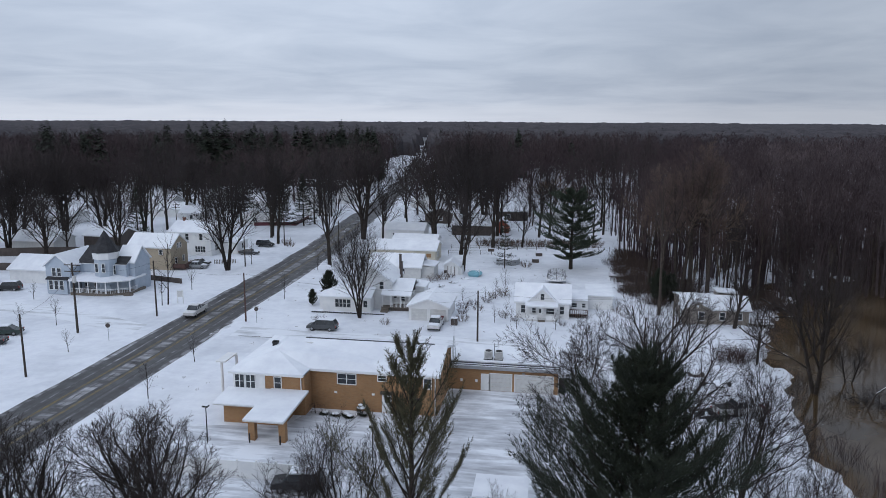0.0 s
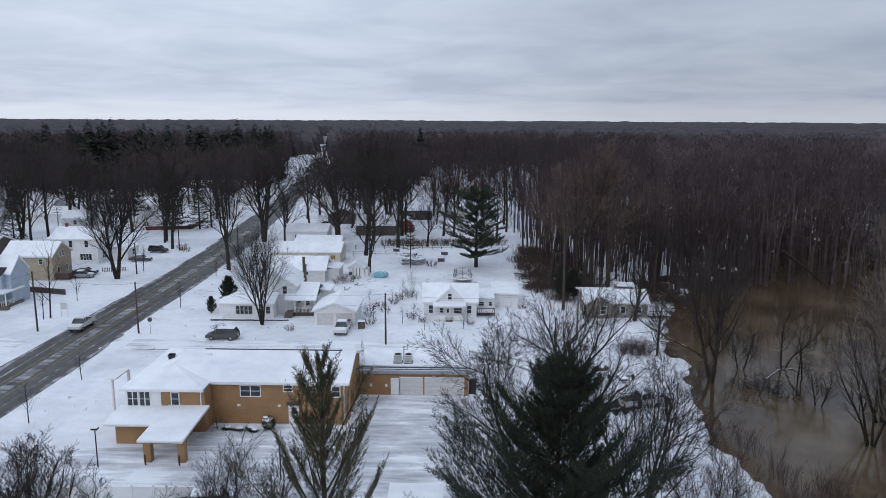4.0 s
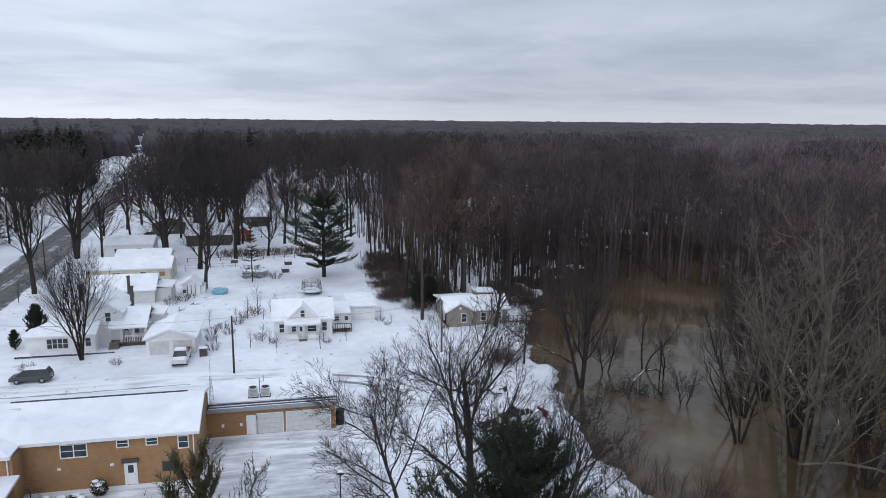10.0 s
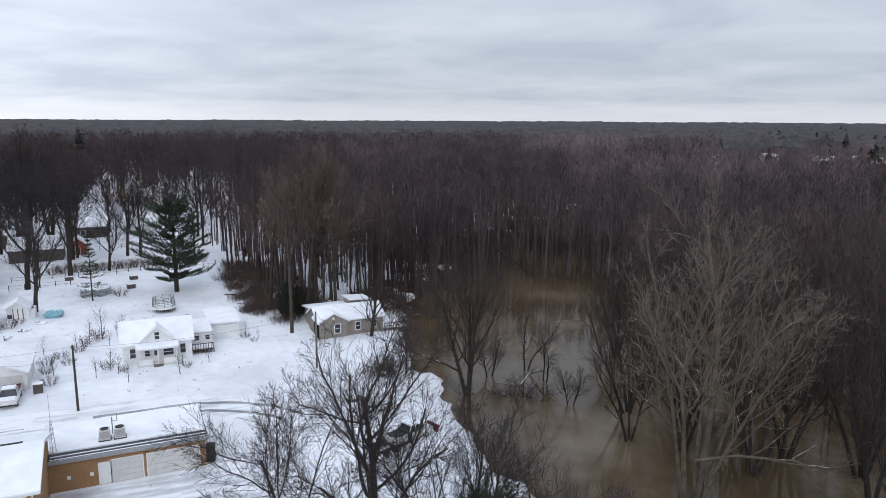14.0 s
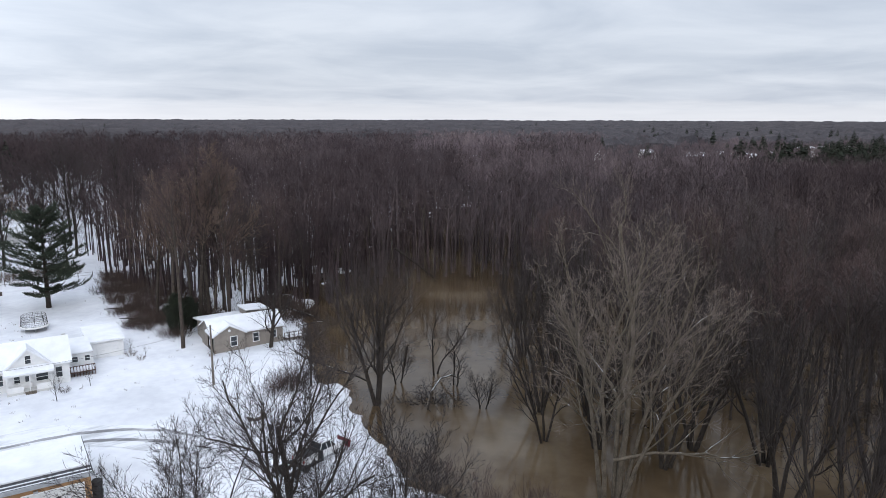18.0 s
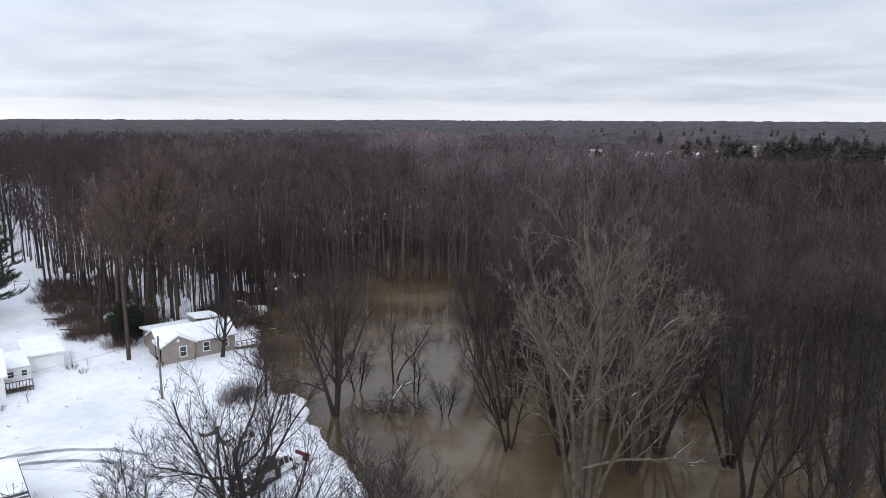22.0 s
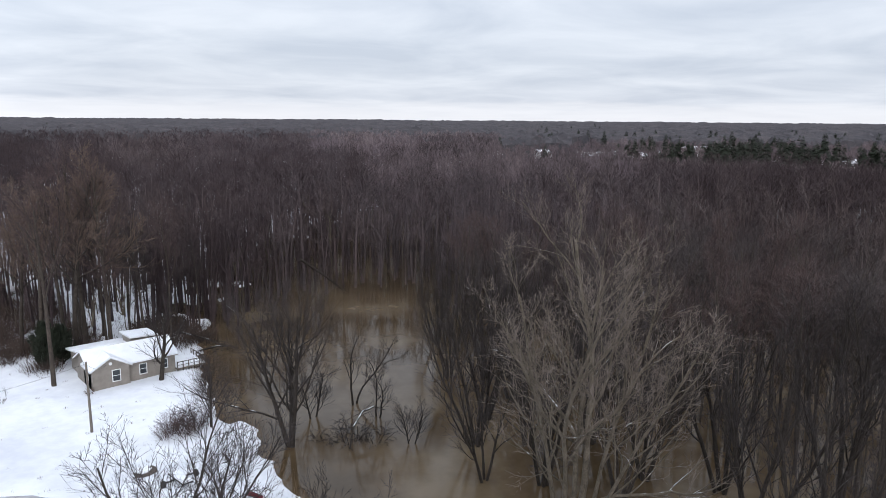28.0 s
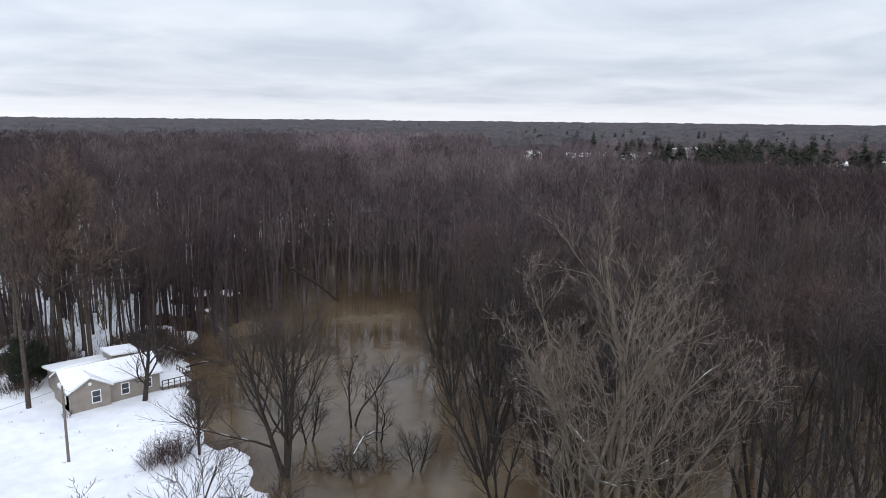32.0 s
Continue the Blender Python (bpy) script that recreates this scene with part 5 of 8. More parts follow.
plank_roof(ct, [(10.1, 37.3, 2.4), (13.3, 37.3, 2.4), (13.3, 43.0, 2.9), (10.1, 43.0, 2.9)], name="rear_roof")
window(ct, "S", 37.6, 11.0, 1.2, 0.9, 0.7)
window(ct, "S", 37.6, 12.6, 1.2, 0.6, 0.7)
chimney(ct, 10.0, 37.0, 3.0, 5.4, 0.4, MAT_TRIM)
deck = thing("deck", pose(0, 0, 0), "dark red-brown wooden deck with railing beside the cottage", "deck")
part("platform", Shape().box(10.25, 34.9, 0.5, 13.2, 37.55, 0.65), MAT_DECK, deck)
for x in np.linspace(10.3, 13.15, 9):
    part("baluster", Shape().box(x - 0.04, 34.9, -0.2, x + 0.04, 34.98, 1.45), MAT_DECK, deck)
part("rail", Shape().box(10.2, 34.86, 1.4, 13.2, 35.0, 1.48), MAT_DECK, deck)
part("snow_cover", Shape().box(10.3, 35.0, 0.655, 13.1, 37.5, 0.75), MAT_ROOF_SNOW, deck)
cg = thing("garage", pose(0, 0, 0), "low white single garage with flat snow-covered roof", "garage")
body(cg, 13.32, 41.4, 17.7, 48.5, 2.35, MAT_WHITE_SIDING)
plank_roof(cg, [(13.1, 41.0, 2.45), (17.9, 41.0, 2.45), (17.9, 48.8, 2.75), (13.1, 48.8, 2.75)], fascia=MAT_WHITE)
door(cg, "S", 41.4, 15.7, 2.6, 2.0, MAT_WHITE, ribs=4)

# grey house at the water's edge
gh = thing("grey_house", pose(0, 0, 0), "low grey-brown house with snow-covered roofs at the flood's edge", "house")
body(gh, 28.5, 35.1, 38.8, 41.2, 2.5, MAT_GREY_SIDING, "x", 1.5)
gable_roof(gh, 28.5, 35.1, 38.8, 41.2, 2.5, 1.5, "x", fascia=MAT_GREY_SIDING)
body(gh, 28.5, 34.6, 32.9, 38.0, 2.5, MAT_GREY_SIDING, "y", 1.25, name="gable_wall")
gable_roof(gh, 28.5, 34.6, 32.9, 38.0, 2.5, 1.25, "y", over=0.3, fascia=MAT_TRIM)
body(gh, 28.9, 41.25, 35.0, 45.4, 2.5, MAT_GREY_SIDING, name="rear_wall")
plank_roof(gh, [(28.4, 41.0, 3.35), (35.2, 41.0, 3.5), (35.2, 45.8, 2.6), (28.4, 45.8, 2.6)], name="rear_roof")
body(gh, 34.6, 38.6, 37.6, 42.2, 4.3, MAT_GREY_SIDING, name="dormer_wall", z0=2.6)
plank_roof(gh, [(34.3, 38.2, 4.75), (37.9, 38.2, 4.55), (37.9, 42.5, 4.3), (34.3, 42.5, 4.5)], name="dormer_roof")
window(gh, "S", 34.6, 31.3, 0.75, 0.85, 1.35)
window(gh, "S", 35.1, 34.7, 0.75, 0.8, 1.25)
part("round_window", Shape().tube([(30.7, 34.6, 3.05), (30.7, 34.53, 3.05)], 0.2, 0.2, 12), MAT_WHITE, gh)
window(gh, "S", 35.1, 37.4, 0.9, 0.7, 1.1)
door(gh, "E", 38.8, 37.2, 0.9, 2.0, MAT_WHITE, lite=True)
window(gh, "W", 28.5, 36.6, 0.8, 0.8, 1.2)
gd = thing("deck", pose(0, 0, 0), "snow-covered wooden deck with dark railings beside the grey house", "deck")
part("platform", Shape().box(38.9, 34.8, 0.25, 42.8, 39.6, 0.42), MAT_WOOD_GREY, gd)
part("snow_cover", Shape().box(38.95, 34.9, 0.424, 42.7, 39.5, 0.53), MAT_ROOF_SNOW, gd)
for x, y in [(x, 34.85) for x in np.linspace(39.0, 42.7, 6)] + [(42.7, y) for y in np.linspace(35.8, 39.5, 5)]:
    part("post", Shape().box(x - 0.05, y - 0.05, -0.5, x + 0.05, y + 0.05, 1.3), MAT_DARK_SIDING, gd)
for b in ((38.95, 34.8, 1.22, 42.75, 34.9, 1.3), (42.65, 34.9, 1.22, 42.75, 39.55, 1.3), (38.95, 34.82, 0.8, 42.75, 34.88, 0.85), (42.67, 34.9, 0.8, 42.73, 39.55, 0.85)):
    part("rail", Shape().box(*b), MAT_DARK_SIDING, gd)

# white farmhouse on the corner
fh = thing("farmhouse", pose(0, 0, 0), "white wooden farmhouse with snow-covered roofs and a side porch", "house")
body(fh, -27.4, 35.0, -20.4, 43.0, 4.9, MAT_WHITE_SIDING, "y", 2.4)
gable_roof(fh, -27.4, 35.0, -20.4, 43.0, 4.9, 2.4, "y", fascia=MAT_WHITE)
body(fh, -32.0, 32.2, -23.5, 36.0, 2.5, MAT_WHITE_SIDING, name="front_wall")
plank_roof(fh, [(-32.4, 31.8, 2.6), (-23.2, 31.8, 2.6), (-23.2, 35.0, 3.7), (-30.5, 35.0, 3.7), (-32.4, 34.5, 2.9)], name="front_roof", fascia=MAT_WHITE)
body(fh, -33.0, 33.4, -32.0, 37.0, 2.3, MAT_WHITE_SIDING, name="bay_wall")
plank_roof(fh, [(-33.3, 33.0, 2.35), (-31.8, 33.0, 2.6), (-31.8, 37.2, 2.6), (-33.3, 37.2, 2.35)], name="bay_roof", fascia=MAT_WHITE)
window(fh, "S", 32.2, -28.4, 0.8, 2.7, 1.35, bars=4, frame_mat=MAT_TRIM)
window(fh, "S", 35.0, -22.2, 3.6, 0.7, 1.3)
window(fh, "S", 32.2, -24.4, 0.9, 0.7, 1.2)
body(fh, -20.4, 36.0, -16.9, 42.5, 2.9, MAT_WHITE_SIDING, name="side_wall")
plank_roof(fh, [(-22.0, 33.6, 2.85), (-16.7, 33.6, 2.85), (-16.7, 38.0, 4.9), (-22.0, 38.0, 4.9)], name="side_roof", fascia=MAT_WHITE)
plank_roof(fh, [(-16.7, 42.6, 2.85), (-20.4, 42.6, 2.85), (-20.4, 38.01, 4.9), (-16.7, 38.01, 4.9)], name="side_roof", fascia=MAT_WHITE)
body(fh, -16.9, 38.5, -15.3, 42.5, 3.4, MAT_WHITE_SIDING, name="lean_to_wall")
plank_roof(fh, [(-16.9, 38.2, 3.6), (-15.0, 38.2, 3.4), (-15.0, 42.8, 3.4), (-16.9, 42.8, 3.6)], name="lean_to_roof", fascia=MAT_WHITE)
part("porch_floor", Shape().box(-22.0, 33.7, 0.6, -16.9, 36.0, 0.75), MAT_WOOD_GREY, fh)
part("porch_base", Shape().box(-20.4, 33.9, -0.2, -17.0, 35.9, 0.6), MAT_DARK_SIDING, fh)
for x in (-21.8, -20.4, -18.6, -17.0):
    part("post", Shape().box(x - 0.06, 33.75, 0.75, x + 0.06, 33.87, 2.85), MAT_WHITE, fh)
part("porch_rail", Shape().box(-20.4, 33.78, 1.6, -17.0, 33.84, 1.68), MAT_WHITE, fh)
for x in np.linspace(-20.2, -17.2, 14):
    part("baluster", Shape().box(x - 0.03, 33.79, 0.75, x + 0.03, 33.83, 1.6), MAT_WHITE, fh)
window(fh, "S", 36.0, -18.6, 1.4, 0.6, 0.8)
door(fh, "S", 36.0, -20.0, 0.9, 2.0, MAT_WHITE, z=0.75, lite=True)
steps(fh, -21.9, -20.6, 33.7, 0.75, 4)
chimney(fh, -26.9, 40.0, 5.0, 8.2, 0.5, MAT_DARK_SIDING)
chimney(fh, -20.0, 41.0, 3.0, 7.4, 0.45, MAT_DARK_SIDING)
bed = thing("stone_edging", pose(0, 0, 0), "dark stone garden edging half buried in snow", "edging", kind="stuff")
eg = Shape()
er = random.Random(4)
for i in range(34):
    x = -33.5 + i * 0.38
    eg.ball((x, 31.0 + er.uniform(-0.08, 0.08), 0.08), 0.2, 0.16, 0.14, i, 0.2, 6, 4)
part("stones", eg, MAT_DARKROOF, bed)


def simple_house(label, x0, y0, x1, y1, h, rise, axis, mat, wins=(), chim=None, fascia=None, roof_mat=None, category="house", name="house"):
    t = thing(name, pose(0, 0, 0), label, category)
    body(t, x0, y0, x1, y1, h, mat, axis, rise)
    gable_roof(t, x0, y0, x1, y1, h, rise, axis, fascia=fascia or MAT_WHITE, mat=roof_mat)
    for face, u, z, w, hh, *b in wins:
        at = {"S": y0, "N": y1, "E": x1, "W": x0}[face]
        window(t, face, at, u, z, w, hh, bars=b[0] if b else 1)
    if chim:
        chimney(t, *chim)
    return t


# houses north of the farmhouse
h = simple_house("low grey house with steep snowy gable behind the farmhouse", -31, 59.5, -20, 66, 2.5, 2.0, "x", MAT_TRIM, [("S", -24, 1, 1.2, 1.1, 2)], (-24.2, 59.2, -0.3, 5.2, 0.45, MAT_DARK_SIDING))
body(h, -20, 60.5, -17.3, 65.5, 2.5, MAT_TRIM, name="end_wall")
plank_roof(h, [(-20, 60.2, 2.9), (-17.0, 60.2, 2.6), (-17.0, 65.8, 2.6), (-20, 65.8, 2.9)], name="end_roof")
h = simple_house("pale yellow ranch house with long snow-covered roof", -35.5, 76.5, -19.8, 85, 2.9, 1.5, "x", MAT_YELLOW_SIDING, [("S", -30, 1.1, 1.5, 1.1, 2), ("S", -25, 1.1, 1.2, 1.1), ("E", 80, 1.1, 1.2, 1.1)])
part("board", on_wall(Shape(), "S", 76.5, -21.9, -20.8, 1.3, 2.2, 0.0, 0.04), MAT_BRICK, h, "orange plywood panel")
simple_house("small white house with low snowy gable", -33, 90, -22, 97, 2.5, 1.3, "x", MAT_WHITE_SIDING, [("S", -29, 1, 1.0, 1.0)])
simple_house("white house with snow-covered roof by the street", -40, 105.5, -28, 113, 3.0, 1.4, "x", MAT_WHITE_SIDING, [("S", -36, 1, 1.2, 1.1, 2), ("S", -31, 1, 1.0, 1.1)])
simple_house("brown house with dark half-bare roof under trees", -22, 118, -11, 126, 3.0, 2.2, "x", MAT_DARK_SIDING, [("S", -18, 1, 1.2, 1.1)])
rs = simple_house("small red wooden cabin with snow-covered gable", -10.0, 124, -6.2, 128.5, 2.4, 1.7, "y", MAT_RED_SIDING, name="cabin", category="cabin")
door(rs, "S", 124, -8.1, 0.9, 1.9, MAT_DARK_SIDING)
simple_house("dark brown house with a snowy roof among trees", -12, 150, -2, 158, 3.2, 1.8, "x", MAT_DARK_SIDING, [("S", -8, 1, 1.2, 1.1)])
simple_house("grey house among trees with a snowy roof", 2, 152, 11, 159, 2.8, 1.6, "x", MAT_TRIM, [("S", 6, 1, 1.2, 1.1)])
simple_house("small dark house by the street with a snowy roof", -34, 140, -24, 148, 3.0, 1.8, "y", MAT_DARK_SIDING, [("S", -29, 1, 1.2, 1.1)])
sd = simple_house("white garden shed with dark double doors and snowy roof", -16.0, 64.9, -12.8, 68.2, 1.9, 1.0, "y", MAT_WHITE_SIDING, name="shed", category="shed")
part("door", on_wall(Shape(), "S", 64.9, -15.1, -13.7, 0.05, 1.8, 0.0, 0.05), MAT_WHITE, sd)
for u in (-15.1, -14.4, -13.7):
    part("door_batten", on_wall(Shape(), "S", 64.9, u - 0.06, u + 0.06, 0.05, 1.85, 0.05, 0.09), MAT_DECK, sd)
part("side_panel", on_wall(Shape(), "S", 64.9, -15.95, -15.3, 0.3, 0.95, 0.0, 0.05), MAT_DARK_SIDING, sd)
body(sd, -12.8, 65.3, -12.0, 68.0, 1.5, MAT_WHITE_SIDING, name="lean_to_wall")

# houses west of the street
vh = thing("victorian_house", pose(0, 0, 0), "pale blue Victorian house with a dark conical turret and white porch", "house")
body(vh, -87.2, 35.0, -82.2, 44.0, 5.4, MAT_BLUE_SIDING, "y", 2.0)
gable_roof(vh, -87.2, 35.0, -82.2, 44.0, 5.4, 2.0, "y", fascia=MAT_WHITE)
body(vh, -82.2, 38.0, -72.6, 46.0, 5.6, MAT_BLUE_SIDING, "x", 2.5, name="main_wall")
gable_roof(vh, -82.2, 38.0, -72.6, 46.0, 5.6, 2.5, "x", fascia=MAT_WHITE, mat=MAT_DARKROOF, label="bare dark shingle roof", thick=0.06)
body(vh, -74.9, 39.0, -71.5, 44.0, 5.9, MAT_BLUE_SIDING, "x", 2.4, name="end_wall")
gable_roof(vh, -74.9, 39.0, -71.5, 44.0, 5.9, 2.4, "x", fascia=MAT_WHITE)
TX, TY, TR = -76.6, 38.0, 2.1
part("turret_wall", Shape().tube([(TX, TY, 0), (TX, TY, 7.8)], TR, TR, 8), MAT_BLUE_SIDING, vh)
part("turret_band", Shape().tube([(TX, TY, 6.6), (TX, TY, 7.9)], TR + 0.18, TR + 0.3, 8), MAT_WHITE, vh)
part("turret_roof", Shape().tube([(TX, TY, 7.9), (TX, TY, 11.9)], TR + 0.5, 0.05, 8), MAT_DARKROOF, vh, "dark slate cone")
for u in (-77.35, -75.95):
    window(vh, "S", TY - TR * 0.92, u, 4.2, 0.6, 1.6)
window(vh, "E", TX + TR * 0.93, 37.4, 3.7, 0.6, 1.6)
for u in (-85.5, -84.4):
    window(vh, "S", 35.0, u, 3.4, 0.75, 1.5)
for u in (-86.0, -84.9, -83.8):
    window(vh, "S", 34.6, u, 0.9, 0.75, 1.7)
part("bay", Shape().box(-86.7, 34.6, 0, -82.7, 35.0, 2.9), MAT_BLUE_SIDING, vh)
part("bay_hood", Shape().slab([(-86.9, 34.3, 2.95), (-82.4, 34.3, 2.95), (-82.4, 35.0, 3.3), (-86.9, 35.0, 3.3)], 0.15), MAT_DARKROOF, vh)
plank_roof(vh, [(-82.2, 34.2, 2.8), (-74.6, 34.2, 2.8), (-75.2, 38.0, 3.5), (-82.2, 38.0, 3.5)], name="porch_roof", fascia=MAT_WHITE)
plank_roof(vh, [(-74.6, 34.2, 2.8), (-71.0, 36.4, 2.8), (-71.0, 42.0, 2.8), (-75.2, 38.0, 3.5)], name="porch_roof", fascia=MAT_WHITE)
part("porch_floor", Shape().slab([(-82.0, 34.4, 0.5), (-74.7, 34.4, 0.5), (-71.2, 36.6, 0.5), (-71.2, 41.8, 0.5), (-75.4, 38.6, 0.5), (-82.0, 38.6, 0.5)], 0.6), MAT_WOOD_GREY, vh)
porch_line = [(-82.0, 34.45), (-80.1, 34.45), (-78.3, 34.45), (-76.5, 34.45), (-74.7, 34.45), (-72.9, 35.55), (-71.2, 36.65), (-71.2, 39.2)]
for (xa, ya), (xb, yb) in zip(porch_line, porch_line[1:]):
    part("post", Shape().box(xa - 0.07, ya - 0.07, 0.5, xa + 0.07, ya + 0.07, 2.8), MAT_WHITE, vh)
    part("porch_rail", Shape().tube([(xa, ya, 1.3), (xb, yb, 1.3)], 0.06, 0.06, 4), MAT_WHITE, vh)
    for i in range(7):
        q = (i + 0.5) / 7
        part("baluster", Shape().tube([(xa + (xb - xa) * q, ya + (yb - ya) * q, 0.5), (xa + (xb - xa) * q, ya + (yb - ya) * q, 1.28)], 0.035, 0.035, 4), MAT_WHITE, vh)
for u in (-81.0, -79.0):
    window(vh, "S", 38.0, u, 0.9, 0.8, 1.5)
steps(vh, -71.9, -70.3, 36.2, 0.5, 3)
vg = simple_house("white garage with broad snow-covered roof beside the blue house", -101, 42, -88.5, 50, 2.7, 2.2, "x", MAT_WHITE_SIDING, name="garage", category="garage")
bh = simple_house("beige two-storey house with snowy gable roof", -85.2, 58.3, -75.2, 65.5, 5.0, 2.3, "x", MAT_BEIGE_SIDING, [("S", -82.7, 4.0, 0.6, 0.8), ("S", -82.2, 1.0, 0.8, 1.5), ("S", -77.5, 3.4, 0.7, 1.0), ("E", 61.4, 4.5, 0.6, 1.0), ("E", 62.5, 4.5, 0.6, 1.0), ("E", 60.4, 1.2, 0.7, 1.2), ("E", 63.6, 1.2, 0.7, 1.2)])
body(bh, -88.6, 59.5, -85.2, 64.0, 3.2, MAT_BEIGE_SIDING, name="lean_to_wall")
plank_roof(bh, [(-88.9, 59.1, 3.2), (-85.2, 59.1, 3.6), (-85.2, 64.3, 3.6), (-88.9, 64.3, 3.2)], name="lean_to_roof", mat=MAT_METAL)
bd = thing("deck", pose(0, 0, 0), "red-brown wooden deck beside the beige house", "deck")
part("platform", Shape().box(-75.1, 58.8, 0.3, -72.2, 63.0, 0.5), MAT_DECK, bd)
part("rail", Shape().box(-75.1, 58.75, 0.5, -72.2, 58.85, 1.4), MAT_DECK, bd)
part("rail", Shape().box(-72.3, 58.9, 0.5, -72.2, 63.0, 1.4), MAT_DECK, bd)
wh = simple_house("white two-storey house with snowy roof", -85.2, 75.2, -74.4, 84.5, 5.6, 2.0, "x", MAT_WHITE_SIDING,
                  [("S", -82.8, 3.8, 0.8, 1.5), ("S", -80.5, 3.8, 0.8, 1.5), ("S", -76.9, 3.8, 0.8, 1.5), ("S", -81.7, 0.9, 1.4, 1.5, 2), ("S", -77.2, 0.9, 2.6, 1.4, 4), ("E", 78, 1.0, 1.6, 1.4, 2), ("E", 80, 3.8, 0.8, 1.4)], (-83.5, 79.8, 6.5, 8.6, 0.5, MAT_REDBRICK))
body(wh, -74.39, 79.0, -69.5, 85.0, 2.7, MAT_WHITE_SIDING, name="side_wall")
plank_roof(wh, [(-74.4, 78.6, 3.3), (-69.2, 78.6, 2.8), (-69.2, 85.4, 2.8), (-74.4, 85.4, 3.3)], name="side_roof", fascia=MAT_WHITE)
window(wh, "E", -69.5, 82, 1.0, 0.9, 1.3)
simple_house("white bungalow with snowy roof beyond the houses", -128, 137, -116, 146, 2.7, 1.8, "x", MAT_WHITE_SIDING, [("S", -122, 1, 1.4, 1.1, 2)])
simple_house("white cottage with snowy hip roof far up the block", -139, 150, -128, 160, 3.0, 2.4, "x", MAT_WHITE_SIDING, [("S", -133, 1, 0.9, 1.2)])
simple_house("long white house with snowy roof at the wood's edge", -160, 172, -144, 181, 3.0, 1.8, "x", MAT_WHITE_SIDING, [("S", -155, 1, 1.2, 1.1), ("S", -150, 1, 1.2, 1.1)])
simple_house("small white house with snowy porch roof", -112, 128, -104, 135, 2.8, 1.8, "x", MAT_WHITE_SIDING, [("S", -108, 1, 1.0, 1.2)])
simple_house("white garage with snowy roof behind the spruce", -90, 126, -81, 134, 3.0, 1.9, "y", MAT_WHITE_SIDING, [("S", -85.5, 1, 1.2, 1.2, 2)])
simple_house("tall white house with snowy roof by the tall spruces", -78, 150, -70, 160, 5.4, 2.2, "y", MAT_WHITE_SIDING, [("S", -76, 3.6, 0.8, 1.4), ("S", -72, 3.6, 0.8, 1.4), ("S", -74, 0.9, 1.4, 1.3, 2)])
simple_house("long red-brown low house with snowy roof", -112, 232, -84, 242, 3.2, 1.6, "x", MAT_DARK_SIDING)
ch = simple_house("white church hall with broad snowy roof and a cross", -178, 268, -148, 284, 4.0, 3.2, "x", MAT_WHITE_SIDING, name="church_hall", category="church")
part("cross", Shape().tube([(-163.4, 276, 7.2), (-163.4, 276, 11.4)], 0.22, 0.22, 4).tube([(-164.7, 276, 10.1), (-162.1, 276, 10.1)], 0.2, 0.2, 4), MAT_WHITE, ch, "tall white cross")
simple_house("white house with snowy roof up the street", -114, 318, -102, 330, 3.2, 2.2, "y", MAT_WHITE_SIDING)
simple_house("dark house with snowy roof behind the garage", -113, 82, -103, 90, 2.8, 1.6, "x", MAT_DARK_SIDING)
simple_house("grey house with snowy roof west of the blue house", -126, 72, -114, 80, 2.8, 1.8, "x", MAT_TRIM)

for b, r, w, h in FAR_HOUSES:
    x, y = HUB[0] + math.sin(radians(b)) * r, HUB[1] + math.cos(radians(b)) * r
    simple_house("distant pale house with a snow-covered roof among trees", x - w / 2, y - 5, x + w / 2, y + 5, h + 1.5, 2.5, "x", MAT_WHITE_SIDING if w < 30 else MAT_TRIM, [("S", x, 1.5, 1.4, 1.3, 2)])

for x, y, w, d, h, kind, mat in [(-146, 118, 12, 9, 2.8, "x", MAT_WHITE_SIDING), (-168, 140, 11, 8, 3.0, "y", MAT_TRIM), (-98, 168, 12, 9, 3.0, "x", MAT_WHITE_SIDING), (-126, 190, 11, 9, 3.2, "y", MAT_WHITE_SIDING), (-96, 200, 13, 9, 3.0, "x", MAT_TRIM), (-180, 205, 14, 9, 3.0, "x", MAT_WHITE_SIDING), (-74, 190, 9, 10, 4.6, "y", MAT_WHITE_SIDING), (-88, 262, 11, 9, 3.4, "x", MAT_WHITE_SIDING), (-42, 185, 10, 9, 3.4, "y", MAT_WHITE_SIDING), (-38, 206, 11, 9, 3.0, "x", MAT_TRIM), (-46, 240, 10, 9, 3.4, "y", MAT_WHITE_SIDING), (-150, 236, 13, 9, 3.0, "x", MAT_TRIM)]:
    simple_house("small snowy-roofed house among bare town trees", x - w / 2, y - d / 2, x + w / 2, y + d / 2, h, 1.9, kind, mat, [("S", x - w / 4, 1, 1.2, 1.1, 2), ("S", x + w / 4, 1, 1.0, 1.1)])

# ---- single trees ----
pr = random.Random(3)
branchy = tree_meshes("spreading", 71, 17.5, 0.42, WIDE, lean=0.02)
tree_thing(branchy, pose(16.5, -26.3, 0), "large bare spreading tree above the snowy yard")
leaning = tree_meshes("leaning", 72, 13.8, 0.22, WIDE, lean=0.02)
tree_thing(leaning, pose(12.6, -26.5, 0, 0, -17, 40), "bare tree leaning over the parking lot")
river_tree = tree_meshes("bank", 73, 14.0, 0.3, VASE, stems=3, fork=0.17)
tree_thing(river_tree, pose(39.8, 6.8, -0.6), "several-stemmed bare tree standing in the flood water")


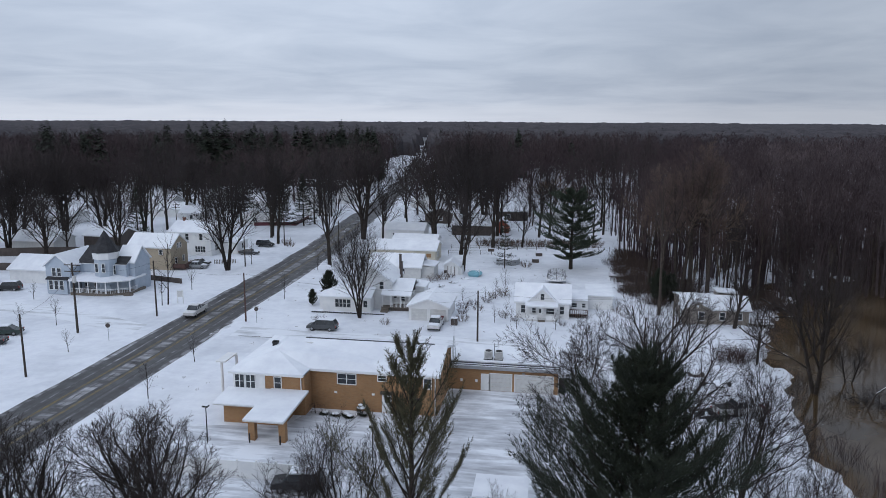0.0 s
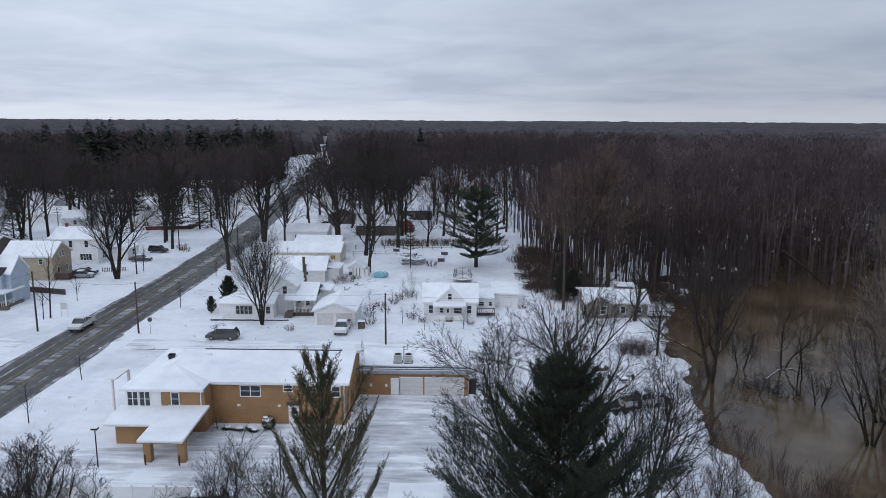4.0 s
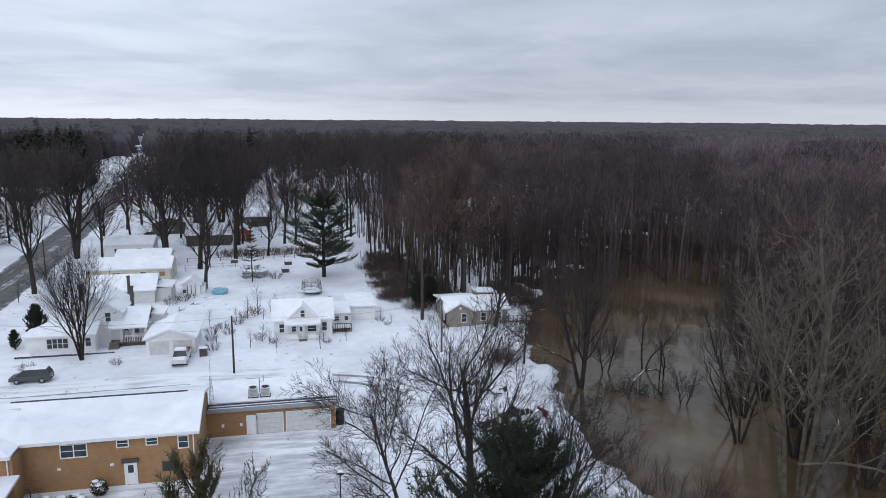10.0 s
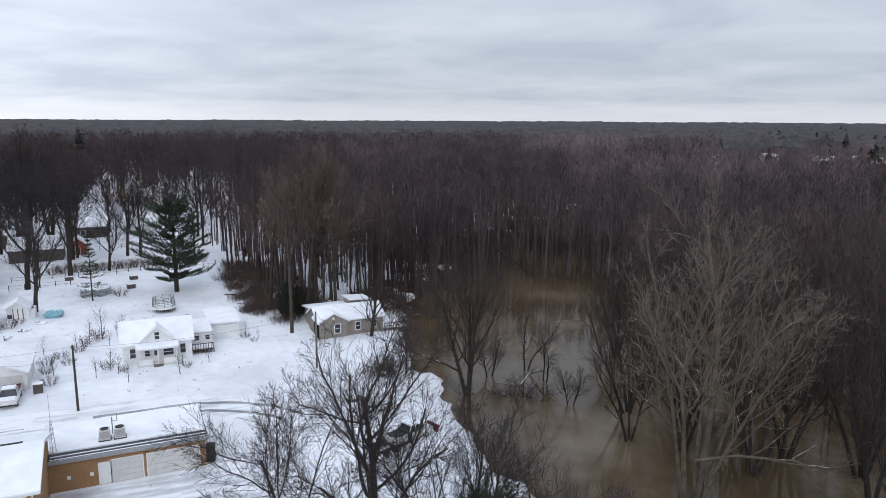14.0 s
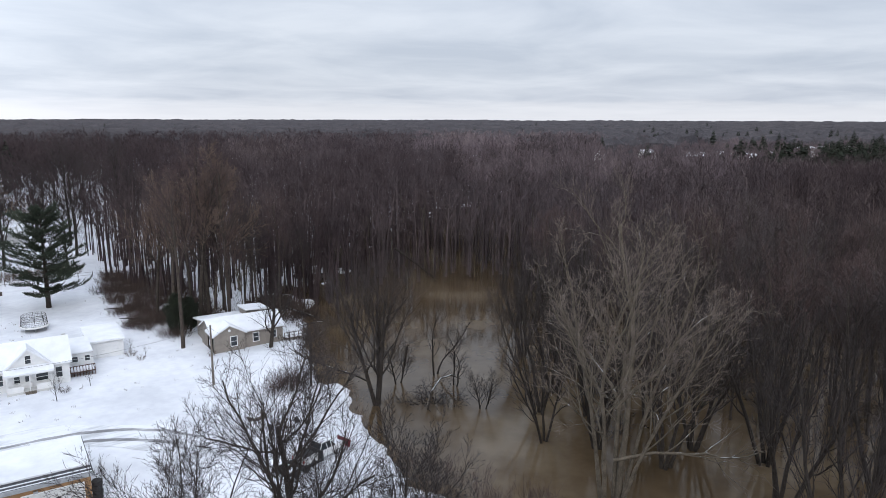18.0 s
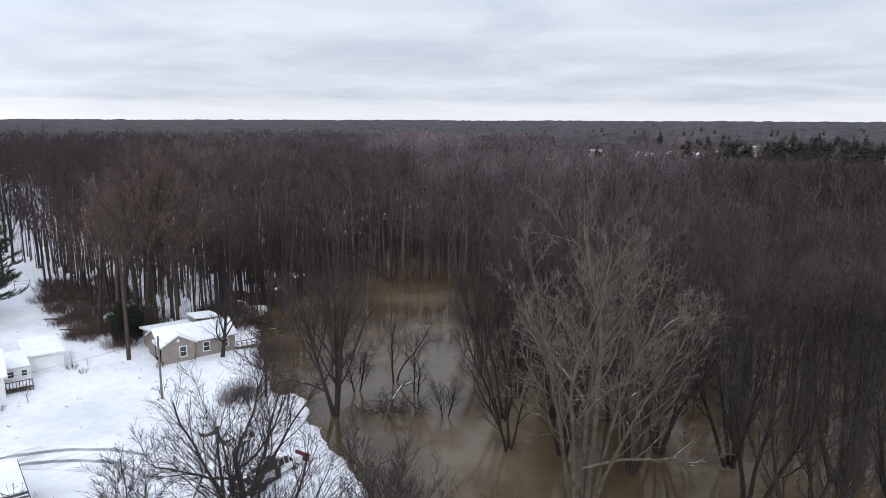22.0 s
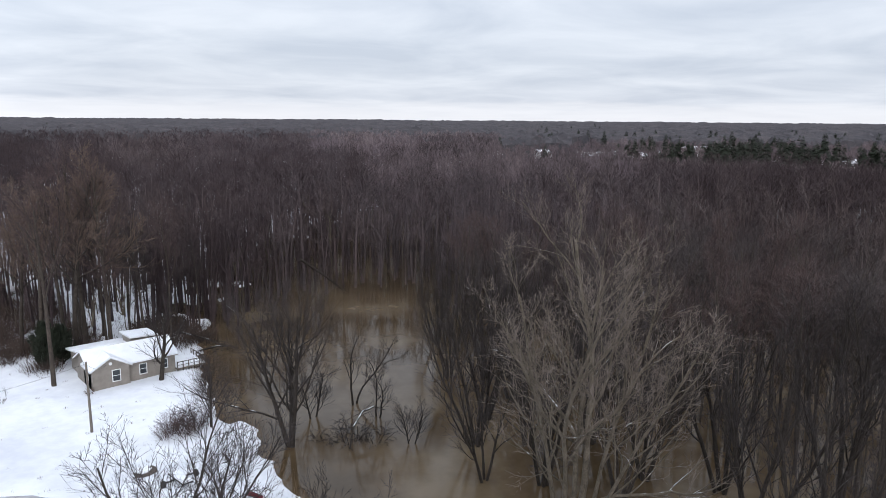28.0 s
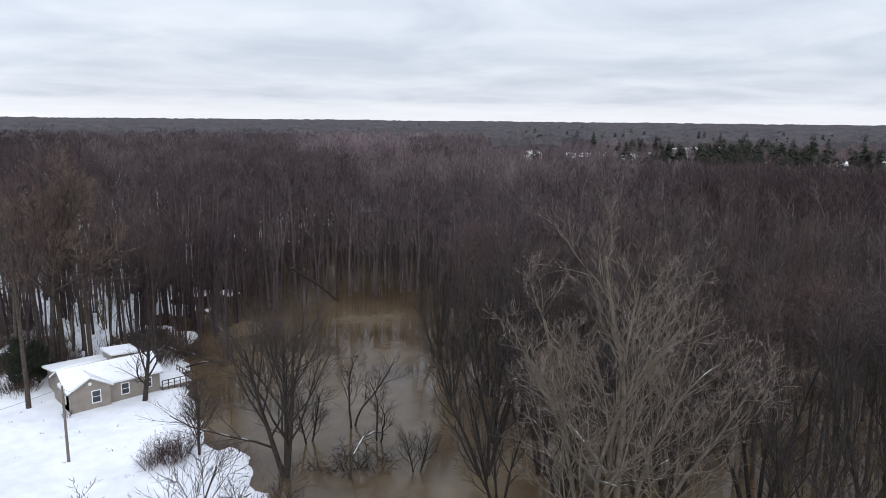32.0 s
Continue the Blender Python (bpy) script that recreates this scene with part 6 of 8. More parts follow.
def great_cottonwood():
    """A leader with leaning fellows from one base, and long low limbs reaching over the water."""
    rp = random.Random(74)
    wood, twigs = Shape(), Shape()
    for a, tilt, h, r in ((0.0, 0.02, 24.5, 0.29), (0.4, 0.2, 22.5, 0.21), (1.7, 0.25, 21.0, 0.19), (2.9, 0.18, 22.5, 0.21), (4.2, 0.27, 20.0, 0.18), (5.4, 0.22, 22.0, 0.19)):
        grow(rp, wood, twigs, Vector((math.cos(a) * 0.7, math.sin(a) * 0.7, -0.5)), turned(Vector((0, 0, 1)), tilt, a), h, r, 0, PALE)
    for z, d, l in ((4.5, (0.66, -0.68, 0.5), 14.0), (9.0, (0.75, -0.5, 0.65), 11.0), (9.5, (-0.8, 0.4, 0.55), 10.0), (10.0, (0.2, 0.9, 0.5), 10.0)):
        grow(rp, wood, twigs, Vector((0.2, 0.1, z)), Vector(d).normalized(), l, 0.15, 1, [PALE[0], (9, 0.05, 10, 0.25, 0.65, 0.36, 6, 0.3)] + PALE[2:])
    return wood.mesh("cottonwood_trunk", MAT_BARK_PALE, True), twigs.mesh("cottonwood_crown", MAT_TWIG_PALE)


tree_thing(great_cottonwood(), pose(46.0, -24.6, -0.6) @ Matrix.Diagonal((1.1, 1.1, 1.05, 1)), "very large pale-barked cottonwood in the flood water")
MAT_TWIG_BROWN = surface("russet_twigs", (0.07, 0.049, 0.037), (0.17, 0.12, 0.092), 0.8, 0.9)
brown_edge = tree_meshes("edge_cottonwood", 98, 23.0, 0.36, [(8, 0.0, 17, 0.4, 0.85, 0.36, 8, 0.06), (6, 0.07, 13, 0.2, 0.7, 0.48, 5, 0.22), (4, 0.05, 12, 0.12, 0.7, 0.52, 3, 0.24), (2, 0.03, 0, 0, 0, 0, 0.03, 0.2)], lean=0.02, bark=MAT_BARK_WOOD, twig=MAT_TWIG_BROWN)
for x, y, s in [(31.0, 51.0, 1.1), (25.5, 57.5, 0.9), (36.5, 57.5, 0.86)]:
    tree_thing(brown_edge, spin_pose(x, y, pr, s), "very tall brown-twigged tree at the wood's edge", group="edge cottonwoods")
corner_tree = tree_meshes("corner", 75, 12.0, 0.17, MAPLE, stems=4, fork=0.19)
tree_thing(corner_tree, pose(-24.4, 28.7, 0), "bare multi-stemmed maple in front of the farmhouse")
yard_tree = tree_meshes("yard", 76, 15.0, 0.4, SHADE)
yard_tree_wide = tree_meshes("yard_wide", 176, 14.0, 0.42, SHADE, stems=2, fork=0.16)
for x, y, s in [(-43.2, 70.4, 1.22), (-45.0, 105.8, 1.5), (-63.3, 60.8, 1.08), (-65.3, 94.6, 1.05), (-25.1, 106.2, 1.45), (-15.4, 88.6, 1.3), (2.8, 118.5, 1.0), (-12.3, 69.3, 1.0), (-14.6, 137.0, 1.35), (-87.3, 120.5, 1.2), (-113.0, 134.4, 1.4), (-71.6, 106.0, 1.25), (-20.0, 128.0, 1.4), (-9.0, 118.0, 1.3), (-72.5, 150.0, 1.3), (-120.0, 152.0, 1.15), (-123.5, 68.6, 1.05), (-127.3, 77.5, 1.2), (-124.2, 90.2, 1.3), (-121.0, 101.5, 1.2), (-112.0, 108.0, 1.0), (-135.0, 84.0, 1.3), (-109.0, 63.0, 0.8), (-98.0, 74.0, 0.85), (-140.0, 62.0, 1.2), (-8.5, 99.0, 1.25)]:
    tree_thing(yard_tree if int(x * 7 + y * 3) % 2 else yard_tree_wide, spin_pose(x, y, pr, s), "tall bare shade tree rising from the snow", group="shade trees")
grey_tree = tree_meshes("house_side", 77, 9.5, 0.34, VASE, lean=0.1)
tree_thing(grey_tree, pose(36.2, 33.2, 0), "dark-trunked bare tree beside the grey house")
edge_tree = tree_meshes("edge", 78, 22.5, 0.34, [FOREST[0][:7] + (0.025,)] + FOREST[1:], lean=0.012, bark=MAT_BARK_WOOD, twig=MAT_TWIG_RED)
for x, y, s in [(25.4, 39.8, 0.95), (29.5, 50.0, 1.06), (32.5, 52.0, 1.1), (27.5, 54.5, 1.0), (35.0, 49.0, 1.0)]:
    tree_thing(edge_tree, spin_pose(x, y, pr, s), "very tall slender bare tree at the edge of the wood", group="wood edge trees")
bank_small = tree_meshes("bank_small", 79, 6.5, 0.14, [(4, 0.0, 14, 0.25, 0.62, 0.46, 6), (3, 0.1, 9, 0.2, 0.6, 0.5, 4), (2, 0.05, 6, 0.2, 0.6, 0.6, 3), (1, 0.0, 0, 0, 0, 0, 0.013)], stems=2, fork=0.3)
for x, y, s in [(35.3, 16.0, 1.05), (45.2, 11.5, 0.95), (49.6, -0.8, 0.7)]:
    tree_thing(bank_small, spin_pose(x, y, pr, s), "small bare tree at the water's edge", group="bank trees")
slim = tree_meshes("slim", 80, 10.5, 0.14, [(9, 0.02, 11, 0.3, 0.55, 0.3, 6, 0.2), (5, 0.1, 8, 0.25, 0.55, 0.5, 4, 0.26), (2, 0.05, 5, 0.2, 0.6, 0.6, 3, 0.2), (1, 0.05, 0, 0, 0, 0, 0.013, 0.2)], stems=2, fork=0.22)
for x, y, s in [(51.0, 11.6, 1.05), (51.0, 7.0, 0.85)]:
    tree_thing(slim, spin_pose(x, y, pr, s), "slender crooked bare tree standing in water", group="slim flood trees")
for i in range(2):
    tree_thing(slim, spin_pose(pr.uniform(56, 70), pr.uniform(-6, 46), pr, pr.uniform(0.6, 1.25)), "slender crooked bare tree standing in water", group="slim flood trees")
multi = tree_meshes("clump", 81, 13.0, 0.18, CLUMP, stems=4, fork=0.26)
for x, y, s in [(50.0, -11.2, 0.85), (61.6, -21.0, 1.25), (65.0, -27.0, 1.3), (58.5, -9.0, 1.0), (70.0, -35.0, 1.4), (57.5, -33.0, 1.3), (74.0, -5.0, 1.3), (56.0, -22.0, 1.2), (52.5, -41.0, 1.2), (59.0, -44.0, 1.3), (65.4, 11.0, 0.95), (74.0, 23.0, 1.05)]:
    tree_thing(multi, spin_pose(x, y, pr, s), "bare many-stemmed tree standing in flood water", group="flood clumps")
rf = random.Random(91)
for x, y, s in [(54.5, -5.5, 1.15), (60.0, -1.5, 1.25), (66.5, 0.5, 1.3), (53.5, -15.5, 1.1), (64.0, -13.0, 1.35), (69.0, 8.0, 1.2)]:
    tree_thing(multi, spin_pose(x, y, rf, s), "bare many-stemmed tree standing in flood water", group="flood clumps")
# bare trees below the flight
lot_tree = tree_meshes("lot", 84, 11.0, 0.27, LOT_TREE, stems=4, fork=0.3)
for x, y, s in [(-18.5, -41.5, 1.1), (-26.0, -46.0, 1.02)]:
    tree_thing(lot_tree, spin_pose(x, y, pr, s), "dense many-stemmed bare tree by the parking lot", group="lot trees")
low_tree = tree_meshes("low_lot", 86, 8.2, 0.1, LOT_TREE[:1] + [(5, 0.1, 8, 0.2, 0.6, 0.46, 5, 0.22), (4, 0.08, 6, 0.2, 0.6, 0.5, 3, 0.24), (2, 0.0, 0, 0, 0, 0, 0.012, 0.2)], stems=5, fork=0.36, bark=MAT_BARK, twig=MAT_TWIG)
for x, y, s in [(-7.6, -35.4, 1.02), (-11.2, -36.2, 0.86), (3.6, -38.0, 0.72)]:
    tree_thing(low_tree, spin_pose(x, y, pr, s), "low bushy bare tree with reddish twigs by the parking lot", group="lot bushes")
lean_lot = tree_meshes("slope", 87, 13.2, 0.19, LOT_TREE[:3] + [(3, 0.06, 4, 0.2, 0.55, 0.5, 3, 0.24), (1, 0.0, 0, 0, 0, 0, 0.012)], stems=3, fork=0.2)
for x, y, s in [(21.6, -29.5, 1.0), (25.5, -33.5, 0.6)]:
    tree_thing(lean_lot, spin_pose(x, y, pr, s), "fine-twigged bare tree on the snowy slope", group="lot trees")
for x, y in [(-60.4, 4.5), (-61.3, 30.7), (-61.9, 42.4), (-39.6, -9.5), (-40.7, 3.7), (-86.5, 30.4), (-41.5, 38.4), (-43.7, 63.5), (-61.0, 68.0), (1.8, 26.7), (8.0, 27.2), (-2.0, 30.0), (12.0, 30.5), (-76.0, 14.0), (-71.0, 16.0), (2.7, 47.7), (0.5, 49.0)]:
    tree_thing(small_kinds[int(abs(x)) % 2], spin_pose(x, y, pr, pr.uniform(0.6, 1.0) if x < -30 else pr.uniform(0.4, 0.6)), "young bare tree planted in the snow", group="young trees")
tall_young = tree_meshes("roadside", 82, 11.5, 0.16, SMALL, lean=0.02)
tree_thing(tall_young, pose(-60.6, 31.5, 0), "slim upright bare tree at the roadside")
# the town's trees
rt = random.Random(21)
spots = []
tries = 0
HOUSES = [(-25, 63, 8), (-27, 80, 9), (-27, 94, 7), (-34, 109, 8), (-17, 122, 7), (-8, 126, 4), (-7, 154, 7), (6, 155, 6), (-29, 144, 7), (-80, 62, 8), (-79, 80, 10), (-80, 40, 12), (-94, 46, 9), (-122, 141, 8), (-133, 155, 8), (-152, 176, 9), (-108, 131, 6), (-85, 130, 6), (-74, 155, 7), (-98, 237, 13), (-146, 118, 9), (-168, 140, 8), (-98, 168, 9), (-126, 190, 9), (-96, 200, 9), (-180, 205, 9), (-74, 190, 8), (-88, 262, 8), (-42, 185, 8), (-38, 206, 8), (-46, 240, 8), (-150, 236, 9), (-163, 276, 17), (-105, 324, 9), (-106, 86, 7), (-120, 76, 7)]
while len(spots) < 430 and tries < 30000:
    tries += 1
    x, y = rt.uniform(-270, 36), rt.uniform(20, 350)
    if (y < 72 and x > -103) or (x > -68 and y < 99) or (-66 < x < -44 and y < 110) or (-100 < x < -70 and y < 92):
        continue
    if any(math.hypot(x - a, y - b) < c for a, b, c in HOUSES) or (x > -14 and 180 < y < 262):
        continue
    d = float(away(np.array([x]), np.array([y]), STREET)[0])
    if d < (9 if y < 150 else 12) or (y > 120 and 0 < x - float(np.interp(y, [p[1] for p in STREET], [p[0] for p in STREET])) < 13) or any(math.hypot(x - a, y - b) < (12.5 if y < 150 else 8.5) for a, b in spots):
        continue
    spots.append((x, y))
spots.sort(key=lambda p: p[1])
joined("town_trees", [(0, x, y, rt.random()) for x, y in spots[110:]], [far_template(180 + i, h, 300, 1.9, 0.4, 0.62, True) for i, h in enumerate([20, 17, 19])], MAT_WOODS, "bare trees crowding the far town lots", "trees", 9)
spots = spots[:110]
protos = {}
for i, (x, y) in enumerate(spots):
    k = i % 3
    m = spin_pose(x, y, rt, rt.uniform(0.6, 1.05))
    if k not in protos:
        protos[k] = tree_thing(light_kinds[k], m, "bare shade tree among the snowy town lots", group="town trees", name="shade_tree")
    else:
        copy_thing(protos[k], m)

# conifers
pine_a = pine_meshes("pine_a", 91, 22.2, 0.3, 15, 4, lambda u: 0.5 + 8.6 * (1 - u) ** 0.8, lambda u: 0.6 + 0.45 * u, 9, 3, 17, 0.2, 0.013, MAT_NEEDLE_OLIVE, first=0.52, ragged=0.45, long=3.2, inner=0.4, thick=2.6)
conifer_thing(pine_a, pose(0.9, -51.3, 0), "open-crowned white pine with olive-green upturned boughs")
pine_b = pine_meshes("pine_b", 92, 22.6, 0.36, 17, 6, lambda u: 0.4 + 10.8 * (1 - u) ** 0.8, lambda u: 0.24 + 0.42 * u, 9, 3, 20, 0.23, 0.016, MAT_NEEDLE, first=0.5, ragged=0.36, long=3.0, inner=0.2, thick=1.7)
conifer_thing(pine_b, pose(11.4, -52.4, 0), "dense dark green pine with broad layered boughs")
yard_pine = pine_meshes("yard_pine", 93, 16.6, 0.36, 16, 6, lambda u: 0.8 + 4.3 * math.sin(math.pi * min(1.0, (1 - u) * 0.8 + 0.08)), lambda u: -0.05 + 0.4 * u, 13, 3, 12, 0.42, 0.042, MAT_NEEDLE_YARD, first=0.14, ragged=0.55)
conifer_thing(yard_pine, pose(11.0, 75.5, 0) @ Matrix.Diagonal((1.25, 1.25, 1.0, 1)), "dark white pine with flat layered boughs in the yard")
spruce = pine_meshes("spruce", 94, 12.0, 0.2, 20, 7, lambda u: 0.25 + 2.9 * (1 - u), lambda u: -0.35 + 0.7 * u, 5, 2, 7, 0.26, 0.035, MAT_NEEDLE, first=0.07)
thin_spruce = pine_meshes("thin_spruce", 95, 12.0, 0.14, 15, 6, lambda u: 0.2 + 2.3 * (1 - u), lambda u: -0.5 + 0.7 * u, 4, 2, 5, 0.25, 0.03, MAT_NEEDLE, first=0.1)
conifer_thing(thin_spruce, pose(-3.6, 73.8, 0), "thin spruce with drooping boughs behind the shed")
conifer_thing(spruce, pose(-107.6, 97.6, 0) @ Matrix.Scale(1.15, 4), "dense dark spruce beside the beige house")
for x, y, s in [(-76.4, 123.5, 1.5), (-70.0, 127.0, 1.35), (-84, 139, 1.3), (-100.0, 150.0, 1.6), (-118.0, 168.0, 1.6), (-128.0, 160.0, 1.4)]:
    conifer_thing(spruce, spin_pose(x, y, pr, s), "tall dark spruce beyond the white house", group="tall spruces")
cedar = pine_meshes("cedar", 97, 5.0, 0.16, 13, 8, lambda u: 0.5 + 1.9 * (1 - u) ** 0.6 * min(1.0, 0.6 + 2 * u), lambda u: 0.5 + 0.5 * u, 7, 2, 9, 0.26, 0.035, MAT_NEEDLE, first=0.04, ragged=0.3)
for x, y, s in [(-33.0, 38.6, 0.95), (-35.0, 35.4, 0.5), (26.2, 47.0, 1.1), (28.4, 47.5, 1.0)]:
    conifer_thing(cedar, spin_pose(x, y, pr, s), "bushy dark cedar beside the house", group="cedars")

# a golden willow behind the back lots
MAT_WILLOW = surface("golden_willow_twigs", (0.12, 0.07, 0.035), (0.26, 0.16, 0.08), 0.8, 0.9)
willow = tree_meshes("willow", 96, 11.0, 0.35, [(4, 0.0, 14, 0.25, 0.85, 0.7, 6), (4, -0.02, 10, 0.2, 0.6, 0.5, 4), (3, -0.12, 9, 0.15, 0.5, 0.6, 3), (2, -0.2, 0, 0, 0, 0, 0.03)], twig=MAT_WILLOW)
tree_thing(willow, pose(5.5, 168.0, 0), "rounded willow with golden-brown hanging twigs")
tree_thing(willow, spin_pose(15.0, 176.0, pr, 0.8), "rounded willow with golden-brown hanging twigs")

for x, y, k in [(-3.2, 45.5, 0.6), (-1.6, 47.8, 0.75), (-4.8, 44.0, 0.45), (-0.6, 44.2, 0.4), (1.2, 49.5, 0.5), (-0.4, 32.6, 0.62), (0.6, 30.8, 0.5), (8.6, 31.2, 0.38), (-7.0, 33.0, 0.45), (-9.0, 43.0, 0.4), (18.6, 41.5, 0.35), (20.0, 38.6, 0.3)]:
    tree_thing(small_kinds[int(abs(y)) % 2], spin_pose(x, y, pr, k), "slim bare garden sapling in the snow", group="garden saplings")

# ---- vehicles ----
MAT_TYRE = MAT_BLACK
MAT_LAMP = paint("clear_lamp_lens", (0.7, 0.7, 0.68), 0.15)
MAT_REDLAMP = paint("red_lamp_lens", (0.4, 0.02, 0.02), 0.2)
PAINTS = {"grey": paint("dark_grey_car_paint", (0.07, 0.075, 0.08)), "red": paint("dark_red_car_paint", (0.13, 0.015, 0.022)), "white": paint("white_car_paint", (0.7, 0.7, 0.7)),
          "silver": paint("silver_car_paint", (0.3, 0.31, 0.32)), "black": paint("black_car_paint", (0.02, 0.02, 0.022)), "green": paint("dark_green_car_paint", (0.04, 0.06, 0.055))}
# side profiles, front at -x: outline of the lower body and of the glasshouse (x, z)
KINDS = {
    "minivan": (4.75, 1.8, [(-2.36, 0.35), (-2.36, 0.75), (-1.5, 1.0), (2.3, 1.02), (2.36, 0.6), (2.3, 0.35)], [(-1.6, 1.0), (-0.75, 1.68), (2.0, 1.7), (2.28, 1.02)]),
    "sedan": (4.8, 1.78, [(-2.38, 0.32), (-2.38, 0.7), (-1.1, 0.92), (1.5, 0.95), (2.35, 0.88), (2.38, 0.4), (2.3, 0.32)], [(-1.15, 0.92), (-0.5, 1.4), (0.85, 1.42), (1.6, 0.95)]),
    "suv": (4.6, 1.82, [(-2.28, 0.42), (-2.28, 0.9), (-1.2, 1.08), (2.22, 1.1), (2.28, 0.6), (2.2, 0.42)], [(-1.25, 1.08), (-0.7, 1.72), (1.9, 1.72), (2.2, 1.1)]),
    "pickup": (5.4, 1.95, [(-2.68, 0.45), (-2.68, 0.95), (-1.4, 1.1), (0.55, 1.12), (0.6, 1.1), (2.6, 1.1), (2.68, 0.6), (2.6, 0.45)], [(-1.45, 1.1), (-0.85, 1.75), (0.35, 1.75), (0.55, 1.12)]),
}


def prism(outline, w, inset=0.05, top_in=0.0):
    """A body from a side outline: full width in the middle, drawn in at the flanks; top_in narrows it upwards."""
    s = Shape()
    cx = sum(p[0] for p in outline) / len(outline)
    zs = [p[1] for p in outline]
    z0, z1 = min(zs), max(zs)
    n = len(outline)
    rings = []
    for y, k in ((-w, 0.96), (-w + inset, 1.0), (w - inset, 1.0), (w, 0.96)):
        rings.append([(cx + (x - cx) * k, y * (1 - top_in * (z - z0) / (z1 - z0 + 1e-6)), z0 + (z - z0) * (k if k == 1 else 0.97)) for x, z in outline])
    verts = [p for r in rings for p in r]
    faces = [tuple(range(n))[::-1], tuple(3 * n + i for i in range(n))]
    for r in range(3):
        for i in range(n):
            faces.append((r * n + i, r * n + (i + 1) % n, (r + 1) * n + (i + 1) % n, (r + 1) * n + i))
    return s.add(verts, faces)


def vehicle(kind, colour, m, label, snowy=0.1, bed="", category="car", name=None):
    length, width, low, cab = KINDS[kind]
    w = width / 2
    t = thing(name or kind, m, label, category)
    car_body = part("body", prism(low, w, 0.08), PAINTS[colour], t)
    part("glasshouse", prism(cab, w * 0.92, 0.05, 0.16), MAT_GLASS, t, "dark glass")
    x0, x1, zt = cab[1][0], cab[2][0], cab[1][1]
    part("car_roof", Shape().box(x0 + 0.05, -w * 0.76, zt, x1 - 0.05, w * 0.76, zt + 0.05), PAINTS[colour], t)
    for x in (cab[1][0] + 0.02, 0.5 * (x0 + x1), x1 - 0.05):
        for sgn in (-1, 1):
            part("pillar", Shape().tube([(x + (0.35 if x > x1 - 0.1 else -0.1), sgn * w * 0.93, low[2][1]), (x, sgn * w * 0.78, zt)], 0.045, 0.04, 4), PAINTS[colour], t)
    if snowy:
        part("snow_cover", Shape().box(x0 + 0.08, -w * 0.72, zt + 0.052, x1 - 0.08, w * 0.72, zt + 0.05 + snowy), MAT_ROOF_SNOW, t)
        if kind in ("sedan", "pickup"):
            part("snow_cover", Shape().slab([(low[1][0] + 0.15, -w * 0.8, low[1][1] + 0.1), (low[1][0] + 0.15, w * 0.8, low[1][1] + 0.1), (low[2][0] - 0.1, w * 0.8, low[2][1] + 0.07), (low[2][0] - 0.1, -w * 0.8, low[2][1] + 0.07)][::-1], 0.05), MAT_ROOF_SNOW, t)
    if kind == "pickup":
        part("bed", Shape().box(0.75, -w * 0.85, 1.09, 2.5, w * 0.85, 1.12), PAINTS[bed] if bed else MAT_BLACK, t)
        for b in ((0.62, -w, 1.1, 2.66, -w + 0.1, 1.2), (0.62, w - 0.1, 1.1, 2.66, w, 1.2), (2.56, -w + 0.1, 1.1, 2.66, w - 0.1, 1.2)):
            part("bed_rail", Shape().box(*b), PAINTS[bed or colour], t)
    for x in (-length * 0.31, length * 0.3):
        for sgn in (-1, 1):
            wheel = part("wheel", Shape().tube([(x, sgn * (w - 0.2), 0.33), (x, sgn * (w + 0.01), 0.33)], 0.34, 0.34, 14), MAT_TYRE, t)
            part("rim", Shape().tube([(x, sgn * (w + 0.012), 0.33), (x, sgn * (w + 0.03), 0.33)], 0.2, 0.18, 10), MAT_METAL, wheel)
    for sgn in (-1, 1):
        part("headlight", Shape().box(low[0][0] - 0.02, sgn * w * 0.65 - 0.15, low[1][1] - 0.2, low[0][0] + 0.04, sgn * w * 0.65 + 0.15, low[1][1] - 0.06), MAT_LAMP, t)
        part("tail_light", Shape().box(length / 2 - 0.06, sgn * w * 0.82 - 0.08, 0.65, length / 2 + 0.01, sgn * w * 0.82 + 0.08, 0.95), MAT_REDLAMP, t)
    part("bumper", Shape().box(low[0][0] - 0.06, -w * 0.9, 0.38, low[0][0] + 0.05, w * 0.9, 0.52), MAT_BLACK, t)
    part("bumper", Shape().box(length / 2 - 0.05, -w * 0.9, 0.38, length / 2 + 0.05, w * 0.9, 0.52), MAT_BLACK, t)
    part("plate", Shape().box(length / 2 + 0.02, -0.15, 0.55, length / 2 + 0.04, 0.15, 0.68), MAT_WHITE, t)
    return t


vehicle("minivan", "grey", pose(-28.4, 21.2, 0), "dark grey minivan parked on the snowy lawn", 0.05, category="minivan")
vehicle("pickup", "white", pose(-11.0, 25.6, 0, 0, 0, 90), "white pickup truck with thick snow and a dark red bed", 0.14, bed="red", category="pickup truck")
vehicle("pickup", "white", pose(-52.4, 26.0, 0.0, 0, 0, 92.0), "white pickup truck driving on the wet street", 0.0, category="pickup truck")
vehicle("sedan", "silver", pose(-71.0, 61.5, 0, 0, 0, 188), "silver sedan with snow on roof and hood beside the beige house", 0.1)
vehicle("sedan", "black", pose(-72.0, 64.8, 0, 0, 0, 186), "dark sedan with snow on its roof beside the beige house", 0.1)
vehicle("sedan", "grey", pose(-66.5, 79.0, 0, 0, 0, 185), "grey sedan under snow beside the white house", 0.12)
vehicle("suv", "black", pose(-67.0, 90.0, 0, 0, 0, 170), "black sport utility vehicle parked behind the white house", 0.06, name="sport_utility_vehicle")
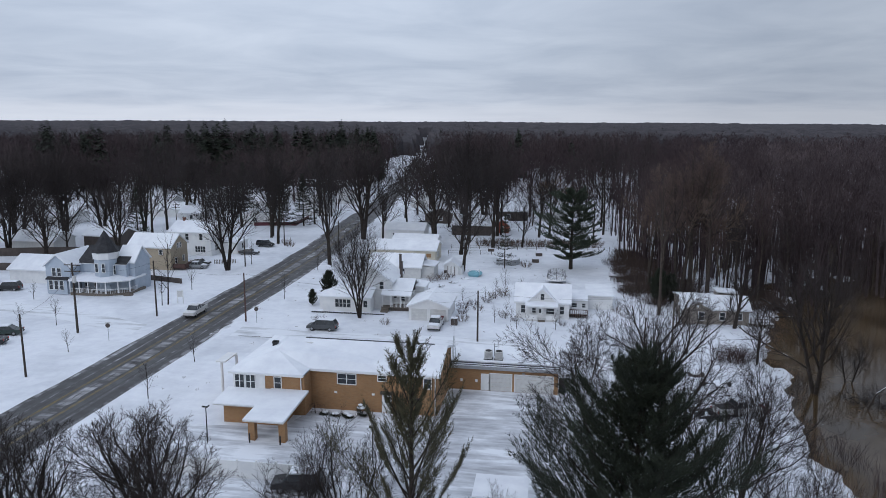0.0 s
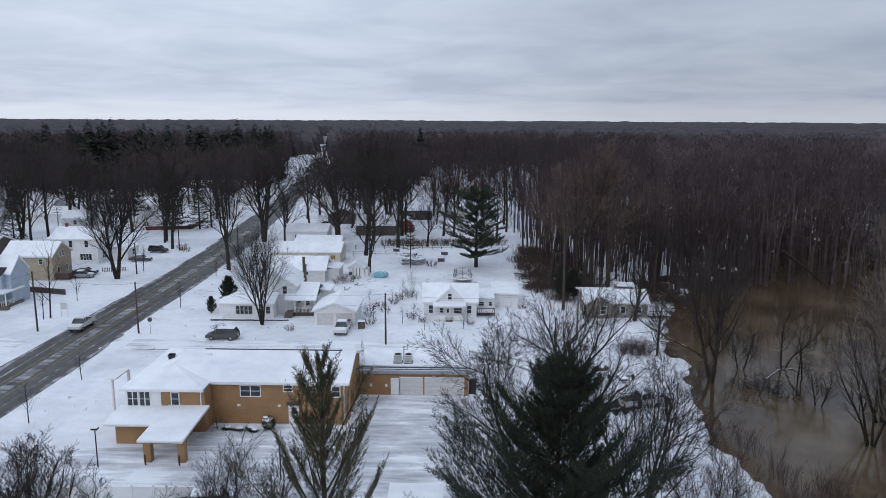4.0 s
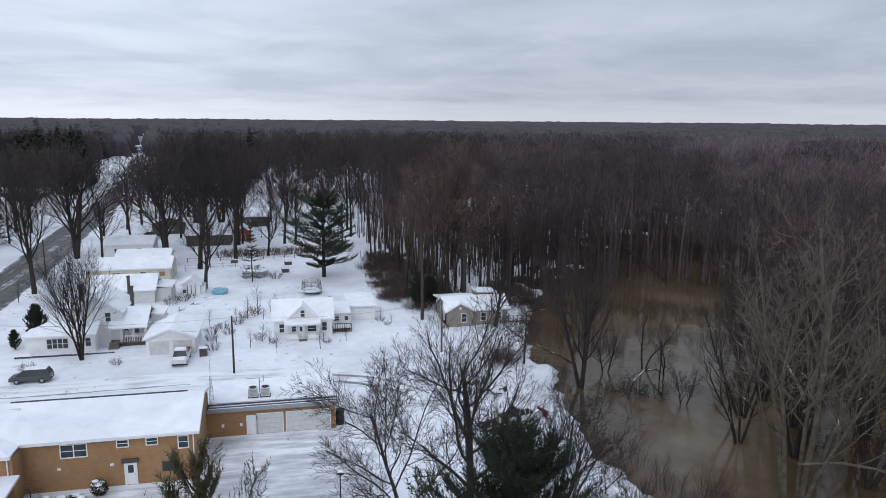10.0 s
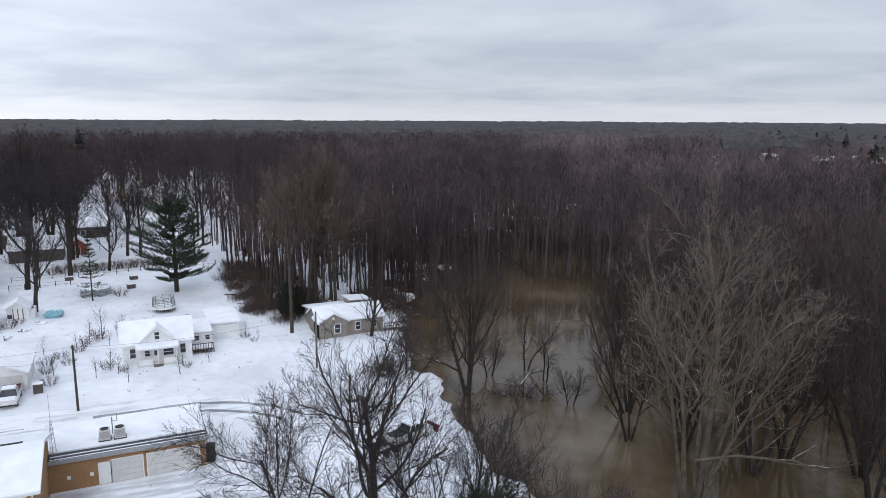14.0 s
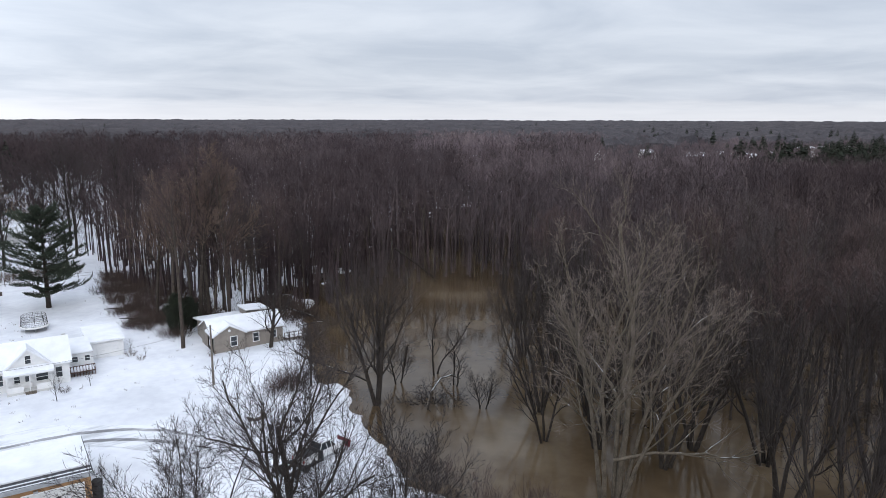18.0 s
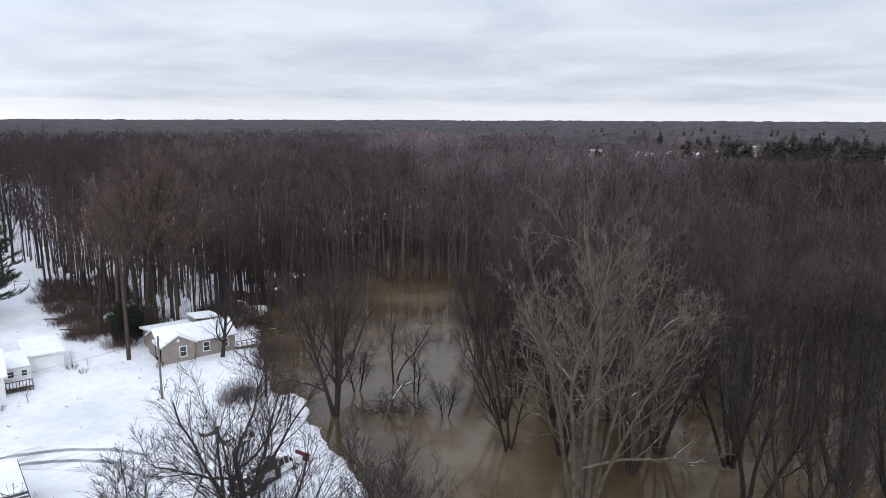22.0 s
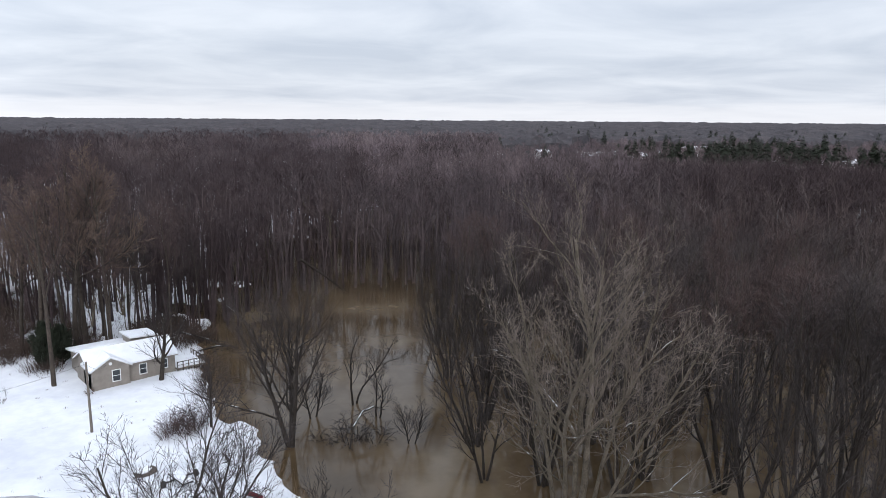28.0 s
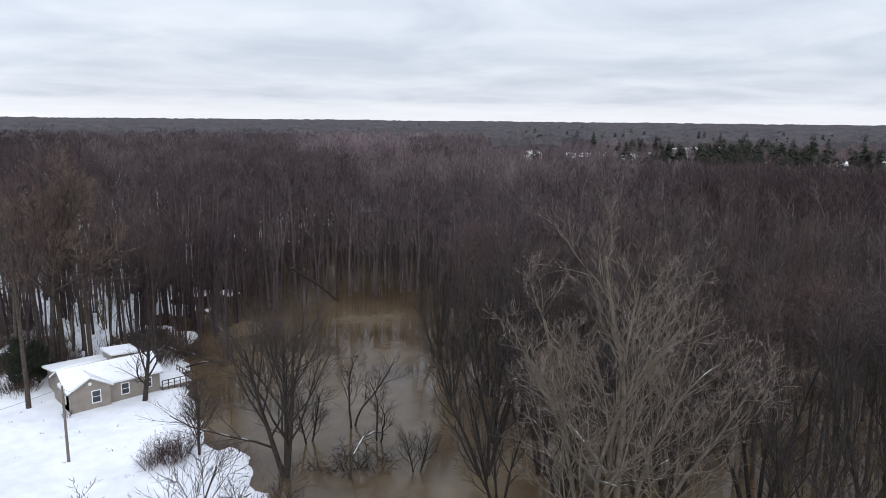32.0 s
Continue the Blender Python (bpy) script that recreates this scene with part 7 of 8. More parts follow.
vehicle("suv", "black", pose(-96.0, 35.6, 0, 0, 0, 15), "black sport utility vehicle with snowy roof by the white garage", 0.12, name="sport_utility_vehicle")
vehicle("sedan", "green", pose(-75.2, 10.2, 0, 0, 0, 20), "dark green car with snow on its roof", 0.12)
vehicle("sedan", "black", pose(-74.0, 5.6, 0, 0, 0, 15), "black car half covered in snow", 0.12)
vehicle("sedan", "green", pose(-37.8, 94.5, 0, 0, 0, 178), "dark green car parked beside the yellow house", 0.05)
vehicle("pickup", "black", pose(-33.5, 133.5, 0, 0, 0, 5), "black pickup truck with a snow-filled bed", 0.08, category="pickup truck")
vehicle("suv", "black", pose(-14.6, -26.6, 0, 0, 0, 8), "dark car under snow at the edge of the lot", 0.15, name="sport_utility_vehicle")
plow = vehicle("pickup", "white", pose(28.3, -2.6, 0, 0, 0, 200), "white plough truck half hidden by branches in the snow", 0.12, category="pickup truck", name="plough_truck")
part("plough_blade", Shape().slab([(-3.55, -0.95, 0.8), (-3.35, -0.95, 0.1), (-3.35, 0.95, 0.1), (-3.55, 0.95, 0.8)], 0.08), PAINTS["red"], plow, "red steel blade")
part("plough_arm", Shape().box(-3.45, -0.5, 0.35, -2.6, 0.5, 0.5), MAT_BLACK, plow)

fb = thing("flatbed_frame", pose(25.6, -4.0, 0, 0, 0, 18), "black steel flatbed frame half buried in snow", "trailer")
for b in ((-2.2, -1.1, 0.5, 2.2, -0.95, 0.75), (-2.2, 0.95, 0.5, 2.2, 1.1, 0.75), (-2.2, -0.95, 0.5, -2.05, 0.95, 0.75), (2.05, -0.95, 0.5, 2.2, 0.95, 0.75), (-0.1, -0.95, 0.5, 0.1, 0.95, 0.7)):
    part("beam", Shape().box(*b), MAT_BLACK, fb)
part("headboard", Shape().box(2.05, -1.1, 0.75, 2.2, 1.1, 1.5), MAT_BLACK, fb)
for x in (-1.0, 0.2):
    for sgn in (-1, 1):
        part("wheel", Shape().tube([(x, sgn * 0.8, 0.35), (x, sgn * 1.05, 0.35)], 0.38, 0.38, 12), MAT_TYRE, fb)
ax = thing("boat_trailer", pose(28.0, 6.2, 0, 0, 0, 5), "low dark trailer frame with snow on it", "trailer")
part("axle", Shape().tube([(-1.6, 0, 0.4), (1.6, 0, 0.4)], 0.08, 0.08, 6), MAT_BLACK, ax)
part("frame_beam", Shape().box(-0.5, -1.6, 0.42, 0.5, 1.4, 0.52), MAT_BLACK, ax)
part("snow_cover", Shape().box(-0.45, -1.5, 0.524, 0.45, 1.3, 0.62), MAT_ROOF_SNOW, ax)
for sgn in (-1, 1):
    part("wheel", Shape().tube([(sgn * 1.45, 0, 0.33), (sgn * 1.7, 0, 0.33)], 0.34, 0.34, 12), MAT_TYRE, ax)
lump = thing("log_heap", pose(26.1, 9.9, 0), "dark snow-capped heap in the yard", "heap")
part("logs", Shape().ball((0, 0, 0.1), 1.1, 0.7, 0.45, 3, 0.2), MAT_DARK_SIDING, lump)
part("snow_cap", Shape().ball((-0.1, 0.05, 0.35), 0.9, 0.6, 0.28, 4, 0.1), MAT_ROOF_SNOW, lump)

# ---- on and round the hall ----
for i, x in enumerate((-0.35, 0.95)):
    hv = thing("air_conditioner", pose(x, 2.55, 3.2), "grey rooftop air conditioning unit with a snowy fan grille", "air conditioner", "rooftop units")
    part("casing", Shape().box(-0.48, -0.45, 0.1, 0.48, 0.45, 1.05), MAT_TRIM, hv)
    part("base_rail", Shape().box(-0.55, -0.5, -0.02, 0.55, 0.5, 0.1), MAT_BLACK, hv)
    part("fan_guard", Shape().tube([(0, 0, 1.05), (0, 0, 1.12)], 0.38, 0.36, 14), MAT_BLACK, hv)
    for k in range(5):
        part("louvre", Shape().box(-0.4, -0.47, 0.25 + 0.15 * k, 0.4, -0.45, 0.31 + 0.15 * k), MAT_METAL, hv)
pipe = thing("vent_stack", pose(0.3, 3.6, 3.2), "thin metal vent stack on the flat roof", "vent")
part("stack", Shape().tube([(0, 0, -0.05), (0, 0, 1.7)], 0.06, 0.06, 8), MAT_METAL, pipe)
part("elbow", Shape().tube([(0, 0, 1.3), (0.45, 0, 1.3), (0.45, 0, 2.0)], 0.05, 0.05, 6), MAT_METAL, pipe)
an = thing("antenna_mast", pose(-4.6, 1.5, 3.2), "thin lattice radio mast on the roof", "antenna")
for a in (0.5, 2.6, 4.7):
    part("leg", Shape().tube([(0.3 * math.cos(a), 0.3 * math.sin(a), -0.1), (0.08 * math.cos(a), 0.08 * math.sin(a), 3.0)], 0.025, 0.02, 4), MAT_METAL, an)
for k in range(6):
    z, r = 0.3 + k * 0.45, 0.3 - 0.22 * (0.3 + k * 0.45) / 3
    pts = [(r * math.cos(a), r * math.sin(a), z + (0.2 if j % 2 else 0)) for j, a in enumerate((0.5, 2.6, 4.7, 0.5))]
    part("brace", Shape().tube(pts, 0.015, 0.015, 4, cap=False), MAT_METAL, an)
part("mast", Shape().tube([(0, 0, 2.9), (0, 0, 5.6)], 0.025, 0.015, 5), MAT_METAL, an)
fr = thing("sign_frame", pose(0, 0, 0), "tall white empty sign frame in the snow", "sign frame")
for x, y in ((-31.6, -6.5), (-31.0, -3.8)):
    part("post", Shape().tube([(x, y, -0.3), (x, y, 4.1)], 0.17, 0.17, 10), MAT_WHITE, fr)
part("crossbeam", Shape().box(-32.2, -6.8, 4.05, -31.0, -3.5, 4.2), MAT_WHITE, fr)
ts = thing("tyre_stack", pose(8.85, 0.8, 0), "stack of old black tyres against the brick wall", "tyres")
for k in range(4):
    part("tyre", Shape().tube([(0.05 * (k % 2), 0.05 * k, 0.02 + 0.42 * k), (0.05 * (k % 2), 0.05 * k, 0.4 + 0.42 * k)], 0.45, 0.45, 14), MAT_TYRE, ts)
bs = random.Random(5)
for x, y, r in ((-17.6, -10.4, 0.6), (-16.3, -10.6, 0.75), (-15.1, -10.4, 0.7), (-14.6, -10.9, 0.6)):
    sh = thing("low_shrub", pose(x, y, 0), "low evergreen shrub weighed down with snow", "shrub", "shrubs along the hall")
    g = Shape()
    for i in range(160):
        a, q, e = bs.uniform(0, 6.28), bs.uniform(0.2, 1.0), bs.uniform(0.0, 0.5)
        needles(bs, g, Vector((math.cos(a) * r * q, math.sin(a) * r * q * 0.7, e * (1.05 - q * 0.6))), Vector((math.cos(a) * 0.6, math.sin(a) * 0.6, 0.6)).normalized(), 7, 0.16, 0.016, 0.8)
    part("foliage", g, MAT_NEEDLE, sh)
    part("snow_cap", Shape().ball((0.1, 0.05, 0.33), r * 0.62, r * 0.4, 0.16, int(r * 50), 0.15), MAT_ROOF_SNOW, sh)
ev = thing("evergreen_shrub", pose(-13.1, -10.3, 0), "round evergreen shrub with clumps of snow", "shrub")
g = Shape()
for i in range(420):
    d = Vector((bs.gauss(0, 1), bs.gauss(0, 1), bs.gauss(0, 1))).normalized()
    p = Vector((d.x * 0.85, d.y * 0.6, 0.85 + d.z * 0.8)) * bs.uniform(0.75, 1.0)
    needles(bs, g, p, (d + Vector((0, 0, 0.4))).normalized(), 7, 0.16, 0.018, 0.8)
part("foliage", g, MAT_NEEDLE, ev)
for i in range(6):
    part("snow_clump", Shape().ball((bs.uniform(-0.5, 0.4), bs.uniform(-0.4, 0.1), bs.uniform(1.1, 1.6)), 0.28, 0.22, 0.12, i, 0.2, 7, 5), MAT_ROOF_SNOW, ev)
weep = tree_meshes("weeping", 83, 1.7, 0.07, [(3, 0.0, 12, 0.75, 1.3, 0.75, 6), (4, -0.3, 7, 0.2, 0.6, 0.6, 3), (2, -0.2, 0, 0, 0, 0, 0.007)], twig=MAT_TWIG_RED)
tree_thing(weep, pose(-18.7, -10.2, 0), "small weeping tree with drooping bare twigs", name="weeping_tree")


def lamp_post(x, y, h):
    t = thing("lamp_post", pose(x, y, 0), "slim black parking lot lamp post with a square head", "lamp post", "lot lamps")
    part("pole", Shape().tube([(0, 0, -0.2), (0, 0, h)], 0.07, 0.05, 8), MAT_BLACK, t)
    hd = part("lamp_head", Shape().box(-0.3, -0.22, h, 0.3, 0.22, h + 0.16), MAT_BLACK, t)
    part("diffuser", Shape().box(-0.24, -0.17, h - 0.03, 0.24, 0.17, h - 0.002), MAT_LAMP, hd)
    part("snow_cap", Shape().box(-0.28, -0.2, h + 0.162, 0.28, 0.2, h + 0.23), MAT_ROOF_SNOW, hd)


for x, y, h in ((-9.2, -20.9, 3.8), (7.6, -17.4, 3.6), (-27.2, -19.0, 3.8)):
    lamp_post(x, y, h)
ws = thing("white_shed", pose(3.6, -27.0, 0), "low white shed with thick snow on its flat roof", "shed")
body(ws, -2.1, -1.6, 2.1, 1.6, 1.9, MAT_WHITE)
plank_roof(ws, [(-2.3, -1.8, 1.95), (2.3, -1.8, 1.95), (2.3, 1.8, 2.1), (-2.3, 1.8, 2.1)])

# ---- poles, wires and signs ----
def utility_pole(x, y, h, label, arm=False, r=0.15, mat=None):
    t = thing("utility_pole", pose(x, y, 0), label, "utility pole")
    part("pole", Shape().tube([(0, 0, -0.3), (0, 0, h)], r, r * 0.7, 9), mat or MAT_POLE, t)
    if arm:
        for dz in (0.3, 1.3):
            part("crossarm", Shape().box(-1.3, -0.07, h - dz - 0.12, 1.3, 0.07, h - dz), MAT_POLE, t)
        part("transformer", Shape().tube([(0.4, -0.25, h - 3.0), (0.4, -0.25, h - 2.0)], 0.28, 0.28, 12), MAT_TRIM, t)
        for x_ in (-1.2, -0.6, 0.6, 1.2):
            part("insulator", Shape().tube([(x_, 0, h - 0.3), (x_, 0, h - 0.08)], 0.05, 0.04, 6), MAT_TRIM, t)
        part("brace", Shape().tube([(-0.9, 0.08, h - 0.4), (0, 0.1, h - 1.5)], 0.03, 0.03, 4), MAT_POLE, t)
        part("brace", Shape().tube([(0.9, 0.08, h - 0.4), (0, 0.1, h - 1.5)], 0.03, 0.03, 4), MAT_POLE, t)
    return t


utility_pole(-59.1, -5.4, 8.3, "plain dark wooden pole in the roadside snow")
utility_pole(-64.9, 12.8, 11.1, "dark utility pole with crossarms and a transformer", True, 0.19)
utility_pole(-58.2, 23.8, 9.5, "dark wooden pole beside the street")
utility_pole(-42.1, 23.2, 8.2, "reddish brown wooden pole at the corner", mat=MAT_DECK)
utility_pole(-61.2, 65.1, 6.8, "dark wooden pole before the white house")
utility_pole(-3.6, 19.4, 7.8, "leaning dark wooden pole beside the snowy lane")
utility_pole(25.0, 22.6, 7.8, "grey wooden pole in the snowy yard", mat=MAT_WOOD_GREY)
utility_pole(-62.5, 92.0, 8.5, "dark wooden pole along the street")
utility_pole(-64.0, 128.0, 8.5, "dark wooden pole up the street")
utility_pole(-44.6, 82.0, 8.5, "dark wooden pole among the roadside trees")
utility_pole(-47.5, 118.0, 8.5, "dark wooden pole beside the snowy verge")
utility_pole(-104.0, 112.0, 8.0, "dark wooden pole with crossarms behind the houses", True, 0.14)


def wire(a, b, sag=0.9):
    pts = [(a[0] + (b[0] - a[0]) * i / 12, a[1] + (b[1] - a[1]) * i / 12, a[2] + (b[2] - a[2]) * i / 12 - sag * 4 * (i / 12) * (1 - i / 12)) for i in range(13)]
    t = tagged(part("overhead_wire", Shape().tube(pts, 0.014, 0.014, 3, cap=False), MAT_BLACK), "thin black overhead wire between poles", "wire", "wires")
    return t


for a, b in [((-42.1, 23.2, 8.0), (-3.6, 19.4, 7.6)), ((-3.6, 19.4, 7.6), (25.0, 22.6, 7.6)), ((-58.2, 23.8, 9.3), (-42.1, 23.2, 8.0)), ((-59.1, -5.4, 8.1), (-64.9, 12.8, 9.6)), ((-64.9, 12.8, 10.0), (-58.2, 23.8, 9.3)),
             ((-58.2, 23.8, 9.3), (-61.2, 65.1, 6.6)), ((-3.6, 19.4, 7.5), (-12.8, 29.0, 3.6)), ((25.0, 22.6, 7.6), (30.7, 34.6, 3.6)), ((-61.2, 65.1, 6.6), (-62.5, 92.0, 8.3))]:
    wire(a, b)
sg = thing("roadside_sign", pose(-58.7, 32.4, 0), "white roadside board on two posts", "sign")
for x in (-0.55, 0.55):
    part("post", Shape().box(x - 0.06, -0.06, -0.2, x + 0.06, 0.06, 2.2), MAT_WHITE, sg)
part("board", Shape().slab([(-0.55, 0.05, 1.2), (0.55, 0.05, 1.2), (0.55, -0.05, 1.2), (-0.55, -0.05, 1.2)], -1.1), MAT_TRIM, sg)
part("board_top", Shape().slab([(-0.65, -0.15, 2.3), (0, -0.15, 2.6), (0, 0.15, 2.6), (-0.65, 0.15, 2.3)], 0.06), MAT_WHITE, sg)
part("board_top", Shape().slab([(0, -0.15, 2.6), (0.65, -0.15, 2.3), (0.65, 0.15, 2.3), (0, 0.15, 2.6)], 0.06), MAT_WHITE, sg)
for x, y in ((-40.1, 22.9), (-57.9, 10.2)):
    st = thing("street_sign", pose(x, y, 0, 0, 0, 20), "small street sign on a thin metal post", "sign", "street signs")
    part("post", Shape().tube([(0, 0, -0.2), (0, 0, 2.6)], 0.04, 0.04, 6), MAT_METAL, st)
    part("plate", Shape().tube([(0, -0.03, 2.35), (0, -0.05, 2.35)], 0.36, 0.36, 8), MAT_DARK_SIDING, st)
    part("name_plate", Shape().box(-0.4, -0.02, 2.65, 0.4, 0.02, 2.82), MAT_TRIM, st)

# ---- yards ----
tp = thing("trampoline", pose(7.9, 61.2, 0), "round trampoline with a dark net enclosure and snowy mat", "trampoline")
part("mat", Shape().tube([(0, 0, 0.78), (0, 0, 0.84)], 1.75, 1.75, 24), MAT_BLACK, tp)
part("snow_cover", Shape().tube([(0, 0, 0.845), (0, 0, 0.93)], 1.68, 1.6, 24), MAT_ROOF_SNOW, tp)
ring = [(1.95 * math.cos(i * math.pi / 12), 1.95 * math.sin(i * math.pi / 12), 0.82) for i in range(25)]
part("rim", Shape().tube(ring, 0.16, 0.16, 5, cap=False), MAT_WHITE, tp, "white padded rim with snow")
for i in range(8):
    a = i * math.pi / 4
    part("leg", Shape().tube([(1.85 * math.cos(a), 1.85 * math.sin(a), -0.1), (1.85 * math.cos(a), 1.85 * math.sin(a), 0.8)], 0.03, 0.03, 5), MAT_METAL, tp)
    part("net_pole", Shape().tube([(1.9 * math.cos(a), 1.9 * math.sin(a), 0.8), (1.7 * math.cos(a), 1.7 * math.sin(a), 2.6)], 0.035, 0.035, 5), MAT_BLACK, tp)
net = Shape()
for k in range(7):
    z, r = 1.0 + k * 0.26, 1.88 - 0.026 * k * 1.1
    net.tube([(r * math.cos(i * math.pi / 12), r * math.sin(i * math.pi / 12), z) for i in range(25)], 0.018, 0.018, 3, cap=False)
for i in range(48):
    a = i * math.pi / 24
    net.tube([(1.88 * math.cos(a), 1.88 * math.sin(a), 0.9), (1.7 * math.cos(a), 1.7 * math.sin(a), 2.6)], 0.012, 0.012, 3, cap=False)
part("net", net, MAT_BLACK, tp, "dark mesh net")
tarp = thing("tarpaulin_heap", pose(-9.3, 64.6, 0), "bright blue tarpaulin over a heap in the snow", "tarpaulin")
part("tarpaulin", Shape().ball((0, 0, 0.45), 1.6, 1.0, 0.75, 12, 0.22, 12, 7), paint("blue_tarpaulin", (0.2, 0.42, 0.5), 0.5), tarp)
part("snow_patch", Shape().ball((0.3, 0.2, 1.0), 0.8, 0.5, 0.2, 13, 0.2), MAT_ROOF_SNOW, tarp)
for b in ((-1.3, -0.9), (1.2, -0.8)):
    part("stake", Shape().tube([(b[0], b[1], -0.1), (b[0] * 0.95, b[1], 1.7)], 0.03, 0.03, 4), MAT_TRIM, tarp)
pool = thing("round_pool", pose(-3.2, 79.5, 0), "round above-ground pool covered with snow", "pool")
part("pool_wall", Shape().tube([(0, 0, -0.1), (0, 0, 1.2)], 2.7, 2.7, 24), MAT_METAL, pool)
part("snow_cover", Shape().ball((0, 0, 1.15), 2.65, 2.65, 0.45, 1, 0.02, 20, 8), MAT_ROOF_SNOW, pool)
for x, y in ((3.6, 90.0), (3.0, 82.0), (-8.5, 94.0)):
    bx = thing("dark_box", pose(x, y, 0, 0, 0, 10), "dark low box standing in the snow", "box", "yard boxes")
    part("case", Shape().box(-0.75, -0.5, -0.1, 0.75, 0.5, 0.75), MAT_DARK_SIDING, bx)
    part("snow_cover", Shape().box(-0.7, -0.45, 0.754, 0.7, 0.45, 0.83), MAT_ROOF_SNOW, bx)
jb = thing("rubbish_bin", pose(-8.3, 27.6, 0), "dark wooden bin with snow on its lid beside the garage", "bin")
part("bin_body", Shape().box(-0.5, -0.4, -0.1, 0.5, 0.4, 1.1), MAT_DARK_SIDING, jb)
part("lid", Shape().box(-0.55, -0.45, 1.1, 0.55, 0.45, 1.2), MAT_ROOF_SNOW, jb)
jr = random.Random(9)
for x, y, n in ((-17.3, 50.5, 8), (-12.5, 57.2, 6), (-14.8, 53.5, 4), (-10.8, 60.8, 3)):
    jk = thing("scrap_pile", pose(x, y, 0, 0, 0, jr.uniform(0, 90)), "pile of boards and scrap poking through snow", "scrap pile", "scrap piles")
    for i in range(n):
        a, l = jr.uniform(0, 3.1), jr.uniform(0.5, 1.4)
        part("board", Shape().tube([(jr.uniform(-0.8, 0.8) - l * math.cos(a) / 2, jr.uniform(-0.5, 0.5), jr.uniform(0.05, 0.25)), (jr.uniform(-0.8, 0.8) + l * math.cos(a) / 2, jr.uniform(-0.5, 0.5), jr.uniform(0.1, 0.45))], 0.07, 0.05, 4), MAT_WOOD_GREY if i % 2 else MAT_DARK_SIDING, jk)
    part("snow_patch", Shape().ball((0, 0, 0.12), 0.9, 0.6, 0.2, n, 0.2), MAT_ROOF_SNOW, jk)


def fence(label, line, h, step, mat, rails=2, solid=False):
    t = thing("fence", pose(0, 0, 0), label, "fence")
    for (xa, ya), (xb, yb) in zip(line, line[1:]):
        n = max(1, int(math.hypot(xb - xa, yb - ya) / step))
        for i in range(n + 1):
            q = i / n
            x, y = xa + (xb - xa) * q, ya + (yb - ya) * q
            part("post", Shape().box(x - 0.06, y - 0.06, -0.2, x + 0.06, y + 0.06, h), mat, t)
        for k in range(rails):
            z = h * (k + 0.7) / rails
            part("rail", Shape().tube([(xa, ya, z), (xb, yb, z)], 0.025, 0.025, 4), mat, t)
        if solid:
            part("boards", Shape().tube([(xa, ya, h * 0.5), (xb, yb, h * 0.5)], h * 0.42, h * 0.42, 4), mat, t)
    return t


def board_fence(label, line, h, mat):
    t = thing("board_fence", pose(0, 0, 0), label, "fence")
    for (xa, ya), (xb, yb) in zip(line, line[1:]):
        n = max(1, int(math.hypot(xb - xa, yb - ya) / 1.8))
        for i in range(n):
            p, q = i / n, (i + 0.985) / n
            x0, y0, x1, y1 = xa + (xb - xa) * p, ya + (yb - ya) * p, xa + (xb - xa) * q, ya + (yb - ya) * q
            dx, dy = (y1 - y0), -(x1 - x0)
            k = 0.04 / math.hypot(dx, dy)
            part("fence_panel", Shape().slab([(x0 - dx * k, y0 - dy * k, h), (x1 - dx * k, y1 - dy * k, h), (x1 + dx * k, y1 + dy * k, h), (x0 + dx * k, y0 + dy * k, h)][::-1], h + 0.2), mat, t)
    return t


MAT_MAROON = siding("maroon_fence_paint", (0.08, 0.02, 0.03), (0.13, 0.035, 0.045))
board_fence("low maroon board fence round a snowy yard", [(-85, 124), (-72.5, 127), (-74, 143)], 1.1, MAT_MAROON)
board_fence("long dark board fence behind the blue house", [(-80.5, 50.5), (-66.5, 47.0)], 1.0, MAT_DARK_SIDING)
board_fence("dark weathered board fence west of the blue house", [(-118, 50.5), (-104, 52.5), (-89.5, 56)], 1.7, MAT_DARK_SIDING)
board_fence("tall dark board fence round the lots west of the blue house", [(-135, 62), (-123.7, 65.8), (-108.0, 70.5), (-98.0, 72.0)], 2.0, MAT_DARK_SIDING)
fence("small grey picket fence beside the parked cars", [(-69.5, 67.0), (-65.0, 68.2)], 0.9, 0.35, MAT_WOOD_GREY)
fence("low dark wire fence along the back lots", [(-19, 96), (10, 98.5), (21, 99)], 1.1, 2.4, MAT_POLE)
fence("dark rail fence behind the back lots", [(-6, 128), (9, 130.5), (24, 132)], 1.2, 2.4, MAT_POLE)
fence("dark rail fence beside the yellow house", [(-18.5, 88), (-8, 89.5)], 1.1, 2.2, MAT_POLE)
vf = thing("white_fence", pose(0, 0, 0), "tall smooth white vinyl fence along the parking lot", "fence")
for i in range(8):
    xa, xb, ya = -28.2 + 1.85 * i, -26.35 + 1.85 * i, -25.9 + 0.06 * i
    part("post", Shape().box(xa - 0.065, ya - 0.065, -0.2, xa + 0.065, ya + 0.065, 1.85).box(xa - 0.08, ya - 0.08, 1.85, xa + 0.08, ya + 0.08, 1.9), MAT_WHITE, vf)
    part("fence_panel", Shape().box(xa + 0.07, ya - 0.02, 0.12, xb - 0.07, ya + 0.02, 1.62), MAT_WHITE, vf)
    for z in (0.05, 1.62):
        part("rail", Shape().box(xa + 0.07, ya - 0.04, z, xb - 0.07, ya + 0.04, z + 0.12), MAT_WHITE, vf)
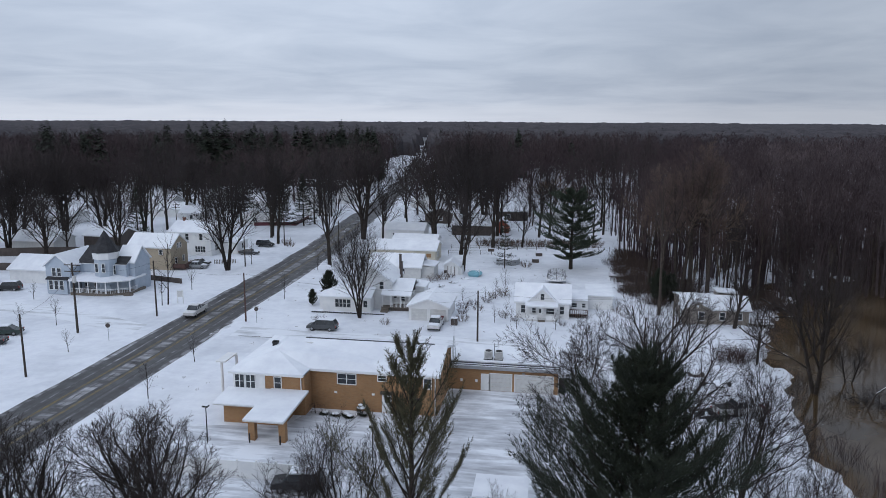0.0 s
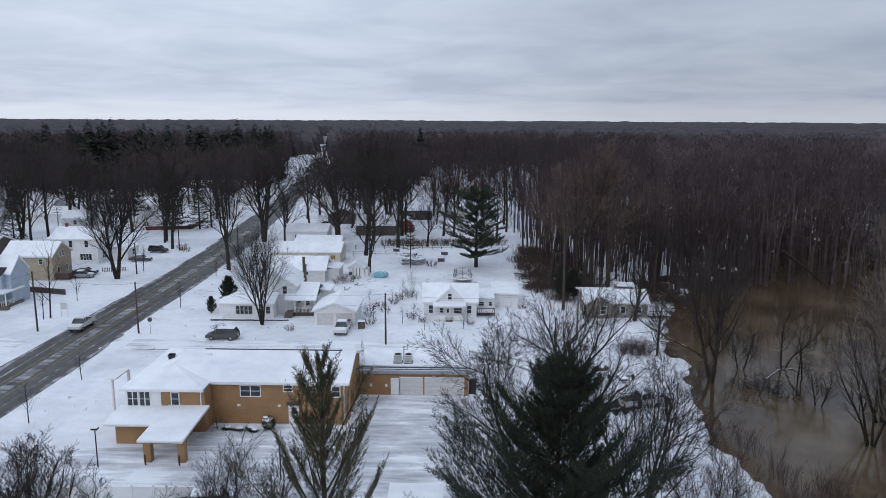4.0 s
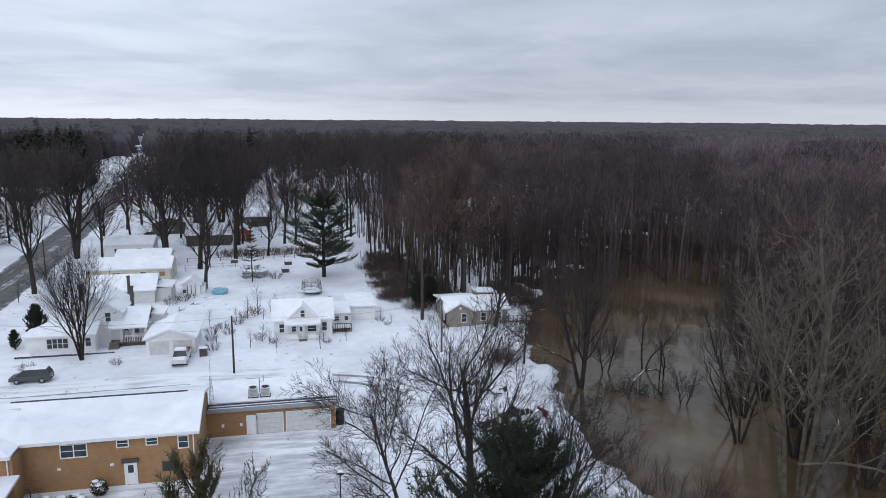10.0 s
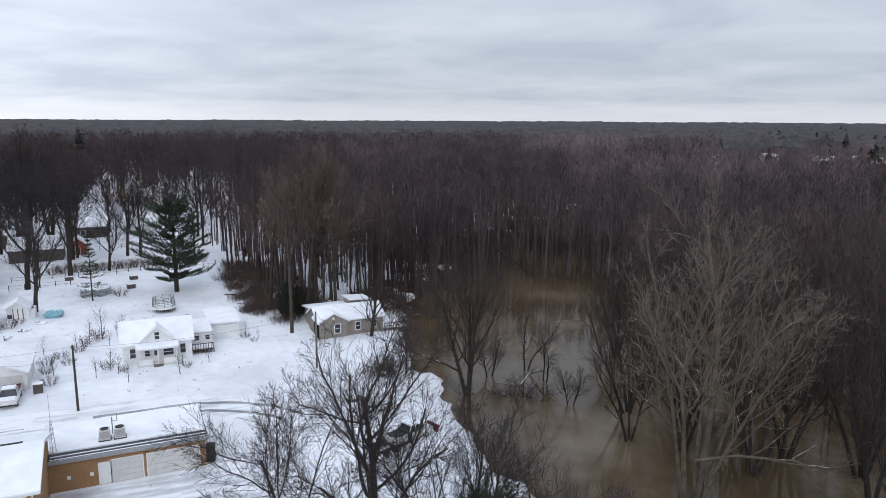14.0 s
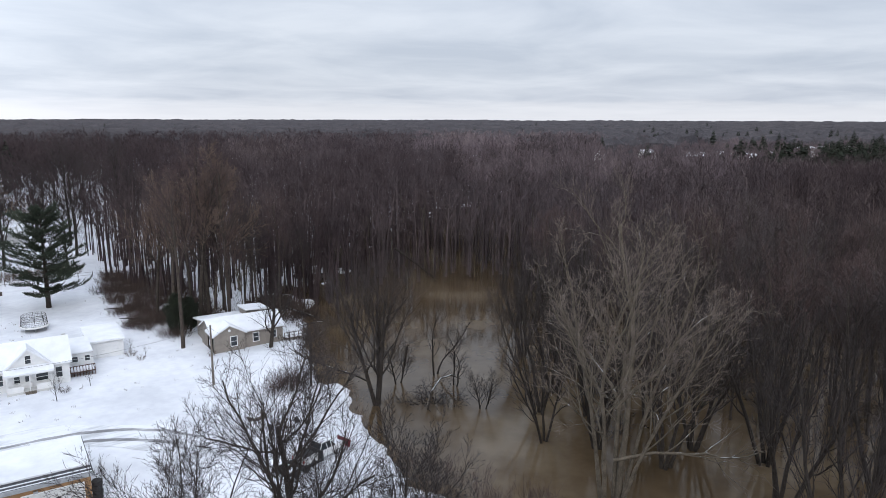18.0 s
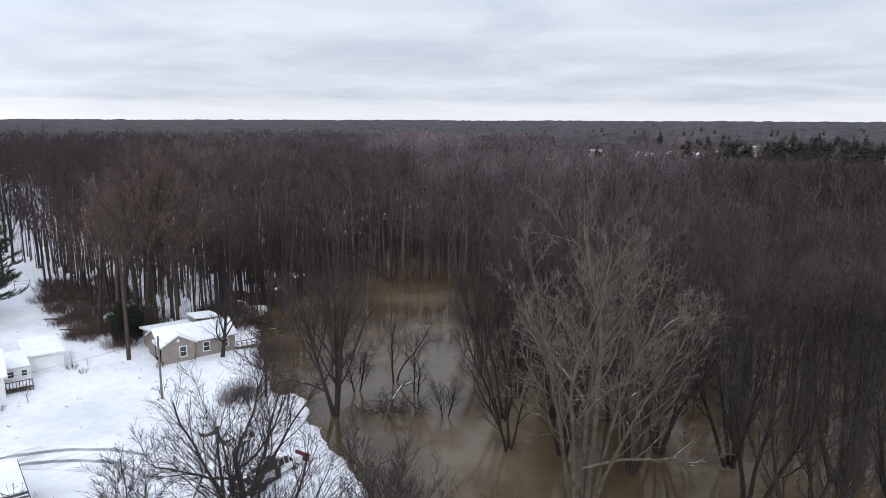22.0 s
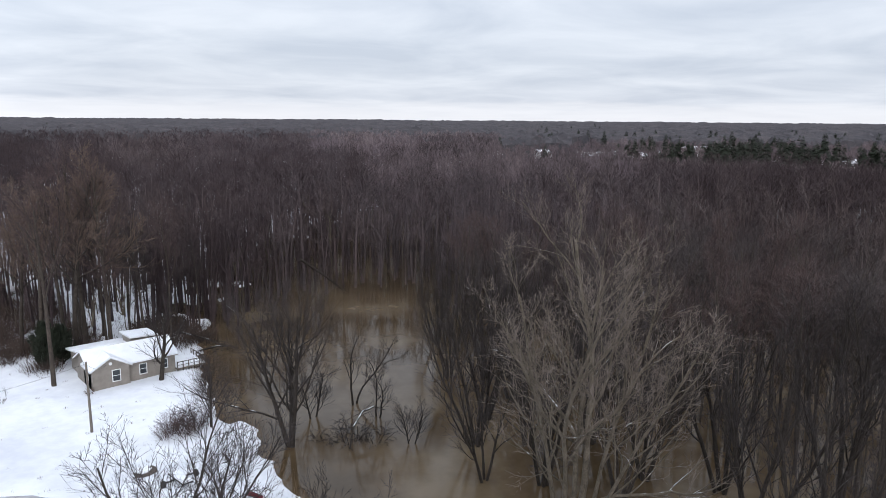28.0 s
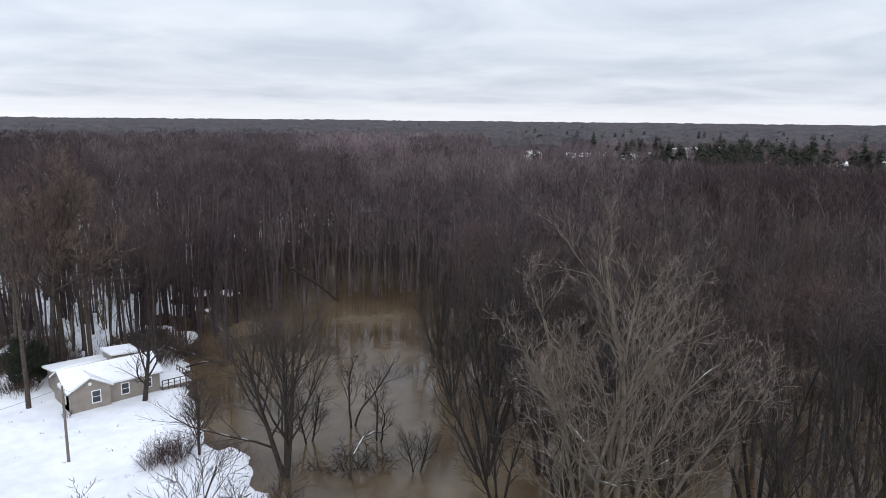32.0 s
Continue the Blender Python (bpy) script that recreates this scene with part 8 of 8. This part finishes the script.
# shrubs and thickets
rb = random.Random(12)
for x, y, s, k in [(-19.3, 25.6, 0.75, 0), (-30.2, 25.2, 0.9, 1), (1.0, 75.5, 1.2, 0), (-8.2, 37.5, 1.0, 1), (-6.6, 40.0, 0.9, 1), (-5.5, 37.0, 0.8, 0), (-8.0, 34.5, 0.8, 1), (-4.5, 42.5, 0.9, 1), (-7.2, 29.5, 0.9, 0), (-0.8, 33.5, 0.9, 1), (-2.0, 47.5, 1.3, 0), (-3.8, 46.0, 1.0, 0), (1.2, 31.5, 0.6, 1), (18.3, 40.0, 0.7, 0),
                   (19.2, 37.5, 0.5, 0), (9.0, 29.8, 0.6, 1), (-15.0, 59.5, 1.1, 0), (-17.0, 58.0, 1.2, 0), (-14.0, 62.0, 0.8, 1), (28.0, 34.0, 0.6, 0), (-62.0, 92.5, 1.4, 0), (-60.5, 91.0, 1.0, 0)]:
    tree_thing(bush_kinds[k], spin_pose(x, y, rb, s), "bare winter shrub in the snow", "shrub", "bare shrubs", "bare_shrub")
for i in range(24):
    tree_thing(bush_kinds[0], spin_pose(-12 + i * 1.3 + rb.uniform(-0.3, 0.3), 101.5 + rb.uniform(-0.6, 0.6) + i * 0.1, rb, 1.5), "bare hedge shrub along the back lots", "shrub", "hedge shrubs", "hedge_shrub")
for x, y, s in [(31.3, 16.8, 0.8), (32.6, 17.3, 0.95), (33.9, 16.6, 0.85), (32.0, 15.6, 0.7), (33.2, 15.8, 0.75), (30.2, 16.0, 0.6)]:
    tree_thing(brush_kinds[0], spin_pose(x, y, rb, s), "dense reddish brush thicket on the snowy bank", "thicket", "bank thickets", "thicket")
droop = tree_meshes("droop", 66, 3.4, 0.07, [(5, -0.05, 9, 0.2, 0.7, 0.5, 5, 0.2), (4, -0.16, 8, 0.2, 0.6, 0.5, 3, 0.2), (3, -0.2, 0, 0, 0, 0, 0.014, 0.2)], stems=8, fork=0.8)
for x, y, s in [(45.4, 4.2, 1.0), (47.2, 2.4, 0.85), (43.4, 5.6, 0.7), (66.0, -3.0, 1.1), (57.5, -13.5, 1.0)]:
    tree_thing(droop, spin_pose(x, y, rb, s), "drooping dark brush dusted with snow in the flood", "thicket", "flood brush", "flood_brush")
wand = tree_meshes("wand", 67, 4.6, 0.03, [(5, 0.03, 9, 0.25, 0.4, 0.42, 4, 0.08), (3, 0.06, 4, 0.2, 0.4, 0.5, 3, 0.1), (1, 0.0, 0, 0, 0, 0, 0.009)], stems=6, fork=0.3, twig=MAT_TWIG_RED, bark=MAT_TWIG_RED)
for i in range(16):
    y = rb.uniform(-27, -10)
    x = float(np.interp(y, [p[1] for p in SHORE[:8]], [p[0] for p in SHORE[:8]])) + rb.uniform(0.3, 3.2) + max(0.0, -12 - y) * rb.uniform(0, 0.3)
    tree_thing(wand, spin_pose(x, y, rb, rb.uniform(0.5, 0.95)), "slender reddish willow shoots along the flooded bank", "thicket", "bank willows", "willow_shoots")
for i in range(8):
    y = rb.uniform(-42, -17)
    x = float(np.interp(y, [p[1] for p in SHORE[:8]], [p[0] for p in SHORE[:8]])) + rb.uniform(-0.5, 8.0) * (1 if y < -14 else 0.5)
    tree_thing(brush_kinds[i % 2], spin_pose(x, y, rb, rb.uniform(0.6, 1.1)), "reddish bare brush along the flooded bank", "thicket", "bank brush", "thicket")
for i in range(30):
    x, y = rb.uniform(20, 30), rb.uniform(52, 90)
    if x + (y - 52) * 0.05 > 20.5:
        tree_thing(brush_kinds[i % 2], spin_pose(x, y, rb, rb.uniform(0.4, 0.65)), "tangled bare brush at the edge of the wood", "thicket", "wood edge brush", "thicket")
for i in range(4):
    x, y, a, l = rb.uniform(19, 27), rb.uniform(53, 80), rb.uniform(0, 3.1), rb.uniform(2, 5)
    lg = thing("fallen_log", pose(x, y, 0.2, 0, 0, math.degrees(a)), "fallen dark log dusted with snow", "log", "fallen logs")
    part("log", Shape().tube([(0, 0, 0), (l * 0.5, 0.2, 0.15), (l, 0, 0.05)], 0.16, 0.08, 6), MAT_BARK, lg)
    part("snow_ridge", Shape().tube([(0.1, 0, 0.13), (l * 0.5, 0.2, 0.27), (l * 0.95, 0, 0.12)], 0.09, 0.04, 5), MAT_ROOF_SNOW, lg)
for label, pts, r in [("snow-dusted trunk arching over the flood water", [(44.0, 2.3, -0.6), (45.2, 3.3, 1.3), (47.0, 4.2, 2.2), (48.8, 4.5, 2.2), (50.0, 4.2, 1.6)], 0.12), ("half-sunken trunk leaning in the flood", [(69.6, 55.5, 8.0), (75.5, 56.8, 3.9), (81.3, 57.9, -0.7)], 0.26),
                      ("snow-capped broken log above the bank", [(43.0, 44.5, 2.4), (45.5, 42.0, 1.6), (48.2, 39.5, 0.3)], 0.2), ("snowy branch lying on the bank", [(44.5, 41.0, 0.1), (47.0, 40.6, 0.4), (50.0, 40.0, -0.2)], 0.15)]:
    t = thing("fallen_tree", pose(0, 0, 0), label, "fallen tree")
    part("trunk", Shape().tube(pts, r, r * 0.4, 7), MAT_BARK, t)
    part("snow_ridge", Shape().tube([(x, y, z + r * 0.8) for x, y, z in pts[1:-1]], r * 0.3, r * 0.2, 5), MAT_ROOF_SNOW, t)
    tw = Shape()
    for i in range(26):
        q = rb.uniform(0.2, 0.98) * (len(pts) - 1)
        k = min(len(pts) - 2, int(q))
        p = Vector(pts[k]).lerp(Vector(pts[k + 1]), q - k)
        d = Vector((rb.uniform(-1, 1), rb.uniform(-1, 1), rb.uniform(-0.6, 0.9))).normalized()
        grow(rb, tw, tw, p, d, rb.uniform(0.8, 2.2), 0.03, 0, [(3, -0.04, 5, 0.2, 0.6, 0.5, 3), (2, 0, 0, 0, 0, 0, 0.01)])
    tagged(part("branchwork", tw, MAT_TWIG, t), kind="stuff")

# reeds and dead grass on the bank, and stubble in the lawns
def blades(name, spots, low, high, material, label, category, seed):
    g = np.random.default_rng(seed)
    x, y = np.array([p[0] for p in spots]), np.array([p[1] for p in spots])
    z = height_at(x, y)
    n = len(x)
    h, a, w = g.uniform(low, high, n), g.uniform(0, 6.28, n), g.uniform(0.012, 0.03, n)
    lx, ly = g.normal(0, 0.3, n) * h, g.normal(0, 0.3, n) * h
    v = np.stack([np.stack([x - np.cos(a) * w, y - np.sin(a) * w, z - 0.05], -1), np.stack([x + np.cos(a) * w, y + np.sin(a) * w, z - 0.05], -1), np.stack([x + lx, y + ly, z + h], -1)], 1).reshape(-1, 3)
    me = bpy.data.meshes.new(name)
    me.from_pydata(v.tolist(), [], np.arange(3 * n).reshape(-1, 3).tolist())
    me.materials.append(material)
    return tagged(new(name, me), label, category, kind="stuff")


gr = np.random.default_rng(15)
reed_spots = []
for (xa, ya), (xb, yb) in zip(SHORE[3:15], SHORE[4:16]):
    L = math.hypot(xb - xa, yb - ya)
    wide = 1.0 if ya < -12 or ya > 16 else 0.45
    for i in range(int(L * 85 * wide)):
        q = gr.uniform()
        off = gr.normal(0.9, 1.0 * wide + 0.2)
        nx, ny = (yb - ya) / L, -(xb - xa) / L
        reed_spots.append((xa + (xb - xa) * q + nx * off, ya + (yb - ya) * q + ny * off))
blades("bank_reeds", reed_spots, 0.25, 1.1, MAT_REED, "dry brown reeds and dead grass along the bank", "reeds", 16)
tuft = []
for i in range(380):
    cx, cy = gr.uniform(-45, 36), gr.uniform(-8, 90)
    if -5 < cx < 9 and 0 < cy < 8 or -29 < cx < -5 and cy < 3:
        continue
    for k in range(int(gr.integers(3, 14))):
        tuft.append((cx + gr.normal(0, 0.15), cy + gr.normal(0, 0.15)))
blades("grass_stubble", tuft, 0.08, 0.3, MAT_BRUSH, "sparse dead grass stems poking through snow", "grass", 17)
